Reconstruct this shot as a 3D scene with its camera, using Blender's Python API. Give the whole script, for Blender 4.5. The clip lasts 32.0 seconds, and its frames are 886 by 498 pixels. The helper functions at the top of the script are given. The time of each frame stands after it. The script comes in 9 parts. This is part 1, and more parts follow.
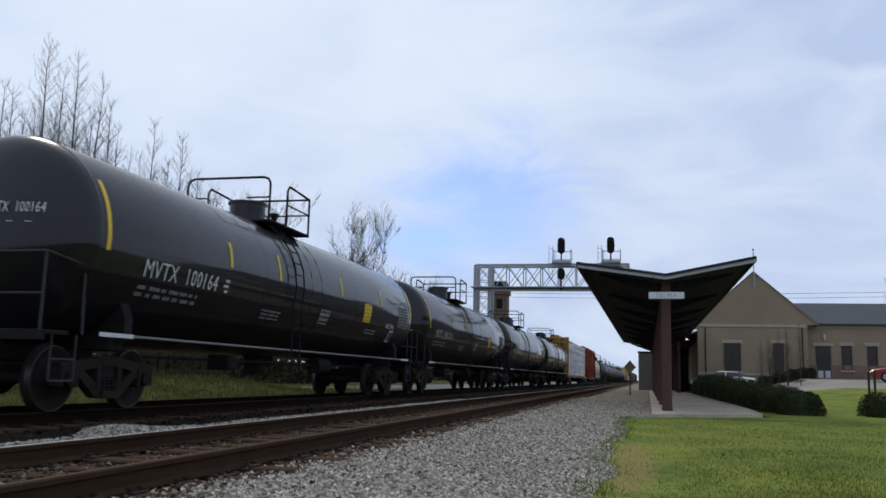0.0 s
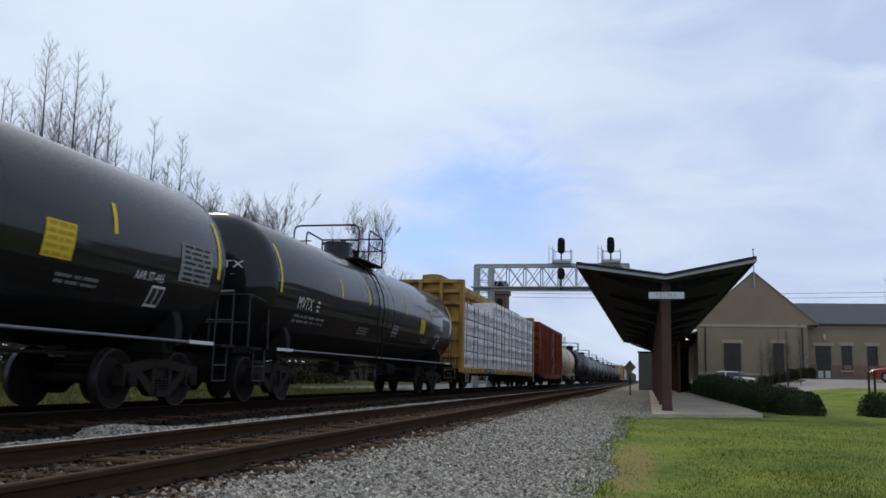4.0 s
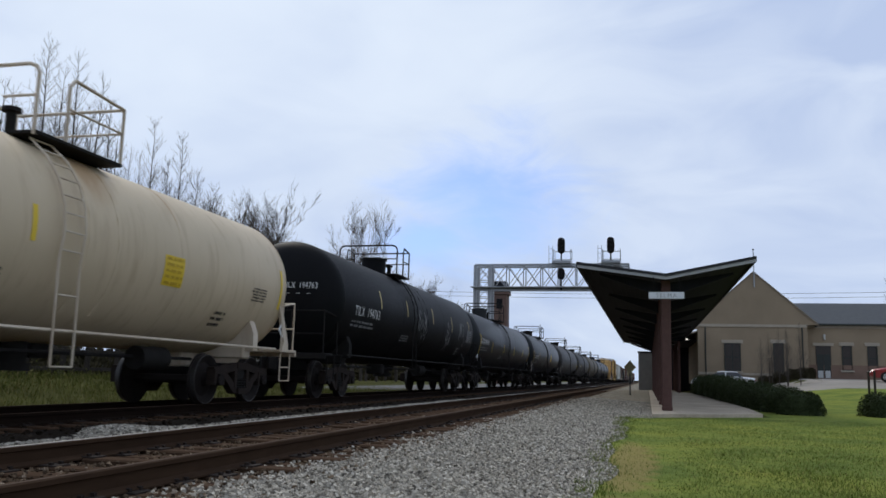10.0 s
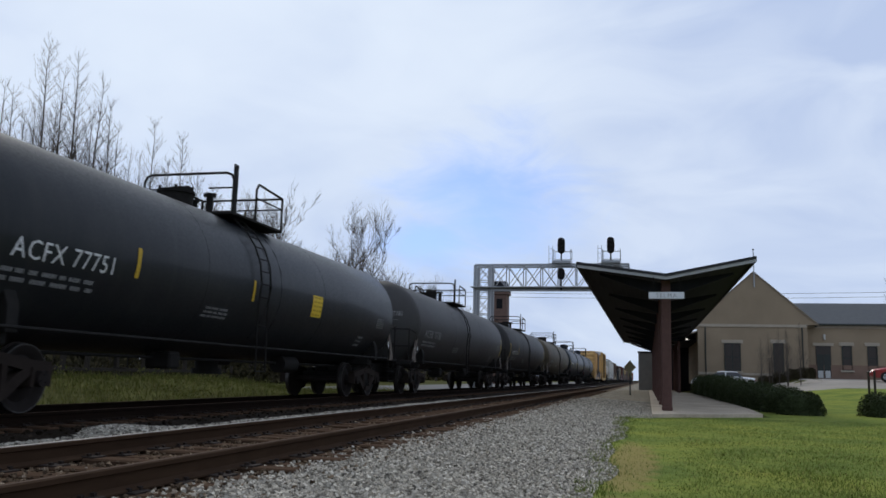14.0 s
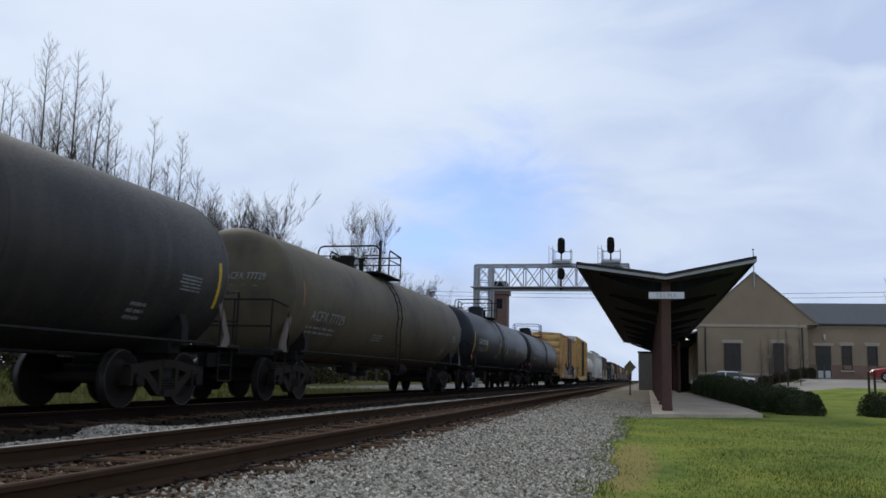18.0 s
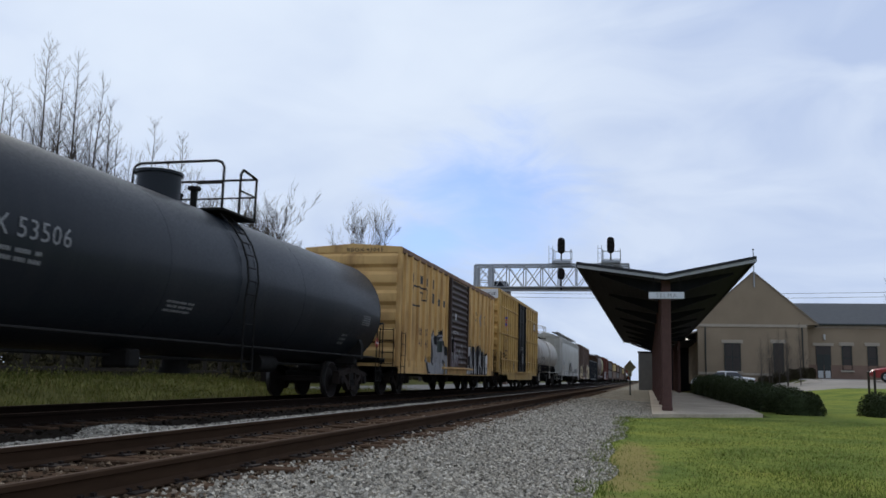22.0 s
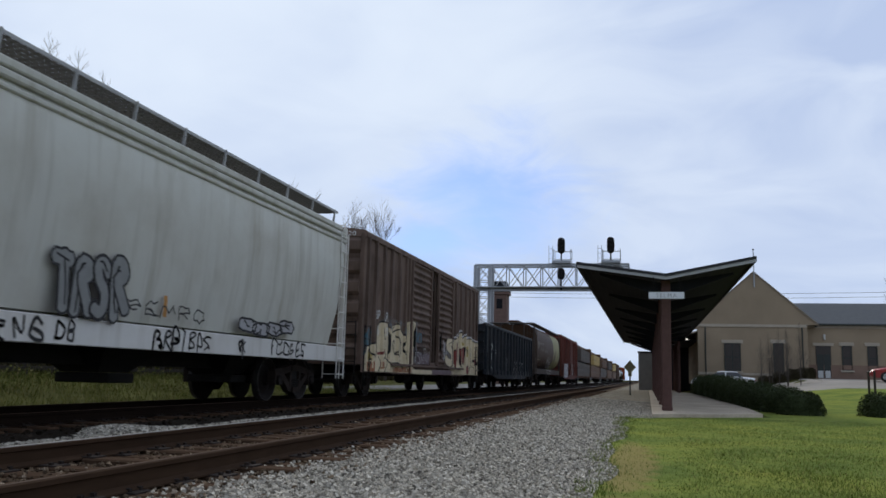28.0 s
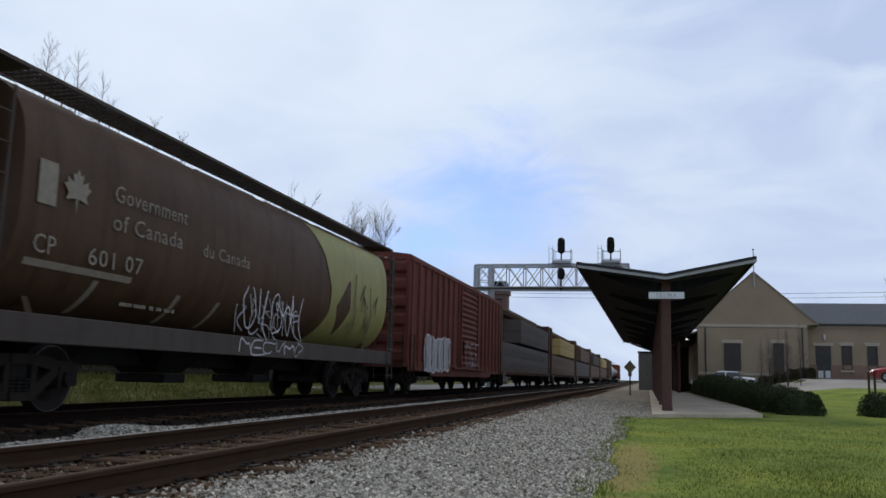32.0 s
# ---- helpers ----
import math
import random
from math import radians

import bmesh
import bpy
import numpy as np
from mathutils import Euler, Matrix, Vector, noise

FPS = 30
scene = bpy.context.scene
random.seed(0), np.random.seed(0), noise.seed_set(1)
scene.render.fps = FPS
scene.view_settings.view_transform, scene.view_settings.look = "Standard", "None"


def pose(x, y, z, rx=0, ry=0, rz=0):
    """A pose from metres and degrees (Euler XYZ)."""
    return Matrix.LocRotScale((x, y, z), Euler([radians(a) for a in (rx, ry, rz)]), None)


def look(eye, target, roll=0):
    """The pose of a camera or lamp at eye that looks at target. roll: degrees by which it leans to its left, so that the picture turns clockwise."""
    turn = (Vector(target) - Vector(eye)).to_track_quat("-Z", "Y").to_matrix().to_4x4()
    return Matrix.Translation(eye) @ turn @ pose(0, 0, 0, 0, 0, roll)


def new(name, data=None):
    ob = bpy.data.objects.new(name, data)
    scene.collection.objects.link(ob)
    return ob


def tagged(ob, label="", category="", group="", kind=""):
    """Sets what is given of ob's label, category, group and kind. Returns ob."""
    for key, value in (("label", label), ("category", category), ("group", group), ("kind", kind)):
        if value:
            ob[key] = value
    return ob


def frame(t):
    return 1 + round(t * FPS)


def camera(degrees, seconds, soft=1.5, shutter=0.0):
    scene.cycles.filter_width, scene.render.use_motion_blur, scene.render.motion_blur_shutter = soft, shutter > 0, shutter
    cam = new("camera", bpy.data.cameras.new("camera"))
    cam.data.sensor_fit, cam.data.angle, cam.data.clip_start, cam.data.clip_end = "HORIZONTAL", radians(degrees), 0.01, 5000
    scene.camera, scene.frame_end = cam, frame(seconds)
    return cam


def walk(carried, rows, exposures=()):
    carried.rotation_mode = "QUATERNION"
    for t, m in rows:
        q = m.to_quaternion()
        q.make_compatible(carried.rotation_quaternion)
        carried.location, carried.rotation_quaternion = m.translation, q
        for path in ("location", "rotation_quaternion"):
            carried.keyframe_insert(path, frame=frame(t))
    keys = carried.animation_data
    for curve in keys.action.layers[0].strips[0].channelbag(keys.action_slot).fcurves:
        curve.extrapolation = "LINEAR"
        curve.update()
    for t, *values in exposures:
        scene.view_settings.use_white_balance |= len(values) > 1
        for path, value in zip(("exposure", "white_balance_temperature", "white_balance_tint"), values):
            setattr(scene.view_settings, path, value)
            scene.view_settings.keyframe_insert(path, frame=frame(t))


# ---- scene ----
# camera: fixed on a low tripod beside the near track; z = 0 is the top of the rails
SECONDS = 32.0
EYE = Vector((0.0, 0.0, 0.639))
cam = camera(55.84, SECONDS, soft=1.6, shutter=0.12)
CAM_POSE = look(EYE, EYE + Vector((-0.2359, 0.9603, 0.1494)) * 10, 1.49)
walk(cam, [(0.0, CAM_POSE), (SECONDS, CAM_POSE)])

# ---- world and sun ----
SUN_ELEV, SUN_ROT = radians(50), radians(-42)
world = bpy.data.worlds.new("sky")
scene.world = world
world.use_nodes = True


def sky_nodes():
    nt = world.node_tree
    nt.nodes.clear()
    n, l = nt.nodes.new, nt.links.new
    out, bg = n("ShaderNodeOutputWorld"), n("ShaderNodeBackground")
    sky = n("ShaderNodeTexSky")
    sky.sky_type, sky.sun_disc = "NISHITA", False
    sky.sun_elevation, sky.sun_rotation = SUN_ELEV, SUN_ROT
    sky.air_density, sky.dust_density, sky.ozone_density = 1.0, 0.6, 1.6
    dim = n("ShaderNodeMix")
    dim.data_type, dim.blend_type = "RGBA", "MULTIPLY"
    dim.inputs["Factor"].default_value = 1.0
    dim.inputs["B"].default_value = (0.088, 0.104, 0.15, 1)
    l(sky.outputs["Color"], dim.inputs["A"])
    co = n("ShaderNodeTexCoord")
    flat = n("ShaderNodeMapping")
    flat.inputs["Scale"].default_value = (1.0, 1.0, 2.3)
    l(co.outputs["Generated"], flat.inputs["Vector"])

    def cloud(scale, detail, rough, warp):
        tex = n("ShaderNodeTexNoise")
        for key, val in (("Scale", scale), ("Detail", detail), ("Roughness", rough), ("Distortion", warp)):
            tex.inputs[key].default_value = val
        l(flat.outputs["Vector"], tex.inputs["Vector"])
        return tex.outputs["Fac"]

    def towards(way, lo, hi, wobble, amount):
        """How near a direction lies to way, from lo to hi, with an uneven border."""
        dot, add, rng_ = n("ShaderNodeVectorMath"), n("ShaderNodeMath"), n("ShaderNodeMapRange")
        dot.operation, add.operation = "DOT_PRODUCT", "MULTIPLY_ADD"
        dot.inputs[1].default_value = way
        l(co.outputs["Generated"], dot.inputs[0])
        l(wobble, add.inputs[0])
        add.inputs[1].default_value = amount
        l(dot.outputs["Value"], add.inputs[2])
        rng_.interpolation_type = "SMOOTHSTEP"
        rng_.inputs["From Min"].default_value, rng_.inputs["From Max"].default_value = lo + amount * 0.5, hi + amount * 0.5
        l(add.outputs[0], rng_.inputs["Value"])
        return rng_.outputs["Result"]

    def tint(fac, a, b):
        m = n("ShaderNodeMix")
        m.data_type = "RGBA"
        for key, val in (("Factor", fac), ("A", a), ("B", b)):
            if isinstance(val, tuple):
                m.inputs[key].default_value = (*val, 1)
            else:
                l(val, m.inputs[key])
        return m.outputs["Result"]

    wide, fine = cloud(1.7, 4.0, 0.5, 0.3), cloud(6.0, 6.0, 0.55, 0.4)
    flat2 = n("ShaderNodeMapping")
    flat2.inputs["Scale"].default_value = (3.0, 3.0, 7.0)
    flat2.inputs["Rotation"].default_value = (0.0, radians(14), 0.0)
    l(co.outputs["Generated"], flat2.inputs["Vector"])
    long = n("ShaderNodeTexNoise")
    for key, val in (("Scale", 1.6), ("Detail", 5.0), ("Roughness", 0.5), ("Distortion", 0.9)):
        long.inputs[key].default_value = val
    l(flat2.outputs["Vector"], long.inputs["Vector"])
    streak = long.outputs["Fac"]
    soft = n("ShaderNodeMapRange")
    soft.inputs["From Min"].default_value, soft.inputs["From Max"].default_value = 0.35, 0.68
    l(streak, soft.inputs["Value"])
    # thin cloud, whiter round the veiled sun, thinnest in one opening ahead
    veil = tint(soft.outputs["Result"], (0.5, 0.605, 0.83), (0.66, 0.755, 0.925))
    glow = towards((-0.42, 0.66, 0.62), 0.82, 1.03, wide, 0.34)
    tone = tint(glow, veil, (0.79, 0.88, 1.0))

    def opening(way, far, wobble, amount, tall):
        """An oval opening round a direction, with a ragged soft border."""
        sub, mul, ln = n("ShaderNodeVectorMath"), n("ShaderNodeVectorMath"), n("ShaderNodeVectorMath")
        sub.operation, mul.operation, ln.operation = "SUBTRACT", "MULTIPLY", "LENGTH"
        sub.inputs[1].default_value, mul.inputs[1].default_value = way, (1.0, 1.0, tall)
        l(co.outputs["Generated"], sub.inputs[0])
        l(sub.outputs["Vector"], mul.inputs[0])
        l(mul.outputs["Vector"], ln.inputs[0])
        add, rng_ = n("ShaderNodeMath"), n("ShaderNodeMapRange")
        add.operation = "MULTIPLY_ADD"
        add.inputs[1].default_value = amount
        l(wobble, add.inputs[0])
        l(ln.outputs["Value"], add.inputs[2])
        rng_.interpolation_type = "SMOOTHSTEP"
        rng_.inputs["From Min"].default_value, rng_.inputs["From Max"].default_value = far + amount * 0.5, amount * 0.5
        l(add.outputs[0], rng_.inputs["Value"])
        return rng_.outputs["Result"]

    rag = cloud(9.0, 7.0, 0.6, 0.9)
    gap_a, gap_b = opening((-0.185, 0.957, 0.205), 0.17, rag, 0.2, 1.5), opening((-0.25, 0.955, 0.16), 0.1, rag, 0.1, 1.9)
    both = n("ShaderNodeMath")
    both.operation = "MAXIMUM"
    l(gap_a, both.inputs[0])
    l(gap_b, both.inputs[1])
    gap = both.outputs[0]
    thin = n("ShaderNodeMath")
    thin.operation = "MULTIPLY_ADD"
    thin.inputs[1].default_value, thin.inputs[2].default_value = -0.75, 0.97
    l(gap, thin.inputs[0])
    mix = n("ShaderNodeMix")
    mix.data_type = "RGBA"
    l(thin.outputs[0], mix.inputs["Factor"])
    l(dim.outputs["Result"], mix.inputs["A"])
    l(tone, mix.inputs["B"])
    l(mix.outputs["Result"], bg.inputs["Color"])
    bg.inputs["Strength"].default_value = 1.0
    l(bg.outputs["Background"], out.inputs["Surface"])


sky_nodes()
sun = new("sun", bpy.data.lights.new("sun", "SUN"))
sun.data.energy, sun.data.angle, sun.data.color = 1.2, radians(14), (1.0, 0.94, 0.84)
# the lamp shines from the same quarter that the sky texture names
sun_way = Vector((math.cos(SUN_ELEV) * math.sin(SUN_ROT), math.cos(SUN_ELEV) * math.cos(SUN_ROT), math.sin(SUN_ELEV)))
sun.matrix_world = look(sun_way * 60, (0, 0, 0))
scene.view_settings.exposure = 0.0


# ---- mesh helpers ----
class Mesh:
    """Collects rings, boxes, pipes and plates into one mesh."""

    def __init__(self):
        self.v, self.f = [], []

    def add(self, verts, faces, m=None):
        k = len(self.v)
        self.v.extend([tuple(m @ Vector(p)) for p in verts] if m else [tuple(p) for p in verts])
        self.f.extend([tuple(k + i for i in f) for f in faces])
        return self

    def box(self, c, s, bev=0.0, m=None):
        """A box round c with sides s, its edges cut by bev."""
        x, y, z = s[0] / 2, s[1] / 2, s[2] / 2
        if bev <= 0:
            vs = [(c[0] + i * x, c[1] + j * y, c[2] + k * z) for i in (-1, 1) for j in (-1, 1) for k in (-1, 1)]
            return self.add(vs, [(0, 1, 3, 2), (4, 6, 7, 5), (0, 4, 5, 1), (2, 3, 7, 6), (0, 2, 6, 4), (1, 5, 7, 3)], m)
        b = min(bev, x * 0.9, y * 0.9, z * 0.9)
        vs, at = [], {}
        for i in (-1, 1):
            for j in (-1, 1):
                for k in (-1, 1):
                    for a in range(3):
                        p = [i * x, j * y, k * z]
                        for q in range(3):
                            if q != a:
                                p[q] -= b * (i, j, k)[q]
                        at[i, j, k, a] = len(vs)
                        vs.append((c[0] + p[0], c[1] + p[1], c[2] + p[2]))
        fs = []
        for a in range(3):
            b1, b2 = (a + 1) % 3, (a + 2) % 3
            for s1 in (-1, 1):
                def key(p, q, ax=a):
                    e = [0, 0, 0]
                    e[a], e[b1], e[b2] = s1, p, q
                    return at[e[0], e[1], e[2], ax]
                ring = [key(-1, -1), key(1, -1), key(1, 1), key(-1, 1)]
                fs.append(ring if s1 > 0 else ring[::-1])
            for p in (-1, 1):
                for q in (-1, 1):
                    def edge(t, ax):
                        e = [0, 0, 0]
                        e[a], e[b1], e[b2] = t, p, q
                        return at[e[0], e[1], e[2], ax]
                    ring = [edge(-1, b1), edge(1, b1), edge(1, b2), edge(-1, b2)]
                    fs.append(ring if p * q < 0 else ring[::-1])
        for i in (-1, 1):
            for j in (-1, 1):
                for k in (-1, 1):
                    ring = [at[i, j, k, 0], at[i, j, k, 1], at[i, j, k, 2]]
                    fs.append(ring if i * j * k > 0 else ring[::-1])
        return self.add(vs, fs, m)

    def cyl(self, p0, p1, r, n=10, r2=None, caps=True):
        p0, p1 = Vector(p0), Vector(p1)
        w = (p1 - p0).normalized()
        u = w.orthogonal().normalized()
        t = w.cross(u)
        r2 = r if r2 is None else r2
        vs = []
        for p, q in ((p0, r), (p1, r2)):
            vs += [p + (u * math.cos(2 * math.pi * i / n) + t * math.sin(2 * math.pi * i / n)) * q for i in range(n)]
        fs = [(i, (i + 1) % n, n + (i + 1) % n, n + i) for i in range(n)]
        if caps:
            fs += [tuple(range(n))[::-1], tuple(range(n, 2 * n))]
        return self.add(vs, fs)

    def pipe(self, pts, r, n=6):
        for a, b in zip(pts, pts[1:]):
            self.cyl(a, b, r, n)
        return self

    def prism(self, prof, axis, lo, hi, m=None):
        """A flat outline, drawn in the two other axes, drawn out along axis from lo to hi."""
        n = len(prof)

        def at(p, h):
            return {"x": (h, p[0], p[1]), "y": (p[0], h, p[1]), "z": (p[0], p[1], h)}[axis]
        vs = [at(p, lo) for p in prof] + [at(p, hi) for p in prof]
        fs = [(i, (i + 1) % n, n + (i + 1) % n, n + i) for i in range(n)]
        fs += [tuple(range(n))[::-1], tuple(range(n, 2 * n))]
        return self.add(vs, fs, m)

    def loft(self, rings, closed=True, caps=True):
        n = len(rings[0])
        vs = [p for ring in rings for p in ring]
        fs = []
        for k in range(len(rings) - 1):
            for i in range(n if closed else n - 1):
                j = (i + 1) % n
                fs.append((k * n + i, k * n + j, (k + 1) * n + j, (k + 1) * n + i))
        if caps:
            fs += [tuple(range(n))[::-1], tuple(range((len(rings) - 1) * n, len(rings) * n))]
        return self.add(vs, fs)

    def plate(self, quad):
        return self.add(quad, [tuple(range(len(quad)))])

    def data(self, name, smooth=35):
        me = bpy.data.meshes.new(name)
        me.from_pydata(self.v, [], self.f)
        bm = bmesh.new()
        bm.from_mesh(me)
        if len(bm.faces) < 20000:
            bmesh.ops.recalc_face_normals(bm, faces=bm.faces)
        bm.to_mesh(me)
        bm.free()
        if smooth:
            me.polygons.foreach_set("use_smooth", [True] * len(me.polygons))
            me.set_sharp_from_angle(angle=radians(smooth))
        me.update()
        return me


KEPT = {}


def part(name, mesh, mat, parent=None, label="", at=None, key=None, smooth=35):
    """ONE mesh object, under a thing or a part. mesh: a Mesh or a function that gives one; key: alike pieces share their data."""
    k = (key, mat.name) if key else None
    if k and k in KEPT:
        me = KEPT[k]
    else:
        me = (mesh() if callable(mesh) else mesh).data(name, smooth)
        me.materials.append(mat)
        if k:
            KEPT[k] = me
    ob = new(name, me)
    if parent:
        ob.parent = parent
    if at is not None:
        ob.matrix_basis = at if isinstance(at, Matrix) else Matrix.Translation(at)
    if label:
        ob["label"] = label
    return ob


def thing(name, m, label, category, group="", kind=""):
    ob = new(name)
    ob.empty_display_size = 0.3
    ob.matrix_basis = m
    return tagged(ob, label, category, group, kind)


def text_mesh(words, size, bold=0.0, spacing=1.0):
    """Flat letters, as lists of points and faces, from x = 0 and y = 0."""
    cu = bpy.data.curves.new("words", "FONT")
    cu.body, cu.size, cu.offset, cu.space_character = words, size, bold, spacing
    cu.resolution_u = 2
    ob = bpy.data.objects.new("words", cu)
    scene.collection.objects.link(ob)
    bpy.context.view_layer.update()
    me = bpy.data.meshes.new_from_object(ob.evaluated_get(bpy.context.evaluated_depsgraph_get()))
    pts, faces = [tuple(v.co) for v in me.vertices], [tuple(p.vertices) for p in me.polygons]
    bpy.data.objects.remove(ob)
    bpy.data.curves.remove(cu)
    bpy.data.meshes.remove(me)
    return pts, faces


# ---- materials ----
def material(name, build):
    m = bpy.data.materials.new(name)
    m.use_nodes = True
    nt = m.node_tree
    b = nt.nodes["Principled BSDF"]
    build(nt, b)
    return m


def noise_node(nt, scale, detail=4.0, stretch=(1, 1, 1), coord="Object", rough=0.55, random_shift=False):
    co, mp, tx = nt.nodes.new("ShaderNodeTexCoord"), nt.nodes.new("ShaderNodeMapping"), nt.nodes.new("ShaderNodeTexNoise")
    mp.inputs["Scale"].default_value = stretch
    tx.inputs["Scale"].default_value, tx.inputs["Detail"].default_value, tx.inputs["Roughness"].default_value = scale, detail, rough
    nt.links.new(co.outputs[coord], mp.inputs["Vector"])
    if random_shift:
        info = nt.nodes.new("ShaderNodeObjectInfo")
        mul = nt.nodes.new("ShaderNodeMath")
        mul.operation = "MULTIPLY"
        mul.inputs[1].default_value = 37.0
        nt.links.new(info.outputs["Random"], mul.inputs[0])
        nt.links.new(mul.outputs[0], mp.inputs["Location"])
    nt.links.new(mp.outputs["Vector"], tx.inputs["Vector"])
    return tx


def ramp(nt, src, stops):
    r = nt.nodes.new("ShaderNodeValToRGB")
    e = r.color_ramp.elements
    while len(e) < len(stops):
        e.new(0.5)
    for k, (pos, col) in enumerate(stops):
        e[k].position, e[k].color = pos, (*col, 1) if len(col) == 3 else col
    nt.links.new(src, r.inputs["Fac"])
    return r.outputs["Color"]


def mixed(nt, fac, a, b, mode="MIX"):
    m = nt.nodes.new("ShaderNodeMix")
    m.data_type, m.blend_type = "RGBA", mode
    for sock, val in (("Factor", fac), ("A", a), ("B", b)):
        if hasattr(val, "is_linked"):
            nt.links.new(val, m.inputs[sock])
        else:
            m.inputs[sock].default_value = val if sock == "Factor" else (*val, 1)
    return m.outputs["Result"]


def bump(nt, b, height, strength, dist):
    n = nt.nodes.new("ShaderNodeBump")
    n.inputs["Strength"].default_value, n.inputs["Distance"].default_value = strength, dist
    nt.links.new(height, n.inputs["Height"])
    nt.links.new(n.outputs["Normal"], b.inputs["Normal"])


def grey(v):
    return (v, v, v)


def paint(name, col, rough=0.45, dirt=(0.05, 0.04, 0.03), amount=0.5, streak=0.5, coat=0.0, grain=0.02, fade=0.85, spec=0.35):
    """Weathered paint on steel: broad fading, blotches of grime and run-down streaks."""
    def build(nt, b):
        big = noise_node(nt, 0.9, 5, random_shift=True)
        run = noise_node(nt, 2.2, 4, (1.0, 1.6, 0.14), random_shift=True)
        fine = noise_node(nt, 26, 3)
        base = mixed(nt, big.outputs["Fac"], tuple(c * fade for c in col), tuple(min(1, c * (2 - fade)) for c in col))
        grime = ramp(nt, big.outputs["Fac"], [(0.46, grey(0)), (0.74, grey(amount))])
        c1 = mixed(nt, grime, base, dirt)
        runs = ramp(nt, run.outputs["Fac"], [(0.5, grey(0)), (0.72, grey(streak))])
        c2 = mixed(nt, runs, c1, dirt)
        nt.links.new(c2, b.inputs["Base Color"])
        r = ramp(nt, fine.outputs["Fac"], [(0.3, grey(rough * 0.85)), (0.7, grey(min(1, rough * 1.2)))])
        nt.links.new(r, b.inputs["Roughness"])
        b.inputs["Coat Weight"].default_value = coat
        b.inputs["Specular IOR Level"].default_value = spec
        b.inputs["Coat Roughness"].default_value = 0.07
        bump(nt, b, fine.outputs["Fac"], 0.25, grain * 0.1)
    return material(name, build)


def plain(name, col, rough=0.6, metal=0.0, var=0.25, scale=8.0, grain=0.0, stretch=(1, 1, 1), spec=0.3):
    def build(nt, b):
        tx = noise_node(nt, scale, 5, stretch, random_shift=True)
        nt.links.new(mixed(nt, tx.outputs["Fac"], tuple(c * (1 - var) for c in col), tuple(min(1, c * (1 + var)) for c in col)), b.inputs["Base Color"])
        b.inputs["Roughness"].default_value, b.inputs["Metallic"].default_value = rough, metal
        b.inputs["Specular IOR Level"].default_value = spec
        if grain:
            bump(nt, b, tx.outputs["Fac"], 0.5, grain)
    return material(name, build)


def speckle(name, stops, scale, rough=0.9, depth=0.02, coord="Object", scale2=1.2, patch=0.35):
    """Loose ground: fine multi-coloured grain with broad patches."""
    def build(nt, b):
        tx, tx2 = noise_node(nt, scale, 6, coord=coord, rough=0.75), noise_node(nt, scale2, 4, coord=coord)
        c = ramp(nt, tx.outputs["Fac"], stops)
        p = ramp(nt, tx2.outputs["Fac"], [(0.3, grey(1 - patch)), (0.7, grey(1.0))])
        nt.links.new(mixed(nt, 1.0, c, p, "MULTIPLY"), b.inputs["Base Color"])
        b.inputs["Roughness"].default_value = rough
        b.inputs["Specular IOR Level"].default_value = 0.03
        bump(nt, b, tx.outputs["Fac"], 0.8, depth)
    return material(name, build)


def pieces_mat(name, stops, scale=9.0, rough=0.85, depth=0.004, island=False):
    """Pieces of one kind that differ from one another."""
    def build(nt, b):
        if island:
            g = nt.nodes.new("ShaderNodeNewGeometry")
            rnd = g.outputs["Random Per Island"]
        else:
            rnd = nt.nodes.new("ShaderNodeObjectInfo").outputs["Random"]
        tx = noise_node(nt, scale, 5)
        c = ramp(nt, rnd, stops)
        s = ramp(nt, tx.outputs["Fac"], [(0.25, grey(0.6)), (0.75, grey(1.15))])
        nt.links.new(mixed(nt, 1.0, c, s, "MULTIPLY"), b.inputs["Base Color"])
        b.inputs["Roughness"].default_value = rough
        b.inputs["Specular IOR Level"].default_value = 0.04
        bump(nt, b, tx.outputs["Fac"], 0.5, depth)
    return material(name, build)


def glass_mat(name, col=(0.02, 0.025, 0.03)):
    def build(nt, b):
        b.inputs["Base Color"].default_value = (*col, 1)
        b.inputs["Roughness"].default_value = 0.06
        b.inputs["Specular IOR Level"].default_value = 0.7
    return material(name, build)


M_TANK_BLACK = paint("gloss_black_paint", (0.007, 0.007, 0.0078), 0.42, (0.016, 0.0145, 0.013), 0.16, 0.1, coat=0.6, spec=0.1)
M_TANK_DULL = paint("dull_black_paint", (0.005, 0.0054, 0.006), 0.5, (0.011, 0.0105, 0.01), 0.3, 0.25, coat=0.0, spec=0.08)
M_TANK_GREY = paint("charcoal_paint", (0.0135, 0.015, 0.0165), 0.45, (0.03, 0.03, 0.028), 0.4, 0.35, coat=0.1, spec=0.16)
M_TANK_DUSTY = paint("dusty_charcoal_paint", (0.02, 0.0185, 0.017), 0.55, (0.055, 0.046, 0.036), 0.5, 0.4, spec=0.25)
M_TANK_BLUE = paint("blue_black_paint", (0.0125, 0.016, 0.0205), 0.45, (0.026, 0.028, 0.03), 0.35, 0.3, coat=0.08, spec=0.18)
M_TANK_BROWN = paint("grimy_olive_paint", (0.1, 0.082, 0.052), 0.6, (0.035, 0.028, 0.02), 0.8, 0.25, spec=0.2)
M_TANK_SOOT = paint("sooty_grey_paint", (0.042, 0.04, 0.038), 0.55, (0.025, 0.02, 0.017), 0.6, 0.4)
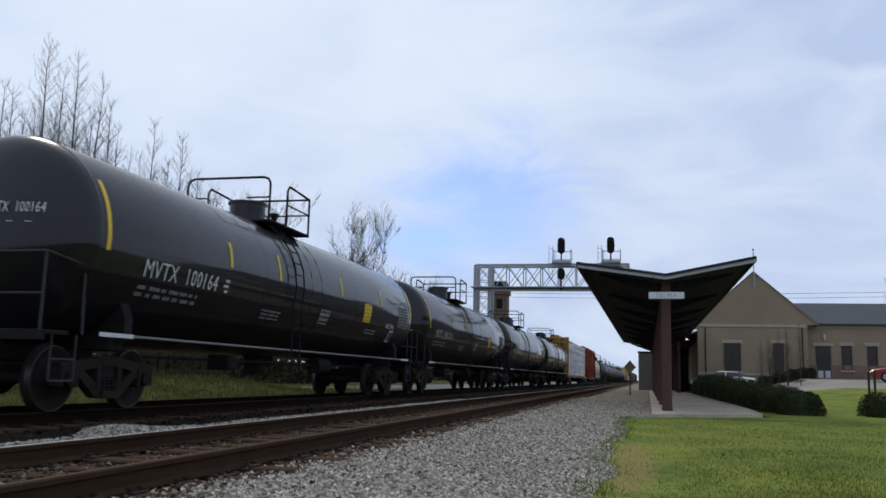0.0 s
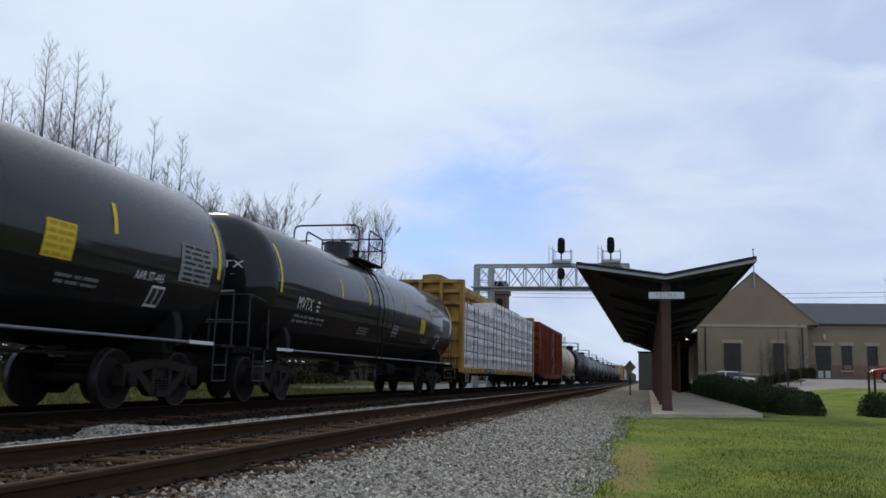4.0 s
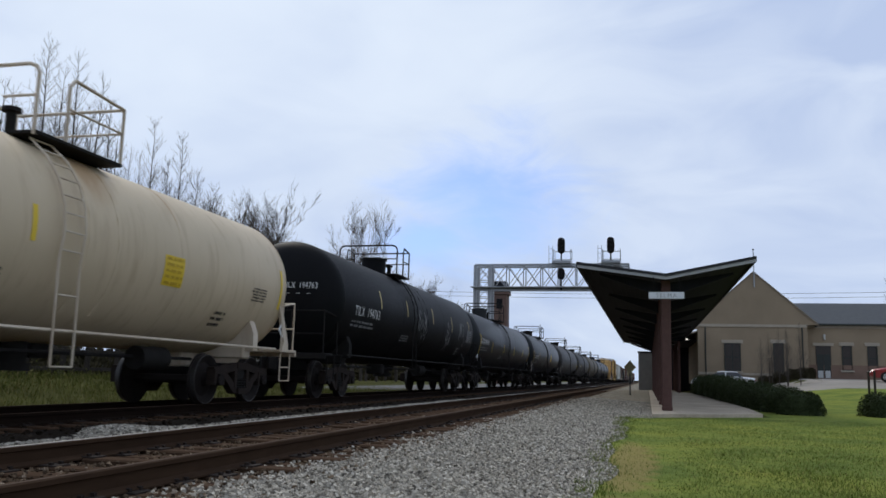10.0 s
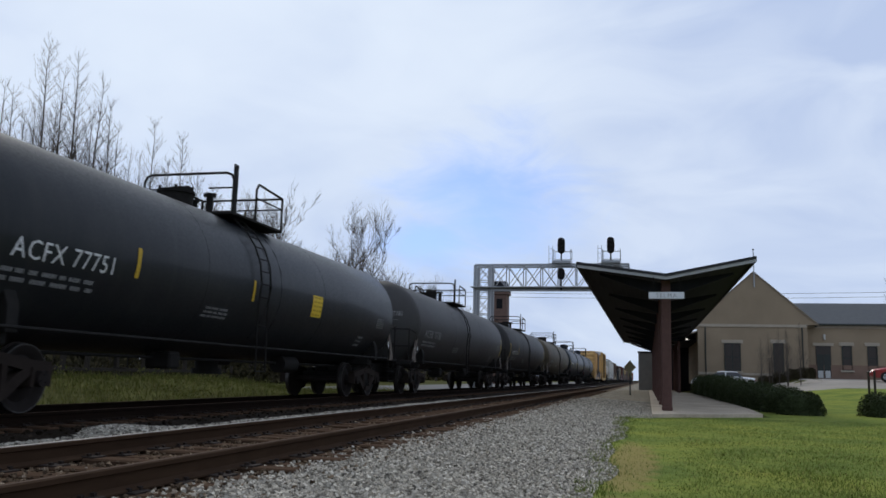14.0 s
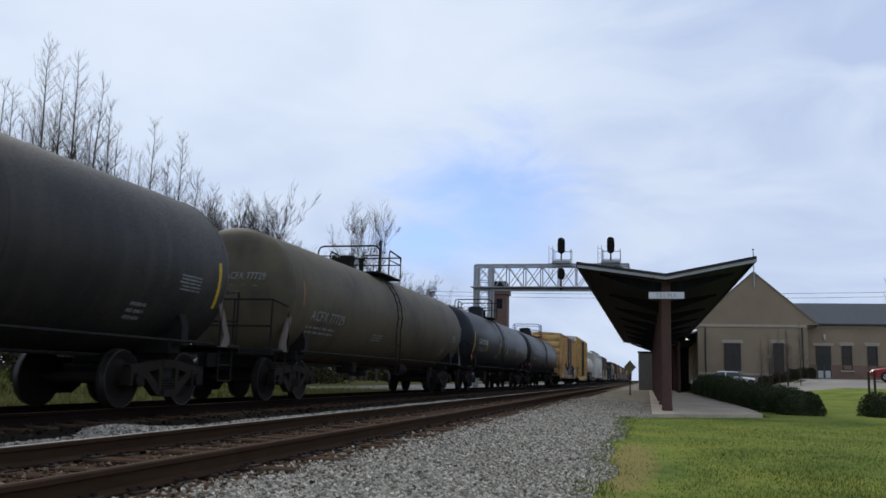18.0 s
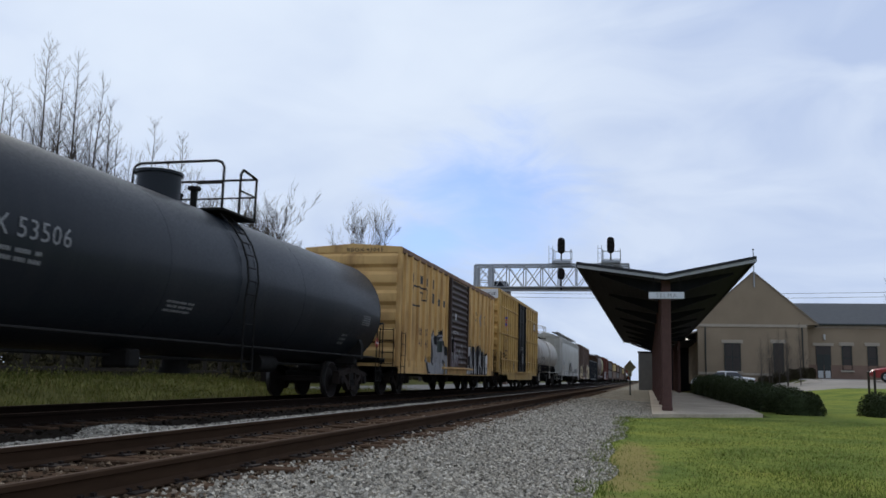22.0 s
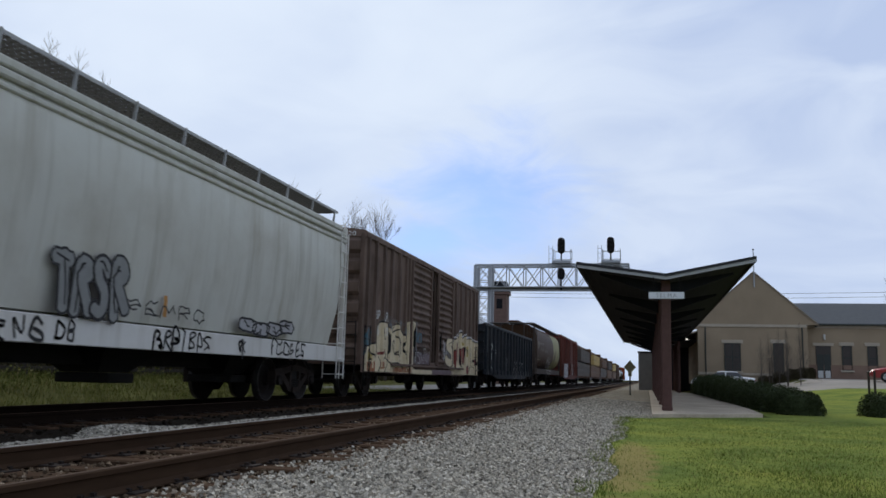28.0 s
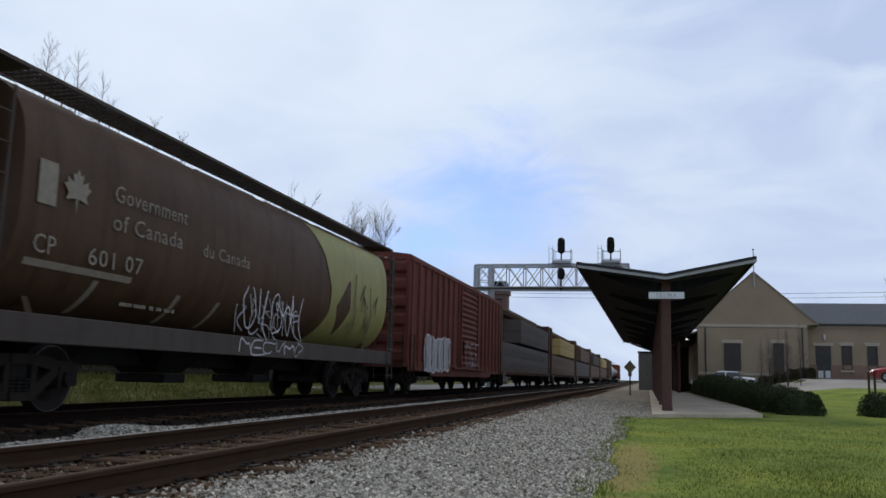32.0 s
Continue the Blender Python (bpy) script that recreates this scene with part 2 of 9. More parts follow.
M_TANK_CREAM = paint("cream_white_paint", (0.56, 0.475, 0.36), 0.45, (0.26, 0.16, 0.085), 0.5, 0.5, spec=0.25)
M_TANK_WHITE = paint("dusty_white_paint", (0.5, 0.46, 0.39), 0.5, (0.2, 0.15, 0.1), 0.6, 0.55, spec=0.2)
M_BOX_RED = paint("red_oxide_paint", (0.225, 0.047, 0.019), 0.68, (0.06, 0.016, 0.009), 0.75, 0.8, spec=0.12)
M_BOX_DULLRED = paint("faded_red_paint", (0.14, 0.042, 0.029), 0.7, (0.05, 0.021, 0.014), 0.6, 0.5, spec=0.15)
M_BOX_YELLOW = paint("yellow_car_paint", (0.66, 0.415, 0.165), 0.65, (0.2, 0.1, 0.04), 0.6, 0.6, spec=0.12)
M_PLATE_RUST = paint("rusted_tan_plate_paint", (0.24, 0.15, 0.105), 0.75, (0.09, 0.05, 0.032), 0.8, 0.6, spec=0.1)
M_BOX_YELLOW2 = paint("bright_yellow_paint", (0.56, 0.365, 0.125), 0.6, (0.2, 0.105, 0.038), 0.7, 0.7, spec=0.15)
M_BOX_BROWN = paint("brown_car_paint", (0.155, 0.108, 0.085), 0.75, (0.05, 0.034, 0.026), 0.9, 0.85, spec=0.1)
M_BEAM_YELLOW = paint("beam_yellow_paint", (0.43, 0.25, 0.065), 0.65, (0.09, 0.045, 0.018), 0.8, 0.7, spec=0.15)
M_DOOR_BROWN = paint("dark_brown_door_paint", (0.06, 0.038, 0.03), 0.6, (0.03, 0.02, 0.015), 0.5, 0.5)
M_DOOR_BLACK = paint("black_door_paint", (0.012, 0.0115, 0.0115), 0.6, (0.035, 0.03, 0.027), 0.45, 0.5, spec=0.1)
M_HOP_GREY = paint("pale_grey_hopper_paint", (0.5, 0.49, 0.43), 0.55, (0.24, 0.2, 0.14), 0.45, 0.4, spec=0.2)
M_HOP_BROWN = paint("brown_hopper_paint", (0.082, 0.046, 0.026), 0.55, (0.04, 0.019, 0.009), 0.7, 0.6, spec=0.14)
M_GOND = paint("blue_black_gondola_paint", (0.0135, 0.0175, 0.022), 0.55, (0.05, 0.044, 0.04), 0.65, 0.6, spec=0.14)
M_STEEL = plain("sooty_black_steel", (0.016, 0.0145, 0.013), 0.8, 0.0, 0.5, 6, 0.004, spec=0.12)
M_RUSTY = plain("rusty_cast_steel", (0.024, 0.0175, 0.014), 0.85, 0.0, 0.5, 5, 0.006, spec=0.12)
M_WHEEL = plain("worn_wheel_steel", (0.017, 0.0132, 0.0115), 0.75, 0.0, 0.4, 9, 0.002, spec=0.12)
M_ROOFSTEEL = plain("galvanised_roof_steel", (0.32, 0.32, 0.31), 0.5, 0.3, 0.3, 3, 0.003)
M_YELLOW = plain("yellow_reflective_tape", (0.72, 0.5, 0.03), 0.5, 0, 0.1)
M_YELLOWDARK = plain("worn_yellow_print", (0.5, 0.32, 0.02), 0.6, 0, 0.2, 20)
M_WHITE = plain("white_lettering", (0.62, 0.62, 0.6), 0.6, 0, 0.15, 14)
M_BLACK = plain("black_lettering", (0.02, 0.02, 0.02), 0.6, 0, 0.2, 14)
M_PALEGREY = plain("faded_grey_lettering", (0.24, 0.24, 0.24), 0.6, 0, 0.3, 20)
M_RAIL = plain("brown_rail_steel", (0.044, 0.026, 0.0155), 0.9, 0.0, 0.45, 12, 0.002, (1, 0.2, 1), spec=0.04)
# far-track rails: brown steel with the train's shade put into the colour
M_RAILDARK = plain("shade_dark_rail_steel", (0.012, 0.0075, 0.005), 0.9, 0.0, 0.4, 12, 0.002, (1, 0.2, 1), spec=0.04)
# polished head, paler and half diffuse: part of the sky's sheen is painted in
M_RAILTOP = plain("polished_rail_head_sheen", (0.32, 0.3, 0.28), 0.5, 0.5, 0.3, 12, 0, (1, 0.1, 1))
# dark head colour; on the far track it holds the train's shade
M_RAILTOP_DARK = plain("dark_rail_head", (0.06, 0.036, 0.022), 0.8, 0.0, 0.4, 12, 0, (1, 0.1, 1), spec=0.1)
M_TREAD = plain("worn_wheel_tread", (0.06, 0.056, 0.052), 0.45, 0.7, 0.5, 5)
# grey lifted above the black steel to carry the handrails' highlights
M_HANDRAIL = plain("grey_handrail", (0.035, 0.034, 0.033), 0.55, 0.1, 0.3, 8)
# paler still: the long rail's bright highlight is put into its colour
M_GRAB = plain("highlight_grey_grab_rail", (0.17, 0.165, 0.16), 0.5, 0.2, 0.3, 8)
M_GRATING = plain("dusty_steel_grating", (0.11, 0.1, 0.085), 0.8, 0, 0.3, 6)
M_TIE = plain("weathered_tie_wood", (0.065, 0.04, 0.025), 0.95, 0, 0.5, 6, 0.01, (0.3, 3, 3), spec=0.03)
M_BALLAST = speckle("grey_ballast", [(0.28, (0.06, 0.051, 0.037)), (0.5, (0.24, 0.212, 0.16)), (0.72, (0.5, 0.45, 0.35))], 42, depth=0.02, patch=0.45)
M_OLDBALLAST = speckle("rusty_dark_ballast", [(0.25, (0.032, 0.021, 0.013)), (0.5, (0.11, 0.074, 0.045)), (0.8, (0.23, 0.165, 0.108))], 30, depth=0.03)
# far-track ballast: the shade under the train is put into this colour
M_SHADEBALLAST = speckle("shade_dark_ballast", [(0.25, (0.01, 0.0078, 0.0055)), (0.5, (0.025, 0.019, 0.014)), (0.8, (0.055, 0.043, 0.031))], 30, depth=0.03)
M_STONE = pieces_mat("ballast_stone", [(0.0, (0.11, 0.098, 0.08)), (0.2, (0.25, 0.225, 0.182)), (0.5, (0.4, 0.365, 0.295)), (0.85, (0.53, 0.48, 0.39)), (1.0, (0.66, 0.61, 0.51))], 34, island=True)
M_STONE_OLD = pieces_mat("old_ballast_stone", [(0.0, (0.036, 0.024, 0.016)), (0.5, (0.13, 0.09, 0.057)), (0.9, (0.24, 0.175, 0.115)), (1.0, (0.38, 0.31, 0.235))], 30, island=True)
# stones of the far track, darkened with the same under-train shade
M_STONE_SHADE = pieces_mat("shade_dark_ballast_stone", [(0.0, (0.008, 0.006, 0.004)), (0.8, (0.024, 0.017, 0.011)), (1.0, (0.06, 0.047, 0.034))], 30, island=True)
M_GROUND = speckle("rough_grass_ground", [(0.25, (0.04, 0.043, 0.01)), (0.5, (0.08, 0.082, 0.018)), (0.8, (0.13, 0.115, 0.036))], 5, depth=0.03, scale2=0.25, patch=0.5)
M_GRASS = pieces_mat("grass_blade", [(0.0, (0.08, 0.112, 0.021)), (0.5, (0.15, 0.195, 0.038)), (0.85, (0.225, 0.255, 0.06)), (1.0, (0.31, 0.26, 0.115))], 4, 0.8, 0.0, island=True)
M_CONCRETE = speckle("platform_concrete", [(0.25, (0.37, 0.305, 0.23)), (0.5, (0.5, 0.42, 0.32)), (0.8, (0.6, 0.51, 0.4))], 11, depth=0.004, scale2=0.8)
M_ASPHALT = speckle("pale_asphalt", [(0.25, (0.14, 0.135, 0.13)), (0.8, (0.25, 0.245, 0.235))], 11, depth=0.004, scale2=0.3)


# ---- ground, tracks ----
NEAR_X = -4.09          # middle of the near track


def smooth_step(a, b, x):
    """0 at a, 1 at b; a may be the larger."""
    t = max(0.0, min(1.0, (x - a) / (b - a)))
    return t * t * (3 - 2 * t)


def ground_z(x, y):
    """The lie of the land: level by the tracks, rising gently towards the depot."""
    rise = (0.55 * smooth_step(2.5, 6.0, x) + 0.35 * smooth_step(7.0, 11.0, x)) * smooth_step(26, 56, y) + 0.5 * smooth_step(7.0, 11.0, x) * smooth_step(48, 65, y)
    bank = (0.6 * smooth_step(-11.0, -16.5, x) - 0.75 * smooth_step(-19.0, -23.0, x)) * (1 - smooth_step(29, 36, y))
    return -0.32 + rise + bank


def ground():
    xs = [-3000, -1200, -500, -220, -120, -70, -45] + [-30 + 2.0 * k for k in range(15)] + [-1 + 0.75 * k for k in range(20)] + [16, 20, 26, 34, 45, 70, 120, 220, 500, 1200, 3000]
    ys = [-1500, -400, -120, -40, -15, -6] + [-2 + 2 * k for k in range(52)] + [106, 114, 125, 140, 160, 200, 260, 340, 500, 900, 1600, 3200]
    m = Mesh()
    m.add([(x, y, ground_z(x, y)) for y in ys for x in xs], [(j * len(xs) + i, j * len(xs) + i + 1, (j + 1) * len(xs) + i + 1, (j + 1) * len(xs) + i)
          for j in range(len(ys) - 1) for i in range(len(xs) - 1)])
    return m


tagged(part("ground", ground(), M_GROUND), "rough grassy ground round the railway tracks", "ground", kind="structure")
Y0, Y1 = -60.0, 900.0


def bed(name, x0, x1, z0, z1, mat, label):
    """A ballast bed with sloping shoulders and a slightly wavy surface."""
    m = Mesh()
    ys = [Y0 + 6 * k for k in range(10)] + [0.5 * k for k in range(2, 90)] + [45 + 5 * k for k in range(1, 30)] + [220, 300, 450, 650, Y1]
    xs = [x0 - 0.9, x0 - 0.35] + [x0 + (x1 - x0) * k / 8 for k in range(9)] + [x1 + 0.35, x1 + 0.9]
    zs = [z0, (z0 + z1) / 2] + [z1] * 9 + [(z0 + z1) / 2, z0]
    m.add([(x, y, z + (0.025 * noise.noise((x * 1.7, y * 1.7, 3)) if 2 < k < 11 else 0)) for y in ys for k, (x, z) in enumerate(zip(xs, zs))],
          [(j * 13 + i, j * 13 + i + 1, (j + 1) * 13 + i + 1, (j + 1) * 13 + i) for j in range(len(ys) - 1) for i in range(12)])
    return tagged(part(name, m, mat, smooth=60), label, "ballast", kind="structure")


bed("ballast_bed", NEAR_X - 1.55, NEAR_X + 1.75, -0.34, -0.2, M_OLDBALLAST, "dark rusty ballast bed under the near track")

bed("ballast_bed", -8.79 - 1.6, -8.79 + 1.6, -0.34, -0.19, M_SHADEBALLAST, "dark ballast bed under the far track")


def shoulder():
    """Fresh grey ballast from the near track down to the edge of the lawn."""
    m = Mesh()
    rows = []
    ys = [-20 + 2 * k for k in range(11)] + [2 + 0.3 * k for k in range(1, 110)] + [35 + 2 * k for k in range(1, 40)] + [130, 160, 220, 320, 500, Y1]
    for y in ys:
        edge = -0.5 + 0.07 * math.sin(y * 0.9) + 0.05 * math.sin(y * 2.3) if y < 22 else 0.1
        row = []
        for k in range(15):
            f = k / 14
            x = NEAR_X + 1.45 + (edge - NEAR_X - 1.45) * f
            z = -0.19 - 0.115 * smooth_step(0.1, 1.0, f) + 0.02 * noise.noise((x * 2.1, y * 2.1, 0)) * (1 - f)
            row.append((x, y, z))
        rows.append(row)
    n = 15
    m.add([p for r in rows for p in r], [(j * n + i, j * n + i + 1, (j + 1) * n + i + 1, (j + 1) * n + i) for j in range(len(rows) - 1) for i in range(n - 1)])
    return m


tagged(part("ballast_shoulder", shoulder(), M_BALLAST, smooth=60), "fresh grey ballast between the track and the lawn", "ballast", kind="structure")


def rail_mesh():
    prof = [(-0.07, -0.165), (0.07, -0.165), (0.07, -0.152), (0.012, -0.125), (0.012, -0.045), (0.036, -0.035), (0.036, -0.006), (0.028, 0.0), (-0.028, 0.0), (-0.036, -0.006), (-0.036, -0.035), (-0.012, -0.045),
            (-0.012, -0.125), (-0.07, -0.152)]
    return Mesh().prism(prof, "y", Y0, Y1)


for name, xc in (("near", NEAR_X), ("far", -8.79)):
    for s in (-1, 1):
        r = part("rail", rail_mesh, M_RAIL if name == "near" else M_RAILDARK, at=(xc + s * 0.7525, 0, 0), key="rail")
        tagged(r, "brown rusty steel rail with a polished running surface", "rail", "rails of the %s track" % name, "structure")
        # only one near rail gets the head with painted sheen
        part("running_surface", lambda: Mesh().box((0, (Y0 + Y1) / 2, 0.0015), (0.046, Y1 - Y0, 0.003)), M_RAILTOP if (name, s) == ("near", -1) else M_RAILTOP_DARK, r, key="rail_top")


def tie_mesh():
    return Mesh().box((0, 0, -0.255), (2.59, 0.22, 0.17), 0.015)


def tie_plates():
    m = Mesh()
    for s in (-1, 1):
        m.box((s * 0.7525, 0, -0.167), (0.36, 0.19, 0.02), 0.004)
        for x in (-0.11, 0.11):
            m.box((s * 0.7525 + x, 0.06, -0.15), (0.03, 0.03, 0.03)).box((s * 0.7525 + x, -0.06, -0.15), (0.03, 0.03, 0.03))
    return m


rng = random.Random(4)
for name, xc, n in (("near", NEAR_X, 140), ("far", -8.79, 130)):
    for k in range(n):
        y = -8.2 + 0.51 * k + rng.uniform(-0.04, 0.04)
        t = part("sleeper", tie_mesh, M_TIE, at=pose(xc + rng.uniform(-0.05, 0.05), y, rng.uniform(-0.004, 0.018), 0, 0, rng.uniform(-1.5, 1.5)), key="tie")
        tagged(t, "weathered dark wooden sleeper half sunk in ballast", "sleeper", "sleepers of the %s track" % name, "structure")
        if k < 90:
            part("tie_plate", tie_plates, M_RUSTY, t, key="tie_plates")


# ---- platform, canopy ----
PLAT = [(0.12, 22.4), (3.1, 25.0), (3.3, 30.0), (3.3, 66.0), (2.6, 70.0), (2.6, 150.0), (0.12, 150.0)]
tagged(part("platform", Mesh().prism([(p[0], p[1]) for p in PLAT], "z", -0.5, -0.2), M_CONCRETE), "worn concrete station platform level with the track", "platform", kind="structure")
# near-black; under the canopy and porch this colour carries the shade
M_ROOF_DARK = plain("near_black_boards", (0.011, 0.011, 0.0125), 0.75, 0, 0.25, 5, 0.004, (1, 0.15, 1), spec=0.15)
M_FASCIA = plain("pale_grey_fascia", (0.33, 0.33, 0.33), 0.5, 0, 0.2, 4)
M_ROOFING = plain("dark_roofing_felt", (0.03, 0.03, 0.032), 0.85, 0, 0.3, 3, 0.004)
M_BROWNSTEEL = plain("red_brown_painted_steel", (0.1, 0.056, 0.047), 0.7, 0, 0.25, 6, spec=0.1)
M_SIGN = plain("white_sign_enamel", (0.62, 0.63, 0.64), 0.5, 0, 0.06, 8)


def canopy(y0=24.6, y1=76.0):
    c = thing("platform_canopy", pose(0.55, y0, -0.2), "dark butterfly-roofed platform canopy on red-brown posts", "canopy")
    L = y1 - y0
    lx, lz, rx, rz, vz = -2.52, 4.16, 2.44, 4.29, 3.8
    k = 16
    for side, (tx, tz) in (("l", (lx, lz)), ("r", (rx, rz))):
        part("roof_slab", Mesh().prism([(0, vz), (tx, tz), (tx, tz + 0.05), (0, vz + 0.06)], "y", 0.02, L), M_ROOFING, c)
        # boards on the underside, near-black so that its shade sits in their colour
        for i in range(k):
            f0, f1 = i / k, (i + 0.93) / k
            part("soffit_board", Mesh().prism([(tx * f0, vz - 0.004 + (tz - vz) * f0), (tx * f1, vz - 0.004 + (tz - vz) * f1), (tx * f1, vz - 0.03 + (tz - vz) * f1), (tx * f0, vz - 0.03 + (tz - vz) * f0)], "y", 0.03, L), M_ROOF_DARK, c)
        part("fascia", Mesh().prism([(0, vz - 0.09), (tx, tz - 0.09), (tx, tz + 0.0), (0, vz + 0.0)], "y", -0.02, 0.02), M_FASCIA, c)
        part("eave_trim", Mesh().box((tx, L / 2, tz), (0.05, L, 0.16), 0.01), M_ROOFING, c)
        part("edge_flashing", Mesh().prism([(0, vz + 0.002), (tx, tz + 0.002), (tx, tz + 0.08), (0, vz + 0.085)], "y", -0.04, 0.3), M_ROOFING, c)
    n = 9
    for i in range(n):
        y = 0.75 + (L - 2.0) * i / (n - 1)
        part("post", Mesh().box((0, y, 1.88), (0.27, 0.3, 3.76), 0.02).box((0, y, 0.06), (0.3, 0.33, 0.12), 0.02), M_BROWNSTEEL, c)
        for s in (-1, 1):
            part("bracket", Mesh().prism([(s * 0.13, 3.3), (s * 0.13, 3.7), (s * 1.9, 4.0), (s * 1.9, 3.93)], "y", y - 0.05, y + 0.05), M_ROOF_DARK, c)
    s = part("name_board", Mesh().box((0.0, -0.06, 3.25), (0.98, 0.05, 0.19), 0.008), M_SIGN, c, "white station name board")
    for x in (-0.35, 0.39):
        part("board_hanger", Mesh().box((x, -0.03, 3.56), (0.025, 0.025, 0.44)), M_STEEL, c)
    pts, faces = text_mesh("SELMA", 0.16, 0.0, 1.35)
    w = max(p[0] for p in pts)
    part("station_name", Mesh().add([(p[0] - w / 2, -0.088, p[1] + 3.195) for p in pts], faces), M_PALEGREY, s, smooth=0)
    return c


canopy()

# ---- depot ----
M_BRICKWALL = plain("tan_brick_wall", (0.27, 0.21, 0.142), 0.9, 0, 0.24, 0.6, 0.012, spec=0.1)
M_STONETRIM = plain("pale_stone_trim", (0.36, 0.31, 0.24), 0.85, 0, 0.15, 4)
M_COPING = plain("brown_coping_stone", (0.2, 0.165, 0.12), 0.85, 0, 0.15, 3)
M_PLINTH = plain("red_brown_plinth_brick", (0.2, 0.13, 0.095), 0.9, 0, 0.25, 2)
M_DOORPANEL = plain("white_door_panel", (0.5, 0.5, 0.48), 0.6, 0, 0.1)
M_SLATE = plain("blue_grey_roof_shingle", (0.06, 0.065, 0.07), 0.8, 0, 0.3, 3, 0.01, (1, 1, 4))
M_GLASS = glass_mat("dark_window_glass", (0.008, 0.009, 0.01))
M_BLIND = plain("brown_window_blind", (0.05, 0.042, 0.036), 0.7)
M_FRAME = plain("dark_green_window_frame", (0.03, 0.035, 0.03), 0.6, 0, 0.2)
DEPOT_Y, WING_Y = 65.0, 68.0


def depot():
    d = thing("depot", pose(0, DEPOT_Y, 0.5), "tan brick railway depot with a gable and a long wing", "building")
    z = lambda v: v - 0.5
    # gable block: a brick gable with a thin coping, its roof behind it
    part("gable_wall", Mesh().prism([(3.67, 0.0), (11.25, 0.0), (11.25, z(4.9)), (11.95, z(4.9)), (7.69, z(8.72)), (3.0, z(4.52)), (3.67, z(4.52))], "y", 0, 0.4), M_BRICKWALL, d)
    part("side_wall", Mesh().box((3.87, 10, z(4.5) / 2), (0.4, 19.6, z(4.5))), M_BRICKWALL, d)
    part("side_wall", Mesh().box((11.05, 10, z(4.5) / 2), (0.4, 19.6, z(4.5))), M_BRICKWALL, d)
    for pts in ([(7.69, z(8.72)), (2.5, z(4.08)), (2.42, z(4.15)), (7.69, z(8.85))], [(7.69, z(8.72)), (12.0, z(4.86)), (12.06, z(4.95)), (7.69, z(8.85))]):
        part("coping", Mesh().prism(pts, "y", -0.06, 0.46), M_COPING, d)
        part("roof", Mesh().prism([(x, h - 0.06) for x, h in pts], "y", 0.46, 20), M_SLATE, d)
    part("eave_soffit", Mesh().prism([(2.46, z(4.0)), (3.66, z(4.34)), (3.66, z(4.44)), (2.46, z(4.1))], "y", -0.05, 19.5), M_STONETRIM, d)
    part("stone_band", Mesh().box((7.46, -0.03, z(4.82)), (7.6, 0.06, 0.2)), M_STONETRIM, d)
    part("water_table", Mesh().box((7.46, -0.05, z(1.3)), (7.62, 0.1, 0.16)), M_STONETRIM, d)
    for x, h in ((4.2, 4.2), (10.9, 4.2)):
        part("downpipe", Mesh().cyl((x, -0.06, 0.2), (x, -0.06, h), 0.05, 8), M_FRAME, d)
    # wing, set back a metre
    part("wing_wall", Mesh().box((23.0, 1.2, z(4.98) / 2), (23.4, 0.4, z(4.98))), M_BRICKWALL, d)
    part("stone_band", Mesh().box((23.0, 0.97, z(4.86)), (23.4, 0.06, 0.2)), M_STONETRIM, d)
    part("plinth", Mesh().box((23.0, 0.96, z(1.55)), (23.4, 0.08, 1.1)), M_PLINTH, d)
    part("wing_roof", Mesh().prism([(0.7, z(4.95)), (0.7, z(5.08)), (6.0, z(7.02)), (11.5, z(4.95))], "x", 10.4, 36.0), M_SLATE, d)
    part("gutter", Mesh().box((23.6, 0.72, z(5.0)), (24.0, 0.12, 0.12), 0.02), M_FRAME, d)

    def window(x0, x1, z0, z1, y, panes=2):
        w = part("window", Mesh().box(((x0 + x1) / 2, y - 0.02, (z(z0) + z(z1)) / 2), (x1 - x0, 0.04, z1 - z0)), M_BLIND, d)
        f = Mesh()
        for x in [x0 + (x1 - x0) * k / panes for k in range(panes + 1)]:
            f.box((x, y - 0.05, (z(z0) + z(z1)) / 2), (0.07, 0.06, z1 - z0))
        for zz in (z0, (z0 + z1) / 2, z1):
            f.box(((x0 + x1) / 2, y - 0.051, z(zz)), (x1 - x0, 0.06, 0.07))
        part("window_frame", f, M_FRAME, w)
        part("lintel", Mesh().box(((x0 + x1) / 2, y - 0.04, z(z1) + 0.14), (x1 - x0 + 0.4, 0.1, 0.24), 0.01), M_STONETRIM, w)
        part("window_sill", Mesh().box(((x0 + x1) / 2, y - 0.08, z(z0) - 0.08), (x1 - x0 + 0.3, 0.18, 0.12), 0.01), M_STONETRIM, w)
    window(5.54, 6.62, 1.5, 3.5, 0)
    window(8.92, 9.58, 1.5, 3.55, 0, 1)
    for x in (13.72, 15.42, 17.1, 18.8, 20.5):
        window(x, x + 0.6, 1.75, 3.48, 1.0, 1)
    dr = part("door", Mesh().box((12.45, 0.97, z(2.3)), (1.02, 0.06, 2.34)), M_BLIND, d)
    for x in (12.21, 12.69):
        part("door_leaf", Mesh().box((x, 0.92, z(2.0)), (0.44, 0.03, 1.7), 0.008), M_FRAME, dr)
        part("door_panel", Mesh().box((x, 0.89, z(1.42)), (0.34, 0.025, 0.52), 0.006), M_DOORPANEL, dr)
    part("lintel", Mesh().box((12.45, 0.96, z(3.58)), (1.4, 0.12, 0.2)), M_STONETRIM, dr)
    part("wall_lamp", Mesh().box((12.55, 0.92, z(4.1)), (0.14, 0.16, 0.4), 0.03), M_DOORPANEL, dr)
    # shaded porch beside the platform
    return d


depot()

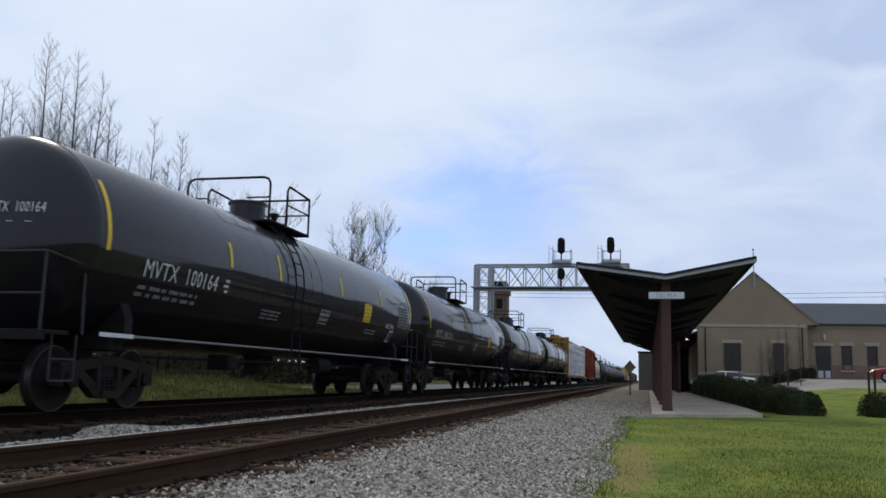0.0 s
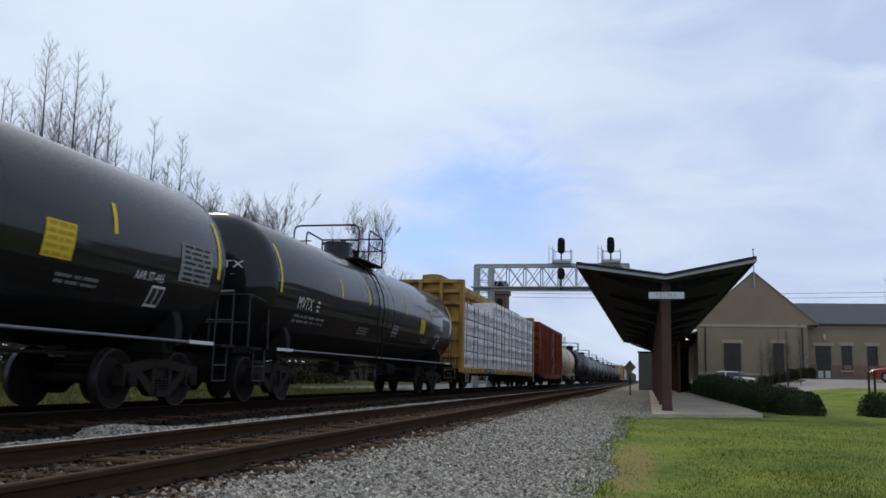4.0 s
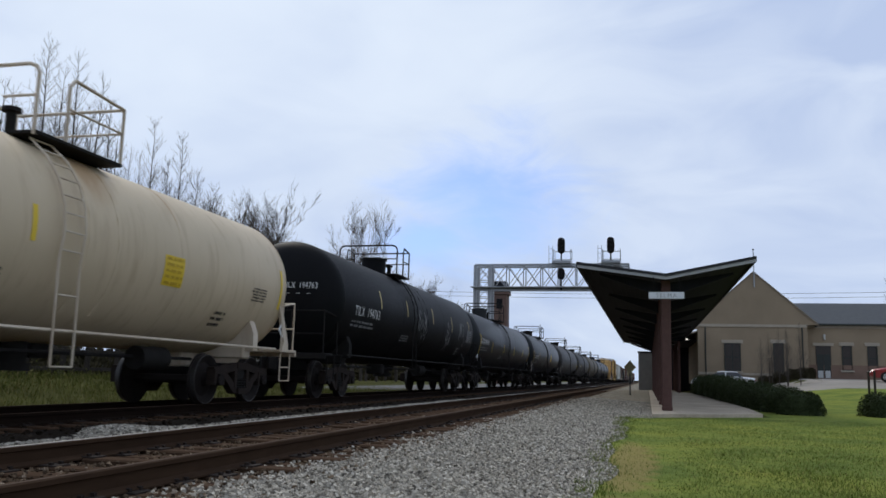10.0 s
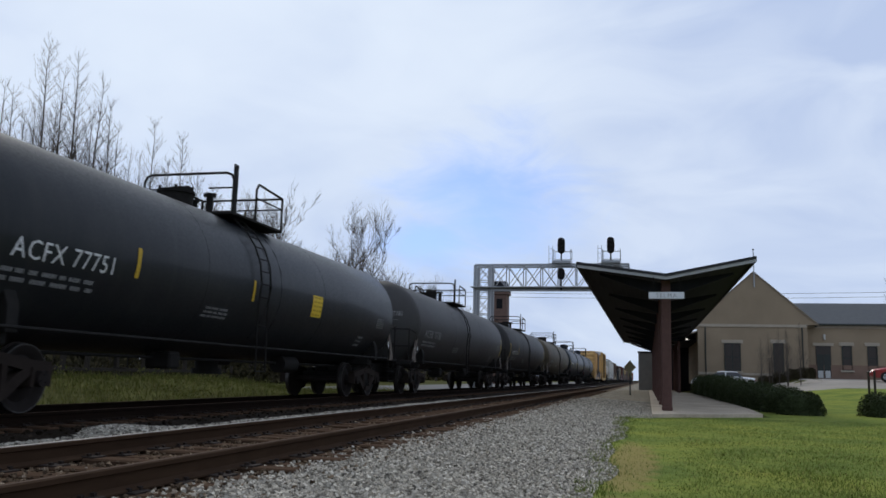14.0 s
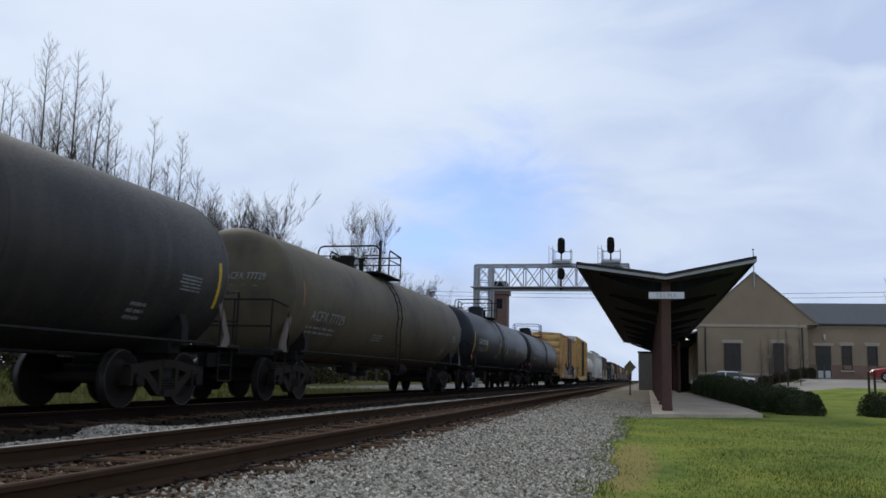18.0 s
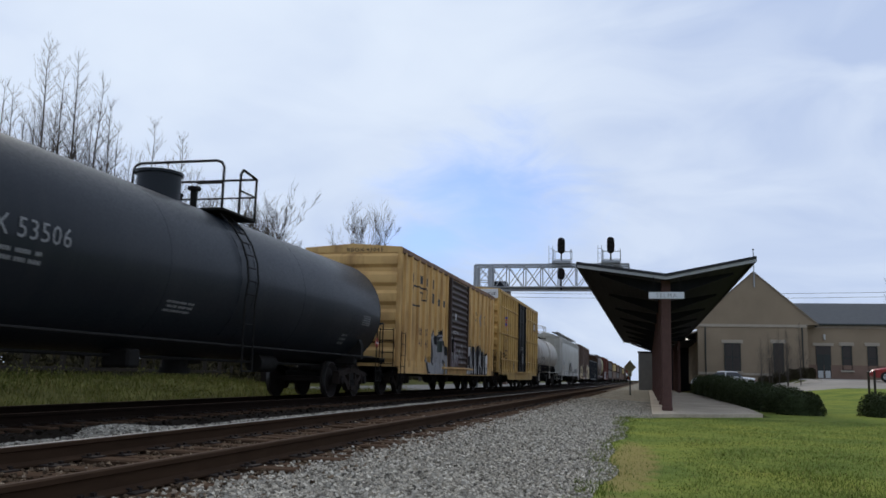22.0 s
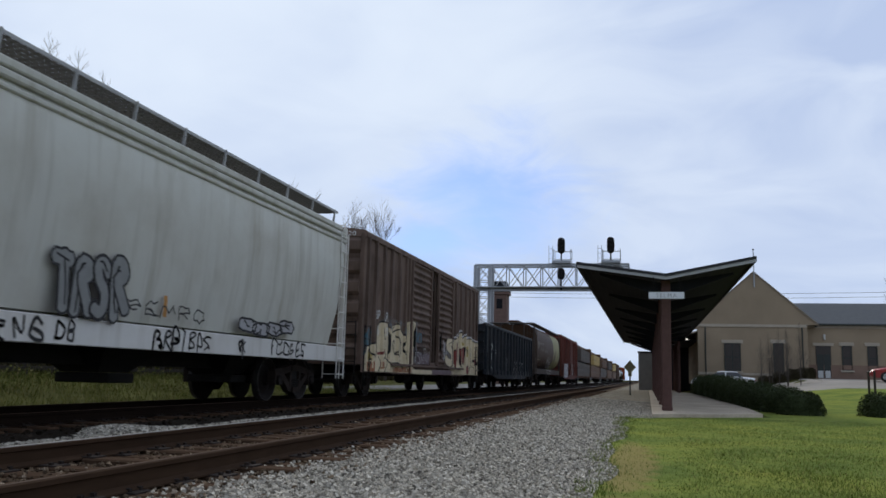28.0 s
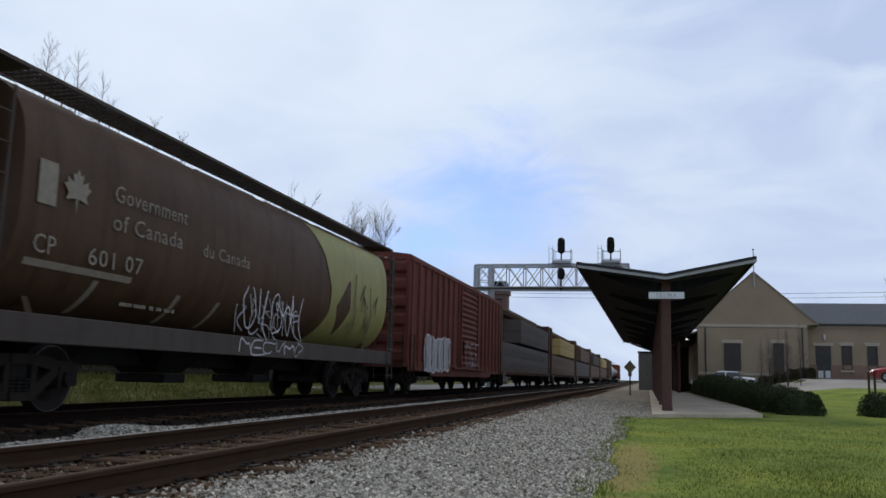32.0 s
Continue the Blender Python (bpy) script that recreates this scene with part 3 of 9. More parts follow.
# ---- signal bridge ----
M_ALU = plain("silver_painted_steel", (0.34, 0.35, 0.36), 0.5, 0.2, 0.2, 6)


def signal_bridge():
    zt, zb = 8.26, 6.63
    b = thing("signal_bridge", pose(-11.1, 57.0, -0.5), "silver lattice signal bridge over both tracks", "signal bridge")
    dy, dz = 1.2, 0.5
    xl, xr = -0.4, 10.0
    for x in (-0.4, 0.61):
        for y in (-dy / 2, dy / 2):
            part("leg", Mesh().box((x, y, (zt + dz) / 2), (0.22, 0.16, zt + dz), 0.02), M_ALU, b)
    for k in range(7):
        z = 0.8 + k * 1.15
        for y in (-dy / 2, dy / 2):
            part("leg_brace", Mesh().pipe([(-0.4, y, z), (0.61, y, z)], 0.03).pipe([(-0.4, y, z), (0.61, y, z + 1.15)], 0.025).pipe([(0.61, y, z), (-0.4, y, z + 1.15)], 0.025), M_ALU, b)
    for y in (-dy / 2, dy / 2):
        for z in (zt + dz, zb + dz):
            part("chord", Mesh().box(((xl + xr) / 2, y, z), (xr - xl, 0.12, 0.14), 0.015), M_ALU, b)
        n = 8
        for k in range(n + 1):
            x = 0.61 + (xr - 0.61) * k / n
            part("vertical", Mesh().box((x, y, (zt + zb) / 2 + dz), (0.07, 0.07, zt - zb), 0.01), M_ALU, b)
            if k < n:
                x2 = 0.61 + (xr - 0.61) * (k + 1) / n
                part("diagonal", Mesh().pipe([(x, y, zb + dz), (x2, y, zt + dz)], 0.028, 5).pipe([(x, y, zt + dz), (x2, y, zb + dz)], 0.028, 5), M_ALU, b)
    part("walkway", Mesh().box((4.7, -dy / 2 - 0.35, zb + dz + 0.05), (10.6, 0.6, 0.05)), M_ALU, b)
    for x, levels in ((5.54, (1, 0)), (8.82, (1,))):
        for lv in levels:
            zc, tall = ((zt + 1.25) if lv else zb + 0.95) + dz, 0.3 if lv else 0.14
            h = part("signal_head", Mesh().loft([[(x + 0.25 * math.cos(a), -dy / 2 - 0.3 + yy, zc + (tall if math.sin(a) >= 0 else -tall) * (1 if abs(math.sin(a)) > 0.01 else 0) + 0.25 * math.sin(a)) for a in
                     [k * math.pi / 10 + 0.001 for k in range(20)]] for yy in (-0.06, 0.06)]), M_STEEL, b, "black oval signal target")
            for dzz in ((-0.3, 0.0, 0.3) if lv else (-0.13, 0.13)):
                part("signal_lens", Mesh().cyl((x, -dy / 2 - 0.36, zc + dzz), (x, -dy / 2 - 0.6, zc + dzz + 0.0), 0.1, 12), M_STEEL, h)
            part("signal_mast", Mesh().pipe([(x, -dy / 2 - 0.25, zc - 1.1), (x, -dy / 2 - 0.25, zc)], 0.05), M_STEEL, b)
            if lv:
                cage = part("cage_floor", Mesh().box((x, -0.2, zt + dz + 0.16), (1.25, 1.4, 0.2), 0.02), M_ALU, b)
                for q in (-0.56, 0.6):
                    for yy in (-0.5, 0.5):
                        part("cage_post", Mesh().pipe([(x + q, yy, zt + dz), (x + q, yy, zt + dz + 1.05)], 0.022, 5), M_ALU, cage)
                    for up, r in ((1.05, 0.022), (0.5, 0.018)):
                        part("cage_rail", Mesh().pipe([(x + q, -0.5, zt + dz + up), (x + q, 0.5, zt + dz + up)], r, 5), M_ALU, cage)
                for up, r in ((1.05, 0.03), (0.5, 0.024)):
                    part("cage_rail", Mesh().pipe([(x - 0.56, 0.5, zt + dz + up), (x + 0.6, 0.5, zt + dz + up)], r, 5), M_ALU, cage)
                ld = Mesh()
                for q in (-0.86, -0.62):
                    ld.pipe([(x + q, -0.6, zt + dz - 1.0), (x + q, -0.6, zt + dz + 1.3)], 0.018, 5)
                for q in range(7):
                    ld.pipe([(x - 0.86, -0.6, zt + dz - 0.9 + q * 0.33), (x - 0.62, -0.6, zt + dz - 0.9 + q * 0.33)], 0.014, 5)
                part("ladder", ld, M_ALU, b)
    return b


signal_bridge()

# ---- planting ----
M_BARK = plain("grey_brown_bark", (0.06, 0.049, 0.04), 0.9, 0, 0.4, 6, 0.01, (1, 1, 0.2))
M_TWIG = plain("bare_twigs", (0.075, 0.062, 0.05), 0.9, 0, 0.3, 3)
M_BUD = pieces_mat("spring_buds", [(0.0, (0.1, 0.1, 0.04)), (1.0, (0.2, 0.18, 0.09))], 3, 0.8, 0, island=True)
M_HEDGE = pieces_mat("hedge_leaf", [(0.0, (0.036, 0.047, 0.02)), (0.6, (0.045, 0.058, 0.026)), (1.0, (0.058, 0.072, 0.032))], 5, 0.8, 0, island=True)


def branch(m, tips, p, way, length, r, depth, rng, up=0.25, spread=0.6, kids=(3, 5), thin=0.01):
    n = 3
    pts, d = [p], way.normalized()
    for k in range(n):
        d = (d + Vector((rng.gauss(0, 0.1), rng.gauss(0, 0.1), rng.gauss(0, 0.05) + up * 0.15))).normalized()
        pts.append(pts[-1] + d * length / n)
        d = (d + Vector((rng.gauss(0, 0.12), rng.gauss(0, 0.12), rng.gauss(0, 0.08)))).normalized()
    for k in range(n):
        m.cyl(pts[k], pts[k + 1], r * (1 - 0.75 * k / n), 4 if r > 0.025 else 3, r * (1 - 0.75 * (k + 1) / n), caps=False)
    if depth <= 0:
        tips.append(pts[-1])
        return
    for i in range(rng.randint(*kids)):
        k = rng.randint(1, n)
        q = Vector((rng.gauss(0, spread), rng.gauss(0, spread), rng.uniform(0.0, 0.8)))
        branch(m, tips, pts[k], d * 0.7 + q, length * rng.uniform(0.4, 0.65), max(thin, r * 0.45), depth - 1, rng, up, spread, kids, thin)


def tree_parts(kind, seed):
    """Meshes of a tree 16 m high."""
    rng, h, n = random.Random(seed), 16.0, 12
    trunk, crown, buds, tips = Mesh(), Mesh(), Mesh(), []
    slim = kind == "poplar"
    pts = [Vector((0, 0, -0.1))]
    for k in range(n):
        pts.append(pts[-1] + Vector((rng.gauss(0, 0.035 if slim else 0.08), rng.gauss(0, 0.035 if slim else 0.08), h / n * (1.0 if slim else 0.7))))
    r0 = 0.13 if slim else 0.22
    for k in range(n):
        trunk.cyl(pts[k], pts[k + 1], r0 * (1 - 0.96 * k / n), 7, r0 * (1 - 0.96 * (k + 1) / n), caps=False)
    for i in range(120 if slim else 24):
        f = rng.uniform(0.14, 0.98) if slim else rng.uniform(0.3, 1.0)
        k = min(n - 1, int(f * n))
        p, a = pts[k].lerp(pts[k + 1], f * n - k), rng.uniform(0, 6.28)
        if slim:
            branch(crown, tips, p, Vector((math.cos(a) * 0.75, math.sin(a) * 0.75, 1.0)), 2.7 * (1.1 - f) + 0.25, 0.02 * (1.1 - f) + 0.007, 2 if f < 0.7 else 1, rng, 0.3, 0.4, (2, 4), 0.007)
        else:
            e = rng.uniform(0.8, 1.9)
            branch(crown, tips, p, Vector((math.cos(a), math.sin(a), e)), rng.uniform(2.8, 4.6), 0.085 * (1.25 - f) + 0.025, 3, rng, 0.9, 0.5, (4, 6), 0.012)
    if not slim:
        for p in tips[::6]:
            q = p + Vector((rng.gauss(0, 0.1), rng.gauss(0, 0.1), rng.gauss(0, 0.1)))
            s = rng.uniform(0.03, 0.075)
            u, v = Vector((rng.gauss(0, 1), rng.gauss(0, 1), rng.gauss(0, 1))).normalized() * s, Vector((rng.gauss(0, 1), rng.gauss(0, 1), rng.gauss(0, 1))).normalized() * s
            buds.plate([q, q + u, q + u + v, q + v])
    return trunk.data("trunk"), crown.data("crown"), buds.data("buds", 0) if buds.v else None


TREE_MESHES = {}


def tree(x, y, h, seed, kind="poplar", label="tall slim bare poplar tree"):
    key = (kind, seed % 4)
    if key not in TREE_MESHES:
        TREE_MESHES[key] = tree_parts(kind, 7 + seed % 4)
        for me, mat in zip(TREE_MESHES[key], (M_BARK, M_TWIG, M_BUD)):
            if me:
                me.materials.append(mat)
    t = thing("tree", pose(x, y, ground_z(x, y), 0, 0, seed * 67.0) @ Matrix.Scale(h / 16.0, 4), label, "tree", "bare trees along the far side of the tracks")
    for name, me in zip(("trunk", "crown", "foliage"), TREE_MESHES[key]):
        if me:
            ob = new(name, me)
            ob.parent = t
            if name == "foliage":
                ob["kind"] = "stuff"
    return t


for i, (x, y, h) in enumerate(((-30.0, 35.5, 17.7), (-31.2, 38.2, 17.4), (-32.4, 41.2, 19.6), (-30.6, 40.5, 17.7), (-31.8, 43.3, 17.2), (-30.0, 32.7, 14.7), (-31.2, 34.6, 15.3), (-32.4, 48.8, 17.8), (-30.6, 49.3, 16.8),
                               (-31.8, 36.8, 14.9), (-30.0, 42.5, 14.0), (-31.2, 45.8, 14.5), (-32.4, 54.6, 15.6), (-30.6, 34.7, 13.9), (-31.8, 40.2, 16.0), (-30.0, 39.2, 15.3), (-31.2, 37.9, 15.1), (-32.4, 45.0, 16.2),
                               (-30.6, 31.2, 14.9), (-31.8, 30.3, 15.9), (-30.0, 47.1, 14.4), (-31.2, 36.7, 14.2), (-32.4, 57.3, 15.3), (-33.0, 51.5, 15.0))):
    tree(x, y, h, 11 + i)
for i, (x, y, h) in enumerate(((-31, 62.5, 14.6), (-30, 57.0, 11.5), (-31, 67, 12.5), (-32, 72, 12.0), (-31, 86.5, 18.6), (-35, 92, 12.0), (-31, 79.0, 13.0), (-31, 103, 14.0), (-30, 113, 13.5), (-33, 122, 14.0), (-31, 95, 12.5),
                               (-34, 64, 12.0), (-34, 76, 12.5), (-36, 84, 12.0), (-34, 108, 12.0), (-33, 132, 14.0), (-33, 145, 13.0), (-36, 160, 15.0), (-38, 185, 16.0), (-33, 60, 15.0), (-35, 57, 14.0), (-32, 64.5, 13.0), (-34, 98, 14.0), (-35, 116, 14.5), (-33, 58.5, 12.6), (-32.5, 61.0, 13.6), (-32, 66.0, 15.6), (-33, 69.0, 14.5), (-34, 55.0, 11.0), (-34, 73.0, 13.0), (-33, 80.0, 13.0), (-34, 100.0, 13.0), (-34, 52.0, 9.5), (-34, 49.0, 9.0))):
    tree(x, y, h, 50 + i, "budding", "broad bare tree with first spring buds")


def hedge_shrub(x, y, w, d, h, seed, label="clipped dark green evergreen shrub", name="shrub", leaf=None):
    rng = random.Random(seed)
    z = ground_z(x, y)
    t = thing(name, pose(x, y, z), label, "shrub", "clipped shrubs along the platform")
    m = Mesh()
    for _ in range(4600):
        a, b = rng.uniform(0, 6.28), rng.uniform(0.0, 1.0)
        e = math.asin(b)
        k = rng.uniform(0.86, 1.06) + 0.06 * math.sin(3 * a + seed) * math.cos(5 * b)
        p = Vector((w / 2 * k * math.copysign(abs(math.cos(a)) ** 0.7, math.cos(a)) * math.cos(e) ** 0.45, d / 2 * k * math.copysign(abs(math.sin(a)) ** 0.7, math.sin(a)) * math.cos(e) ** 0.45, h * k * b ** 0.75))
        s = rng.uniform(0.014, 0.038)
        u, v = Vector((rng.gauss(0, 1), rng.gauss(0, 1), rng.gauss(0, 1))).normalized() * s, Vector((rng.gauss(0, 1), rng.gauss(0, 1), rng.gauss(0, 1))).normalized() * s
        m.plate([p - u, p - v, p + u, p + v])
    core = []
    for b in (0.0, 0.3, 0.6, 0.85, 0.97):
        c = math.cos(math.asin(b)) ** 0.45 * 0.88
        core.append([(w / 2 * c * math.copysign(abs(math.cos(a)) ** 0.7, math.cos(a)), d / 2 * c * math.copysign(abs(math.sin(a)) ** 0.7, math.sin(a)), h * 0.9 * b ** 0.75) for a in [q * math.pi / 8 + 0.01 for q in range(16)]])
    m.loft(core)
    part("foliage", m, leaf or M_HEDGE, t, smooth=0)
    return t


for i, (x, y, w, d, h) in enumerate(((4.55, 28.3, 1.4, 1.9, 0.74), (4.35, 30.2, 1.5, 2.6, 0.82), (4.2, 32.6, 1.6, 3.2, 0.9), (4.05, 35.6, 1.5, 3.8, 0.98), (3.95, 39.0, 1.5, 4.2, 1.02), (3.9, 42.8, 1.5, 4.4, 1.12), (3.85, 46.8, 1.5, 4.6, 1.18),
                                    (3.85, 51.0, 1.6, 4.8, 1.22), (3.8, 55.4, 1.8, 5.0, 1.22), (3.8, 59.2, 1.9, 3.6, 1.2), (7.25, 28.4, 1.8, 1.7, 0.76))):
    hedge_shrub(x, y, w, d, h, i + 3)

# ---- lawn, loose stones, plants by the tracks ----
LAWN_EDGE = lambda y: -0.5 + 0.07 * math.sin(y * 0.9) + 0.05 * math.sin(y * 2.3)


def lawn():
    """Mown turf from the ballast to the parking lot, a little proud of the ground."""
    m = Mesh()
    ys = [-8 + 0.8 * k for k in range(38)] + [22.4, 22.9, 23.6, 24.4, 25.2, 26, 28, 31, 35, 40, 45, 49.8]
    rows = []
    for y in ys:
        x0 = LAWN_EDGE(y) - 0.05 if y < 22.3 else (0.1 + (y - 22.4) * 1.136 + 0.03 if y < 25.0 else 3.32)
        rows.append([(x0 + (30 - x0) * (k / 18) ** 1.7, y, 0) for k in range(19)])
    m.add([(x, y, ground_z(x, y) + 0.03 + 0.012 * noise.noise((x * 1.3, y * 1.3, 0))) for r in rows for x, y, _ in r],
          [(j * 19 + i, j * 19 + i + 1, (j + 1) * 19 + i + 1, (j + 1) * 19 + i) for j in range(len(ys) - 1) for i in range(18)])
    return m


def lawn_build(nt, b):
    tx, tx2, tx3 = noise_node(nt, 9, 6, rough=0.75), noise_node(nt, 0.6, 4), noise_node(nt, 2.5, 5)
    c = ramp(nt, tx.outputs["Fac"], [(0.25, (0.08, 0.105, 0.022)), (0.5, (0.158, 0.195, 0.039)), (0.78, (0.24, 0.26, 0.062))])
    c = mixed(nt, 1.0, c, ramp(nt, tx2.outputs["Fac"], [(0.3, (0.62, 0.7, 0.75)), (0.5, (1.0, 1.0, 1.0)), (0.7, (1.35, 1.2, 1.1))]), "MULTIPLY")
    # a worn, dry patch at the edge of the ballast
    co, mp, ln = nt.nodes.new("ShaderNodeTexCoord"), nt.nodes.new("ShaderNodeMapping"), nt.nodes.new("ShaderNodeVectorMath")
    mp.inputs["Location"].default_value, mp.inputs["Scale"].default_value = (0.32, -1.5, 0.1), (1.6, 0.15, 0.3)
    ln.operation = "LENGTH"
    nt.links.new(co.outputs["Object"], mp.inputs["Vector"])
    nt.links.new(mp.outputs["Vector"], ln.inputs[0])
    ad = nt.nodes.new("ShaderNodeMath")
    ad.operation = "MULTIPLY_ADD"
    ad.inputs[1].default_value = 0.9
    nt.links.new(tx3.outputs["Fac"], ad.inputs[0])
    nt.links.new(ln.outputs["Value"], ad.inputs[2])
    patch = ramp(nt, ad.outputs[0], [(0.8, grey(0.75)), (1.9, grey(0.0))])
    c = mixed(nt, patch, c, (0.25, 0.19, 0.075))
    nt.links.new(c, b.inputs["Base Color"])
    b.inputs["Roughness"].default_value = 0.9
    b.inputs["Specular IOR Level"].default_value = 0.03
    bump(nt, b, tx.outputs["Fac"], 0.9, 0.03)


M_LAWN2 = material("mown_turf", lawn_build)
tagged(part("lawn", lawn(), M_LAWN2, smooth=60), "mown green lawn with a dry patch beside the ballast", "lawn", kind="structure")


def blades(n, seed):
    """Short blades, thicker near the camera, thin over the dry patch."""
    rng = random.Random(seed)
    m = Mesh()
    for _ in range(n):
        y = 5.0 + 18.5 * rng.random() ** 2.1 if rng.random() > 0.1 else rng.uniform(-4, 5)
        x = LAWN_EDGE(y) - 0.12 + abs(rng.gauss(0, 1)) * 0.3 + (3.0 + y * 0.35) * rng.random()
        if y > 22 and x < 0.1 + (y - 22.4) * 1.136 + 3 and x > 0 and y > 22.4 + max(0, x - 0.12) * 0.88:
            continue
        dry = math.hypot((x + 0.2) * 1.6, (y - 10.0) * 0.15) + 0.5 * noise.noise((x * 2.5, y * 1.2, 7))
        if rng.random() < 0.8 * smooth_step(1.6, 0.4, dry):
            continue
        z = ground_z(x, y) + 0.025
        h, w, a = rng.uniform(0.015, 0.04) * (1 + 0.5 * noise.noise((x * 1.5, y * 0.7, 2))), rng.uniform(0.0025, 0.005), rng.uniform(0, 6.28)
        u = Vector((math.cos(a), math.sin(a), 0)) * w
        lean = Vector((rng.gauss(0, 0.4), rng.gauss(0, 0.4), 1)) * h
        p = Vector((x, y, z))
        m.plate([p - u, p + u, p + lean])
    return m


tagged(part("grass", blades(150000, 3), M_GRASS, smooth=0), "short green grass blades of the lawn", "grass", kind="stuff")


def clump(m, rng, p, n, h, spread, w=0.006):
    for _ in range(n):
        a = rng.uniform(0, 6.28)
        u = Vector((math.cos(a), math.sin(a), 0)) * w
        q = p + Vector((rng.gauss(0, spread), rng.gauss(0, spread), 0))
        m.plate([q - u, q + u, q + Vector((rng.gauss(0, 0.35), rng.gauss(0, 0.35), 1)) * h * rng.uniform(0.5, 1.2)])


def stones(n, seed, place, lo, hi, flat=0.7):
    """Broken stones, each an uneven eight-cornered lump."""
    rng = random.Random(seed)
    m = Mesh()
    base = [(-1, -1, -1), (1, -1, -1), (1, 1, -1), (-1, 1, -1), (-1, -1, 1), (1, -1, 1), (1, 1, 1), (-1, 1, 1)]
    fs = [(0, 3, 2, 1), (4, 5, 6, 7), (0, 1, 5, 4), (1, 2, 6, 5), (2, 3, 7, 6), (3, 0, 4, 7)]
    for _ in range(n):
        p = place(rng)
        if p is None:
            continue
        s = rng.uniform(lo, hi)
        rot = Euler((rng.uniform(0, 6.28), rng.uniform(0, 6.28), rng.uniform(0, 6.28))).to_matrix()
        vs = [p + rot @ Vector((x * s * rng.uniform(0.35, 0.75), y * s * rng.uniform(0.35, 0.75), z * s * rng.uniform(0.3, 0.65))) for x, y, z in base]
        m.add(vs, fs)
    return m


def on_shoulder(rng):
    y = 4.2 + 34.0 * rng.random() ** 2.6 if rng.random() > 0.13 else rng.uniform(-6, 4.2)
    edge = LAWN_EDGE(y) if y < 22 else 0.1
    f = rng.random() ** 0.9
    x = NEAR_X + 0.85 + (edge - NEAR_X - 0.85 + 0.08) * f
    if rng.random() > smooth_step(-3.1, -2.5, x + 0.2 * noise.noise((x * 2, y * 1.5, 9))) + 0.06:
        return None
    return Vector((x, y, -0.185 - 0.115 * smooth_step(0.1, 1.0, (x - NEAR_X - 1.2) / (edge - NEAR_X - 1.2)) + rng.uniform(-0.01, 0.015)))


def in_track(xc, half, y1, lift=0.0):
    def place(rng):
        y = 4.0 + (y1 - 4.0) * rng.random() ** 1.8 if rng.random() > 0.12 else rng.uniform(-6, 4)
        return Vector((xc + rng.uniform(-half, half), y, -0.2 + lift + rng.uniform(-0.02, 0.02)))
    return place


def heap_z(x, y):
    """A long low windrow of spilled stone between the tracks, with one heap."""
    ridge = 0.06 * math.exp(-((x + 6.45) / 0.3) ** 2) * (0.8 + 0.5 * noise.noise((x * 2, y * 0.8, 5)))
    return -0.262 + ridge + 0.1 * math.exp(-((x + 6.95) / 0.45) ** 2 - ((y - 10.15) / 0.5) ** 2)


def windrow():
    m = Mesh()
    ys = [3 + 0.4 * k for k in range(70)] + [31.5, 34, 38, 44, 52, 62, 80, 110, 160, 300]
    xs = [-7.4 + 0.13 * k for k in range(12)]
    m.add([(x, y, heap_z(x, y)) for y in ys for x in xs], [(j * 12 + i, j * 12 + i + 1, (j + 1) * 12 + i + 1, (j + 1) * 12 + i) for j in range(len(ys) - 1) for i in range(11)])
    return m


def on_windrow(rng):
    y = 5.0 + 25.0 * rng.random() ** 1.8
    x = -6.45 + rng.gauss(0, 0.2)
    if rng.random() < 0.3:
        x, y = -6.95 + rng.gauss(0, 0.42), 10.15 + rng.gauss(0, 0.5)
    return Vector((x, y, heap_z(x, y) + 0.01))


# the ridge's base also wears the ballast colour with the train's shade in it
tagged(part("ballast_windrow", windrow(), M_SHADEBALLAST, smooth=60), "low ridge of spilled grey ballast between the tracks", "ballast", kind="structure")
tagged(part("gravel", stones(112000, 5, on_shoulder, 0.011, 0.028), M_STONE, smooth=0), "loose grey crushed stone beside the track", "gravel", kind="stuff")
tagged(part("gravel", stones(5000, 6, on_windrow, 0.02, 0.042), M_STONE, smooth=0), "loose grey crushed stone between the tracks", "gravel", kind="stuff")
tagged(part("gravel", stones(18000, 7, in_track(NEAR_X + 0.1, 1.6, 34.0, 0.008), 0.012, 0.03), M_STONE_OLD, smooth=0), "dark rusty stone between the rails", "gravel", kind="stuff")
tagged(part("gravel", stones(4000, 8, in_track(-8.79, 1.7, 36.0), 0.025, 0.05), M_STONE_SHADE, smooth=0), "dark stone of the far track with the train's shade in its colour", "gravel", kind="stuff")

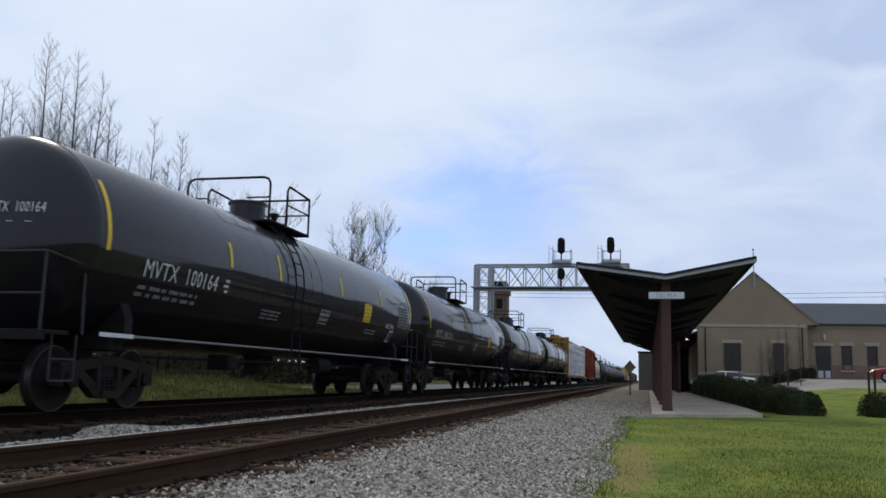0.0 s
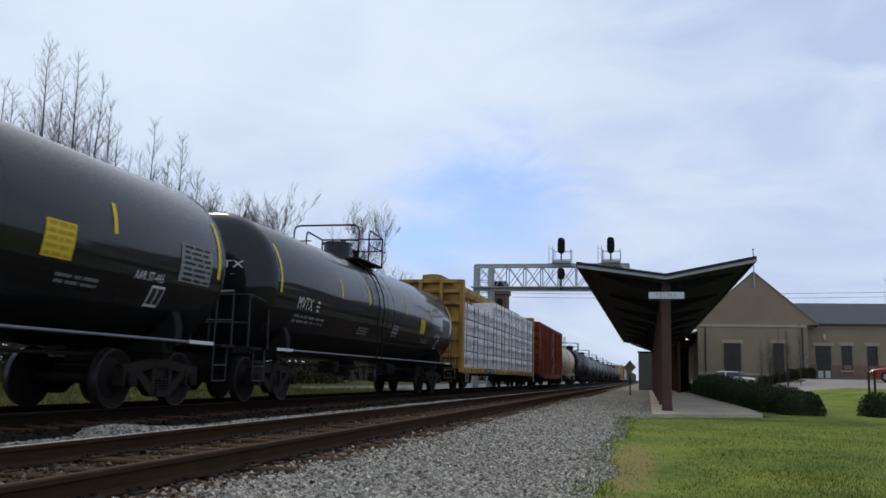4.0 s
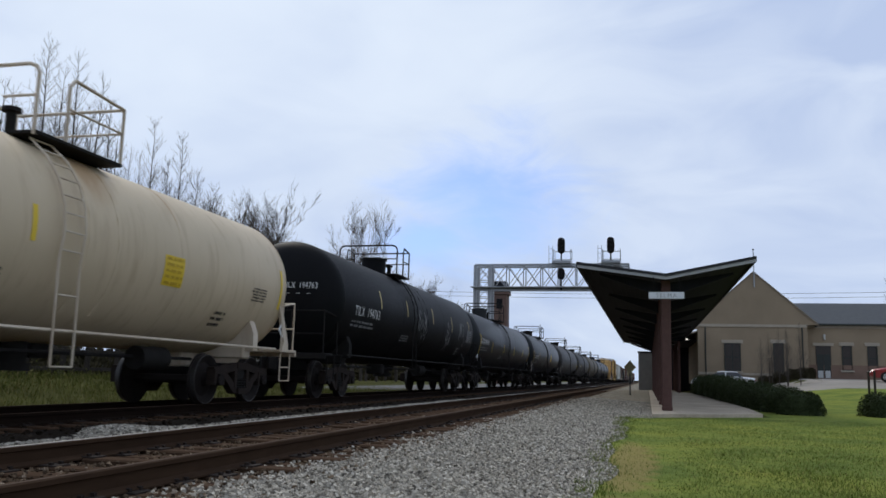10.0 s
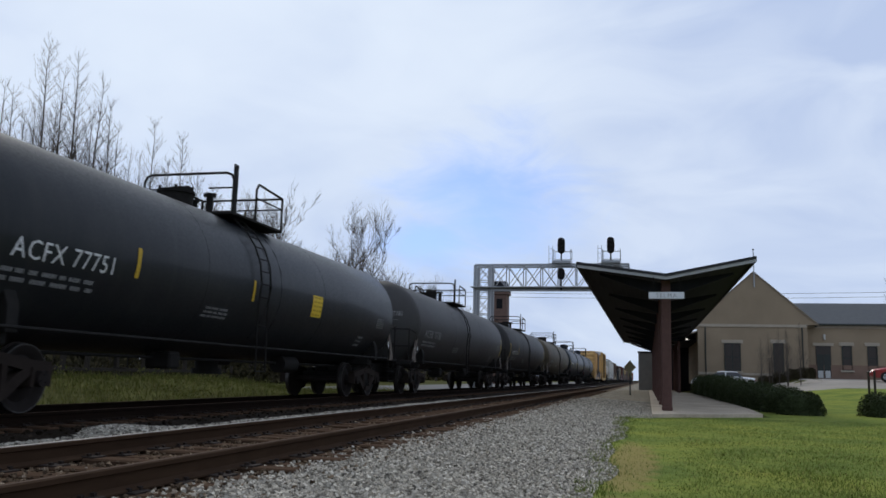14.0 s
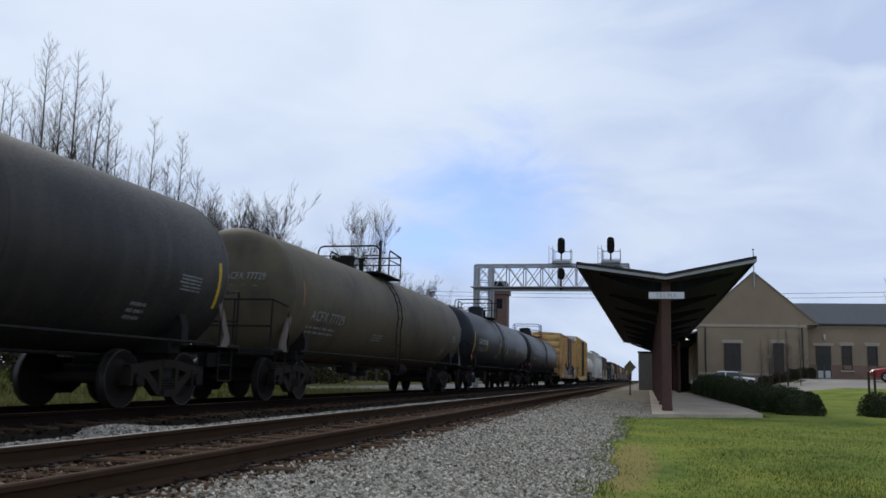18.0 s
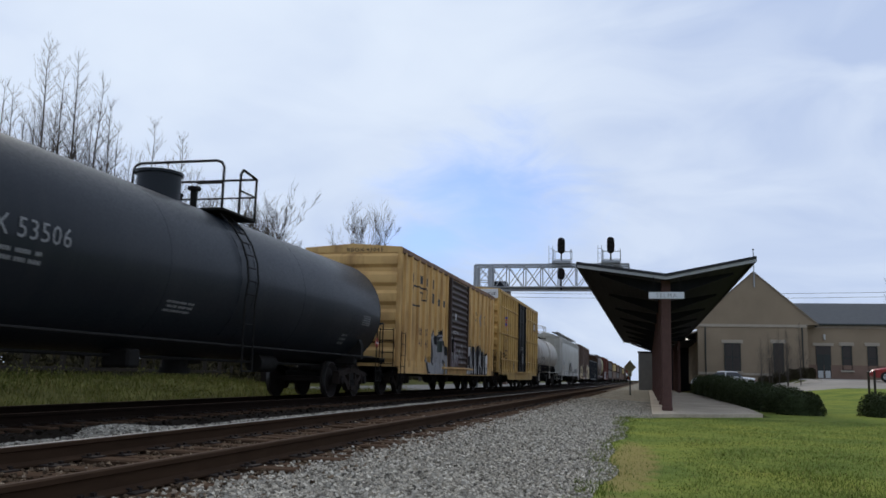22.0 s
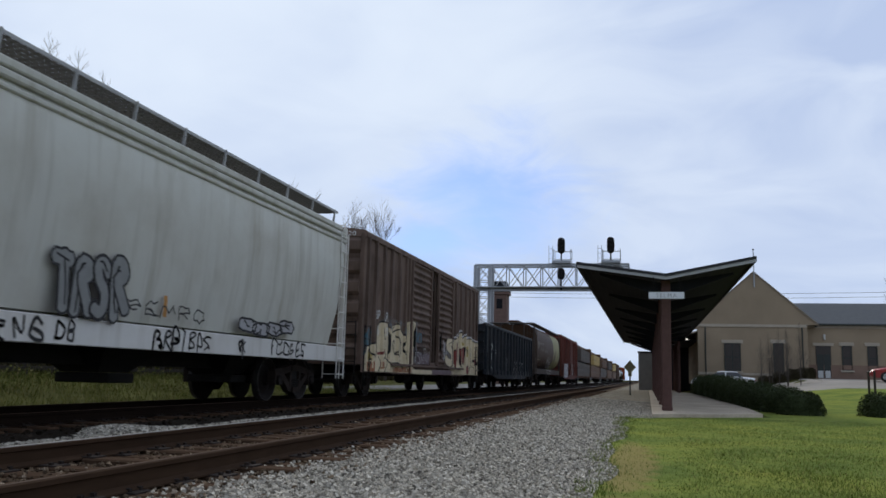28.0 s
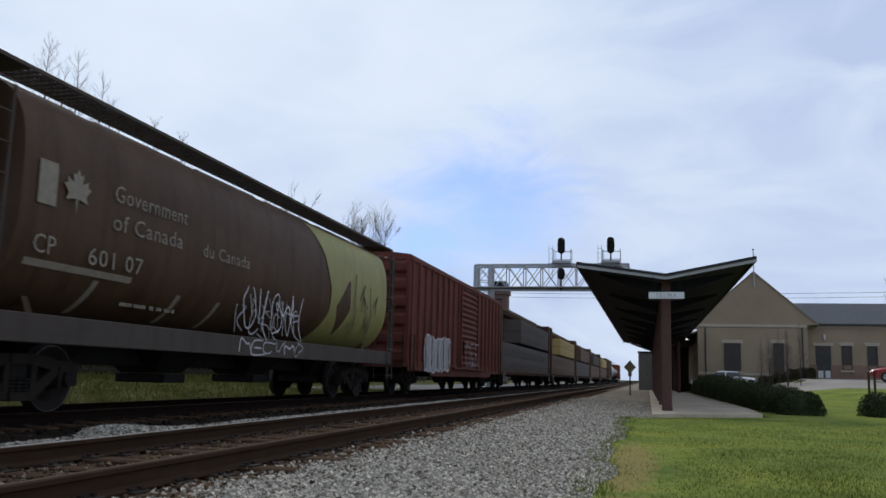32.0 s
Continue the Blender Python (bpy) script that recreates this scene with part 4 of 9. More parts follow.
# weeds along the far side
rngw = random.Random(12)
M_WEED = pieces_mat("rough_grass_blade", [(0.0, (0.06, 0.072, 0.016)), (0.55, (0.115, 0.125, 0.026)), (0.85, (0.17, 0.155, 0.045)), (1.0, (0.26, 0.215, 0.1))], 4, 0.7, 0.0, island=True)
wm = Mesh()
for _ in range(4200):
    p = Vector((rngw.uniform(-17.5, -11.0), rngw.uniform(10, 46), 0))
    p.z = ground_z(p.x, p.y)
    clump(wm, rngw, p, 9, rngw.choice((0.07, 0.12, 0.18, 0.26)), 0.16, 0.008)
for _ in range(30):
    p = Vector((rngw.uniform(-17.5, -12.0), rngw.uniform(8, 46), 0))
    p.z = ground_z(p.x, p.y)
    size = rngw.uniform(0.2, 0.5)
    for _ in range(90):
        q = p + Vector((rngw.gauss(0, 0.5), rngw.gauss(0, 0.5), abs(rngw.gauss(0, 0.5)))) * size
        s = rngw.uniform(0.015, 0.04)
        u, v = Vector((rngw.gauss(0, 1), rngw.gauss(0, 1), rngw.gauss(0, 1))).normalized() * s, Vector((rngw.gauss(0, 1), rngw.gauss(0, 1), rngw.gauss(0, 1))).normalized() * s
        wm.plate([q - u, q - v, q + u, q + v])
tagged(part("rough_grass", wm, M_WEED, smooth=0), "rough grass and weeds beyond the far track", "grass", kind="stuff")
tw = Mesh()
for _ in range(260):
    y = 6 + 16.5 * rngw.random()
    p = Vector((LAWN_EDGE(y) + rngw.gauss(0, 0.09), y, -0.295))
    clump(tw, rngw, p, 10, rngw.uniform(0.04, 0.09), 0.06, 0.004)
tagged(part("grass_tuft", tw, M_GRASS, smooth=0), "grass tufts creeping into the ballast", "grass", kind="stuff")

# ---- board fence, street, backdrop of brush beyond the far track ----
M_FENCE = plain("dark_weathered_fence_wood", (0.03, 0.024, 0.018), 0.9, 0, 0.4, 6, 0.004, (1, 1, 1))
fence = thing("rail_fence", pose(-17.6, 8.0, ground_z(-17.6, 20) - 0.1), "dark weathered wooden rail fence beyond the tracks", "fence")
for k in range(18):
    part("post", lambda: Mesh().box((0, 0, 0.75), (0.13, 0.13, 1.5), 0.01), M_FENCE, fence, at=pose(0, 1.45 * k + 0.15 * math.sin(2.1 * k), 0.06 * math.sin(3.7 * k), 2.5 * math.sin(k * 1.7)), key="fence_post")
    if k < 17:
        for z in (0.36, 0.92, 1.3):
            part("rail", lambda: Mesh().box((0.08, 0.72, 0), (0.04, 1.5, 0.11), 0.006), M_FENCE, fence, at=pose(0, 1.45 * k, z, 0.8 * math.sin(k * 2.3 + z)), key="fence_rail")
tagged(part("street", Mesh().box((-17.5, 190, -0.33), (7.0, 310, 0.06)), M_ASPHALT), "pale asphalt street beyond the tracks", "street", kind="structure")
M_BRUSH = pieces_mat("brown_brush", [(0.0, (0.024, 0.021, 0.012)), (0.6, (0.05, 0.043, 0.023)), (1.0, (0.085, 0.072, 0.036))], 2, 0.9, 0, island=True)
bm_ = Mesh()
rngb = random.Random(2)
for _ in range(16000):
    y = rngb.uniform(-10, 260)
    x = -36 - rngb.random() * 9 + 1.5 * math.sin(y * 0.13)
    top = 2.4 + 1.4 * noise.noise((y * 0.07, 3, 1)) + 0.5 * noise.noise((y * 0.4, 1, 1))
    z = -0.6 + rngb.random() ** 0.8 * max(0.8, top)
    s = rngb.uniform(0.12, 0.42)
    u, v = Vector((rngb.gauss(0, 1), rngb.gauss(0, 1), rngb.gauss(0, 1))).normalized() * s, Vector((rngb.gauss(0, 1), rngb.gauss(0, 1), rngb.gauss(0, 1))).normalized() * s
    p = Vector((x, y, z))
    bm_.plate([p - u, p - v, p + u, p + v])
for _ in range(14000):
    y = rngb.uniform(2, 75)
    x = -27 - rngb.random() * 6 + 1.2 * math.sin(y * 0.21)
    top = 2.0 + 1.1 * noise.noise((y * 0.12, 4, 1)) + 0.5 * noise.noise((y * 0.5, 2, 1))
    z = -0.5 + rngb.random() * max(1.0, top)
    s = rngb.uniform(0.08, 0.3)
    u, v = Vector((rngb.gauss(0, 1), rngb.gauss(0, 1), rngb.gauss(0, 1.6))).normalized() * s, Vector((rngb.gauss(0, 1), rngb.gauss(0, 1), rngb.gauss(0, 1))).normalized() * s * 0.5
    p = Vector((x, y, z))
    bm_.plate([p - u, p - v, p + u, p + v])
tagged(part("brush", bm_, M_BRUSH, smooth=0), "brown winter brush along the far side of the street", "brush", kind="stuff")

# ---- small things of the station and the distance ----


def lacquer(name, col, glow=None):
    def build(nt, b):
        b.inputs["Base Color"].default_value = (*col, 1)
        b.inputs["Roughness"].default_value = 0.3
        if glow:
            b.inputs["Emission Color"].default_value, b.inputs["Emission Strength"].default_value = (*col, 1), glow
        else:
            b.inputs["Coat Weight"].default_value = 0.6
    return material(name, build)


M_CARWHITE, M_CARRED = lacquer("white_car_paint", (0.8, 0.8, 0.8)), lacquer("red_car_paint", (0.26, 0.02, 0.02))
M_LOT = speckle("pale_lot_concrete", [(0.25, (0.3, 0.27, 0.23)), (0.8, (0.42, 0.385, 0.335))], 11, depth=0.004, scale2=0.3)
M_RUBBER = plain("tyre_rubber", (0.015, 0.015, 0.015), 0.8)
M_CHROME = plain("chrome_trim", (0.6, 0.6, 0.62), 0.2, 1.0, 0.05)
M_LAMPGLASS = plain("red_lamp_plastic", (0.25, 0.02, 0.02), 0.25)
M_YELLOWSIGN = plain("faded_yellow_sign", (0.17, 0.145, 0.075), 0.6, 0, 0.2)
M_POSTSTEEL = plain("dark_sign_post", (0.03, 0.03, 0.028), 0.7)


def parked_car(m, paint_mat, label, suv=False, size=1.0):
    """A saloon: a lofted body with wheel arches, a glasshouse, lamps, bumpers and four wheels."""
    c = thing("parked_car", m @ Matrix.Diagonal((size, size, size, 1)), label, "car")
    L, W = 4.7, 1.78
    roof = 1.66 if suv else 1.4
    prof = [(-2.35, 0.45, 0.72), (-2.25, 0.3, 0.92), (-1.6, 0.24, 0.98), (-0.9, 0.22, 1.0), (0.9, 0.22, 0.98), (1.3, 0.22, 0.94), (2.1, 0.28, 0.82), (2.35, 0.42, 0.66)]
    rings = []
    for y, lo, hi in prof:
        w = W / 2 * (1 - 0.1 * (abs(y) / 2.35) ** 4)
        rings.append([(-w * 0.92, y, lo), (w * 0.92, y, lo), (w, y, lo + (hi - lo) * 0.35), (w * 0.98, y, hi - 0.1), (w * 0.86, y, hi), (-w * 0.86, y, hi), (-w * 0.98, y, hi - 0.1), (-w, y, lo + (hi - lo) * 0.35)])
    part("body", Mesh().loft(rings), paint_mat, c)
    rear = -2.0 if suv else -1.5
    g = []
    for y, z, w in ((rear - 0.15, 0.96, 0.74), (rear + 0.45, roof - 0.03, 0.58), (0.05, roof, 0.6), (0.45, roof - 0.04, 0.58), (1.2, 0.95, 0.74)):
        g.append((y, z, w))
    part("roof", Mesh().loft([[(-w * 0.98, y, z - 0.05), (w * 0.98, y, z - 0.05), (w * 0.9, y, z), (-w * 0.9, y, z)] for y, z, w in g[1:4]]), paint_mat, c)
    for s in (-1, 1):
        part("side_window", Mesh().add([(s * 0.76, g[0][0] + 0.2, 0.97), (s * 0.76, g[4][0] - 0.15, 0.96), (s * 0.585, g[3][0], g[3][1] - 0.06), (s * 0.585, g[1][0], g[1][1] - 0.06)], [(0, 1, 2, 3)]), M_GLASS, c)
        part("door_pillar", Mesh().prism([(-0.2, 0.96), (-0.12, 0.96), (-0.12, roof - 0.06), (-0.2, roof - 0.06)], "x", s * 0.64, s * 0.75), paint_mat, c)
        for y in (-1.42, 1.42):
            w = part("wheel", Mesh().cyl((s * 0.66, y, 0.32), (s * 0.88, y, 0.32), 0.32, 20), M_RUBBER, c)
            part("hubcap", Mesh().cyl((s * 0.88, y, 0.32), (s * 0.895, y, 0.32), 0.2, 16), M_CHROME, w)
        part("tail_lamp", Mesh().box((s * 0.62, -2.3, 0.72), (0.36, 0.12, 0.14), 0.02), M_LAMPGLASS, c)
        part("headlamp", Mesh().box((s * 0.62, 2.28, 0.62), (0.34, 0.1, 0.13), 0.02), M_CHROME, c)
    part("windscreen", Mesh().add([(-0.74, 1.2, 0.96), (0.74, 1.2, 0.96), (0.57, 0.46, roof - 0.05), (-0.57, 0.46, roof - 0.05)], [(0, 1, 2, 3)]), M_GLASS, c)
    part("rear_window", Mesh().add([(-0.74, g[0][0], 0.97), (0.74, g[0][0], 0.97), (0.57, g[1][0] - 0.02, roof - 0.07), (-0.57, g[1][0] - 0.02, roof - 0.07)], [(3, 2, 1, 0)]), M_GLASS, c)
    for s in (-1, 1):
        part("bumper", Mesh().box((0, s * 2.36, 0.45), (1.6, 0.12, 0.18), 0.04), paint_mat, c)
    return c


parked_car(pose(5.2, 62.2, ground_z(5.2, 62.2) + 0.02, 0, 0, 84), M_CARWHITE, "white saloon car parked beside the depot", size=0.9)
parked_car(pose(16.1, 58.0, ground_z(16.1, 58) + 0.03, 0, 0, 70), M_CARRED, "red estate car parked in front of the depot", suv=True)
lot = Mesh()
lot_x, lot_y = [5.2, 6.2, 7.5, 9.0, 10.5, 12.0, 16.0, 24.0, 40.0], [50.0, 52.5, 55.0, 57.5, 60.0, 62.5, 64.9]
lot.add([(x, y, ground_z(x, y) + 0.02) for y in lot_y for x in lot_x], [(j * 9 + i, j * 9 + i + 1, (j + 1) * 9 + i + 1, (j + 1) * 9 + i) for j in range(6) for i in range(8)])
tagged(part("parking_lot", lot, M_LOT), "pale concrete parking lot before the depot", "parking lot", kind="structure")

# diamond sign at the end of the platform
sg = thing("warning_sign", pose(-1.01, 52.0, -0.25), "back of a faded yellow diamond sign on a post", "sign")
part("post", Mesh().box((0, 0.02, 0.95), (0.08, 0.06, 1.9)), M_POSTSTEEL, sg)
part("sign_plate", Mesh().prism([(-0.36, 1.66), (0, 1.26), (0.36, 1.66), (0, 2.07)], "y", -0.04, -0.015), M_YELLOWSIGN, sg)
sg2 = thing("warning_sign", pose(-2.3, 118.0, -0.3), "small yellow marker sign far along the track", "sign")
part("post", Mesh().box((0, 0.02, 0.9), (0.08, 0.06, 1.8)), M_POSTSTEEL, sg2)
part("sign_plate", Mesh().box((0, -0.03, 1.9), (0.5, 0.02, 0.9)), M_YELLOWSIGN, sg2)

# flagpole on the depot's gable, roof lamp
fp = thing("flagpole", pose(7.72, 64.9, 7.65), "thin grey flagpole on the gable", "flagpole")
part("pole", Mesh().cyl((0, 0, 0), (0, 0, 2.75), 0.05, 8, 0.03).cyl((0, 0, 2.75), (0, 0, 2.85), 0.07, 8), M_ALU, fp)

# brick stack beyond the signal bridge
M_REDBRICK = plain("red_brown_brick", (0.15, 0.095, 0.075), 0.9, 0, 0.3, 3, 0.01)
tw_ = thing("brick_tower", pose(-18.9, 110.0, -0.4), "square red-brown brick stack with a dark cap", "tower")
part("shaft", Mesh().box((0, 0, 5.9), (2.0, 2.0, 11.8), 0.03), M_REDBRICK, tw_)
part("cornice", Mesh().box((0, 0, 12.0), (2.4, 2.4, 0.35), 0.04), M_REDBRICK, tw_)
part("cap", Mesh().loft([[(-1.2, -1.2, 12.2), (1.2, -1.2, 12.2), (1.2, 1.2, 12.2), (-1.2, 1.2, 12.2)], [(-0.8, -0.8, 13.6), (0.8, -0.8, 13.6), (0.8, 0.8, 13.6), (-0.8, 0.8, 13.6)]]), M_ROOF_DARK, tw_)
part("louvre", Mesh().box((0, -1.01, 10.6), (0.8, 0.06, 1.3)), M_ROOF_DARK, tw_)

# overhead wires far behind the bridge
M_WIRE = plain("black_wire", (0.02, 0.02, 0.022), 0.6)
for k, z in enumerate((12.9, 12.3)):
    pts = [(-60 + 4.0 * i, 120.0, z + 0.00035 * (4.0 * i - 60) ** 2 - 0.3) for i in range(31)]
    w = tagged(part("overhead_wire", Mesh().pipe(pts, 0.03, 4), M_WIRE), "thin black overhead wire across the tracks", "wire")
for x in (-60.0, 60.0):
    up = thing("utility_pole", pose(x, 120.0, -0.4), "weathered wooden utility pole with a crossarm", "utility pole")
    part("pole", Mesh().cyl((0, 0, 0), (0, 0, 14.6), 0.16, 8, 0.11), M_BARK, up)
    part("crossarm", Mesh().box((0, 0, 13.4), (0.12, 2.2, 0.12)), M_BARK, up)

# plain wall block added for a grey hazy patch below the canopy's far end
M_GREYWALL = plain("pale_grey_wall", (0.2, 0.185, 0.16), 0.9, 0, 0.3, 1.5, 0.006)
shelter = thing("grey_wall_block", pose(-0.36, 77.6, -0.2), "pale grey wall block at the far end of the platform", "shelter")
part("end_wall", Mesh().box((0.25, 0, 1.65), (1.3, 0.25, 3.3), 0.02), M_GREYWALL, shelter)
part("side_wall", Mesh().box((0.7, 4.0, 1.65), (0.24, 7.7, 3.3), 0.02), M_GREYWALL, shelter)
part("coping", Mesh().box((0.25, 0.0, 3.36), (1.45, 0.45, 0.12), 0.02), M_ROOFING, shelter)

# porch between the platform and the depot; near-black wall and ceiling paint its shade
porch = thing("porch", pose(0, 66.0, ground_z(3, 66)), "deep porch along the side of the depot with its shade painted in", "porch")
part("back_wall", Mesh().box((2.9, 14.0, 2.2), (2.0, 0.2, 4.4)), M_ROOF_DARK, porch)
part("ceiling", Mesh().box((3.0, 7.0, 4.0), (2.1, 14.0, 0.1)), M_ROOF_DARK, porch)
for k in range(4):
    part("post", Mesh().box((2.35, 0.2 + 4.2 * k, 2.0), (0.2, 0.2, 4.0), 0.01), M_BROWNSTEEL, porch)
M_GLOW = lacquer("porch_lamp_glow", (1.0, 0.95, 0.85), 0.9)
pl = thing("porch_lamp", pose(2.95, 66.4, 4.5), "small lit globe lamp under the porch", "lamp")
part("globe", Mesh().loft([[(0.1 * math.sin(e) * math.cos(a), 0.1 * math.sin(e) * math.sin(a), 0.1 * math.cos(e) - 0.7) for a in [q * math.pi / 6 for q in range(12)]] for e in [0.05 + q * 0.6 for q in range(6)]]), M_GLOW, pl)
part("stem", Mesh().cyl((0, 0, -0.58), (0, 0, 0), 0.02, 6), M_STEEL, pl)

# saplings and posts before the depot
for i, (x, y, h) in enumerate(((9.3, 56.5, 3.9), (8.6, 57.0, 3.7), (7.6, 57.4, 3.6), (7.1, 57.0, 3.4), (8.2, 57.5, 3.9), (8.8, 58.0, 3.5), (7.9, 58.4, 3.4), (27.6, 98.0, 12.5), (33.0, 110.0, 12.0))):
    tree(x, y, h, 90 + i, "poplar" if i < 7 else "budding", "slender leafless sapling before the depot" if i < 7 else "hazy bare tree behind the depot")
for x in (10.26, 10.52):
    b_ = thing("bollard", pose(x, 44.0, ground_z(x, 44)), "slim dark wooden marker post on the lawn", "post")
    part("shaft", Mesh().box((0, 0, 0.55), (0.09, 0.09, 1.1), 0.01), M_FENCE, b_)

# low planting against the depot wall
for i, (x, y) in enumerate(((8.3, 63.9), (9.2, 63.8), (10.1, 63.9), (10.9, 63.8))):
    hedge_shrub(x, y, 1.2, 0.8, 0.75, 40 + i, "low brown bare shrub against the depot wall", leaf=M_BRUSH)

# far tree line and roofs at the end of the view
fm = Mesh()
rngf = random.Random(8)
for _ in range(20000):
    x = rngf.uniform(-150, 110)
    if -50 < x < 28:
        continue
    y = 420 + rngf.uniform(0, 60)
    top = 6 + 2.5 * noise.noise((x * 0.03, 1, 2)) + 1.5 * noise.noise((x * 0.15, 5, 2))
    p = Vector((x, y, -0.5 + rngf.random() ** 0.7 * max(3.0, top)))
    s = rngf.uniform(0.12, 0.45)
    u, v = Vector((rngf.gauss(0, 1), rngf.gauss(0, 1), rngf.gauss(0, 1))).normalized() * s, Vector((rngf.gauss(0, 1), rngf.gauss(0, 1), rngf.gauss(0, 1))).normalized() * s
    fm.plate([p - u, p - v, p + u, p + v])
tagged(part("far_woods", fm, M_BRUSH, smooth=0), "brown leafless woods at the far end of the tracks", "woods", kind="stuff")

# ---- the train ----
TRACK_X, SPEED, WHEEL_R, AXLE = -8.79, 12.10, 0.457, 0.89
TRAIN = []          # (car, distance of its middle along the train)
WHEELS = []         # (wheelset, car's middle, its place on the car)


def wheelset_mesh():
    m = Mesh()
    for s in (-1, 1):
        rings = []
        for r, x in ((0.09, 0.66), (0.30, 0.685), (0.40, 0.665), (WHEEL_R + 0.026, 0.68), (WHEEL_R + 0.026, 0.705), (WHEEL_R, 0.72), (WHEEL_R - 0.006, 0.81),
                     (0.40, 0.805), (0.31, 0.74), (0.15, 0.78), (0.12, 0.84), (0.0801, 0.84)):
            rings.append([(s * x, r * math.cos(a * math.pi / 14), r * math.sin(a * math.pi / 14)) for a in range(28)])
        m.loft(rings, caps=False)
        m.cyl((s * 0.84, 0, 0), (s * 1.1, 0, 0), 0.07, 12)
        m.cyl((s * 1.03, 0, 0), (s * 1.13, 0, 0), 0.105, 14)
        for k in range(3):
            a = k * 2.094
            m.cyl((s * 1.12, 0.06 * math.cos(a), 0.06 * math.sin(a)), (s * 1.145, 0.06 * math.cos(a), 0.06 * math.sin(a)), 0.018, 6)
    m.cyl((-0.84, 0, 0), (0.84, 0, 0), 0.08, 12)
    return m


def tread_mesh():
    rings = [[(x, r * math.cos(a * math.pi / 14), r * math.sin(a * math.pi / 14)) for a in range(28)] for x, r in ((0.728, WHEEL_R + 0.003), (0.812, WHEEL_R - 0.002), (0.816, WHEEL_R - 0.012), (0.812, WHEEL_R - 0.02))]
    return Mesh().loft(rings, caps=False)


def side_frame_mesh():
    """The cast side of a truck: a bridge over two axle boxes with a spring window."""
    m = Mesh()
    for s in (-1, 1):
        m.prism([(s * 0.20, 0.78), (s * 0.20, 0.64), (s * 0.66, 0.56), (s * 0.70, 0.60), (s * 1.05, 0.60), (s * 1.10, 0.68), (s * 0.74, 0.70)], "x", -0.07, 0.07)
        m.prism([(s * 0.18, 0.32), (s * 0.18, 0.20), (s * 0.30, 0.20), (s * 0.72, 0.52), (s * 0.70, 0.60), (s * 0.58, 0.58)], "x", -0.07, 0.07)
        m.prism([(s * 0.19, 0.66), (s * 0.19, 0.28), (s * 0.29, 0.30), (s * 0.29, 0.64)], "x", -0.08, 0.08)
        m.prism([(s * 0.72, 0.62), (s * 0.70, 0.36), (s * 0.76, 0.34), (s * 0.78, 0.56), (s * 1.0, 0.56), (s * 1.02, 0.36), (s * 1.08, 0.36), (s * 1.08, 0.64)], "x", -0.09, 0.09)
    m.prism([(-0.2, 0.64), (0.2, 0.64), (0.2, 0.78), (-0.2, 0.78)], "x", -0.085, 0.085)
    m.prism([(-0.19, 0.18), (0.19, 0.18), (0.19, 0.29), (-0.19, 0.29)], "x", -0.12, 0.12)
    return m


def spring_mesh():
    """One coil spring, as a stack of swelling turns."""
    prof = []
    for k in range(4):
        z = 0.29 + k * 0.046
        prof += [(0.036, z), (0.056, z + 0.014), (0.056, z + 0.026), (0.036, z + 0.04)]
    return Mesh().loft([[(r * math.cos(a * math.pi / 5), r * math.sin(a * math.pi / 5), z) for a in range(10)] for r, z in prof])


def bolster_mesh():
    m = Mesh().box((0, 0, 0.56), (2.1, 0.34, 0.24), 0.04)
    m.cyl((0, 0, 0.66), (0, 0, 0.8), 0.2, 14)
    for s in (-1, 1):
        m.box((s * 0.62, 0, 0.72), (0.16, 0.26, 0.1), 0.02)
        m.box((0, s * 0.36, 0.42), (1.5, 0.07, 0.12), 0.015)
    return m


def truck(car, mid, y):
    for s in (-1, 1):
        sf = part("side_frame", side_frame_mesh, M_RUSTY, car, at=(s * 1.0, y, 0), key="side_frame")
        for q in (-0.12, 0.0, 0.12):
            part("spring", spring_mesh, M_STEEL, sf, at=(s * 0.04, q, 0), key="spring")
        w = part("wheelset", wheelset_mesh, M_WHEEL, car, at=(0, y + s * AXLE, WHEEL_R), key="wheelset")
        for q in (-1, 1):
            part("tread", tread_mesh, M_TREAD, w, "worn shiny wheel rim", at=pose(0, 0, 0, 0, 0, 0 if q > 0 else 180), key="tread")
        WHEELS.append((w, mid, y + s * AXLE))
    part("bolster", bolster_mesh, M_STEEL, car, at=(0, y, 0), key="bolster")


def coupler_mesh():
    m = Mesh()
    m.box((0, 0.35, 0.84), (0.15, 0.7, 0.17), 0.03)
    m.prism([(-0.16, 0.0), (0.16, 0.0), (0.19, -0.14), (0.1, -0.3), (0.05, -0.16), (-0.05, -0.14), (-0.12, -0.26), (-0.19, -0.2)], "z", 0.69, 0.99)
    m.pipe([(-0.3, 0.25, 0.62), (-0.26, 0.05, 0.42), (-0.2, -0.2, 0.36), (-0.1, -0.42, 0.4)], 0.03, 6)
    return m


def running_gear(car, mid, half, centres):
    """Trucks and couplers of a car whose body reaches half its length either way."""
    for s in (-1, 1):
        truck(car, mid, s * centres / 2)
    part("coupler", coupler_mesh, M_STEEL, car, at=pose(0, -half - 0.25, 0), key="coupler")
    part("coupler", coupler_mesh, M_STEEL, car, at=pose(0, half + 0.25, 0, 0, 0, 180), key="coupler")


def car_thing(name, s0, s1, label, category="freight car"):
    mid = (s0 + s1) / 2
    car = thing(name, pose(TRACK_X, mid, 0), label, category, "cars of the freight train")
    TRAIN.append((car, mid))
    return car, mid, (s1 - s0) / 2


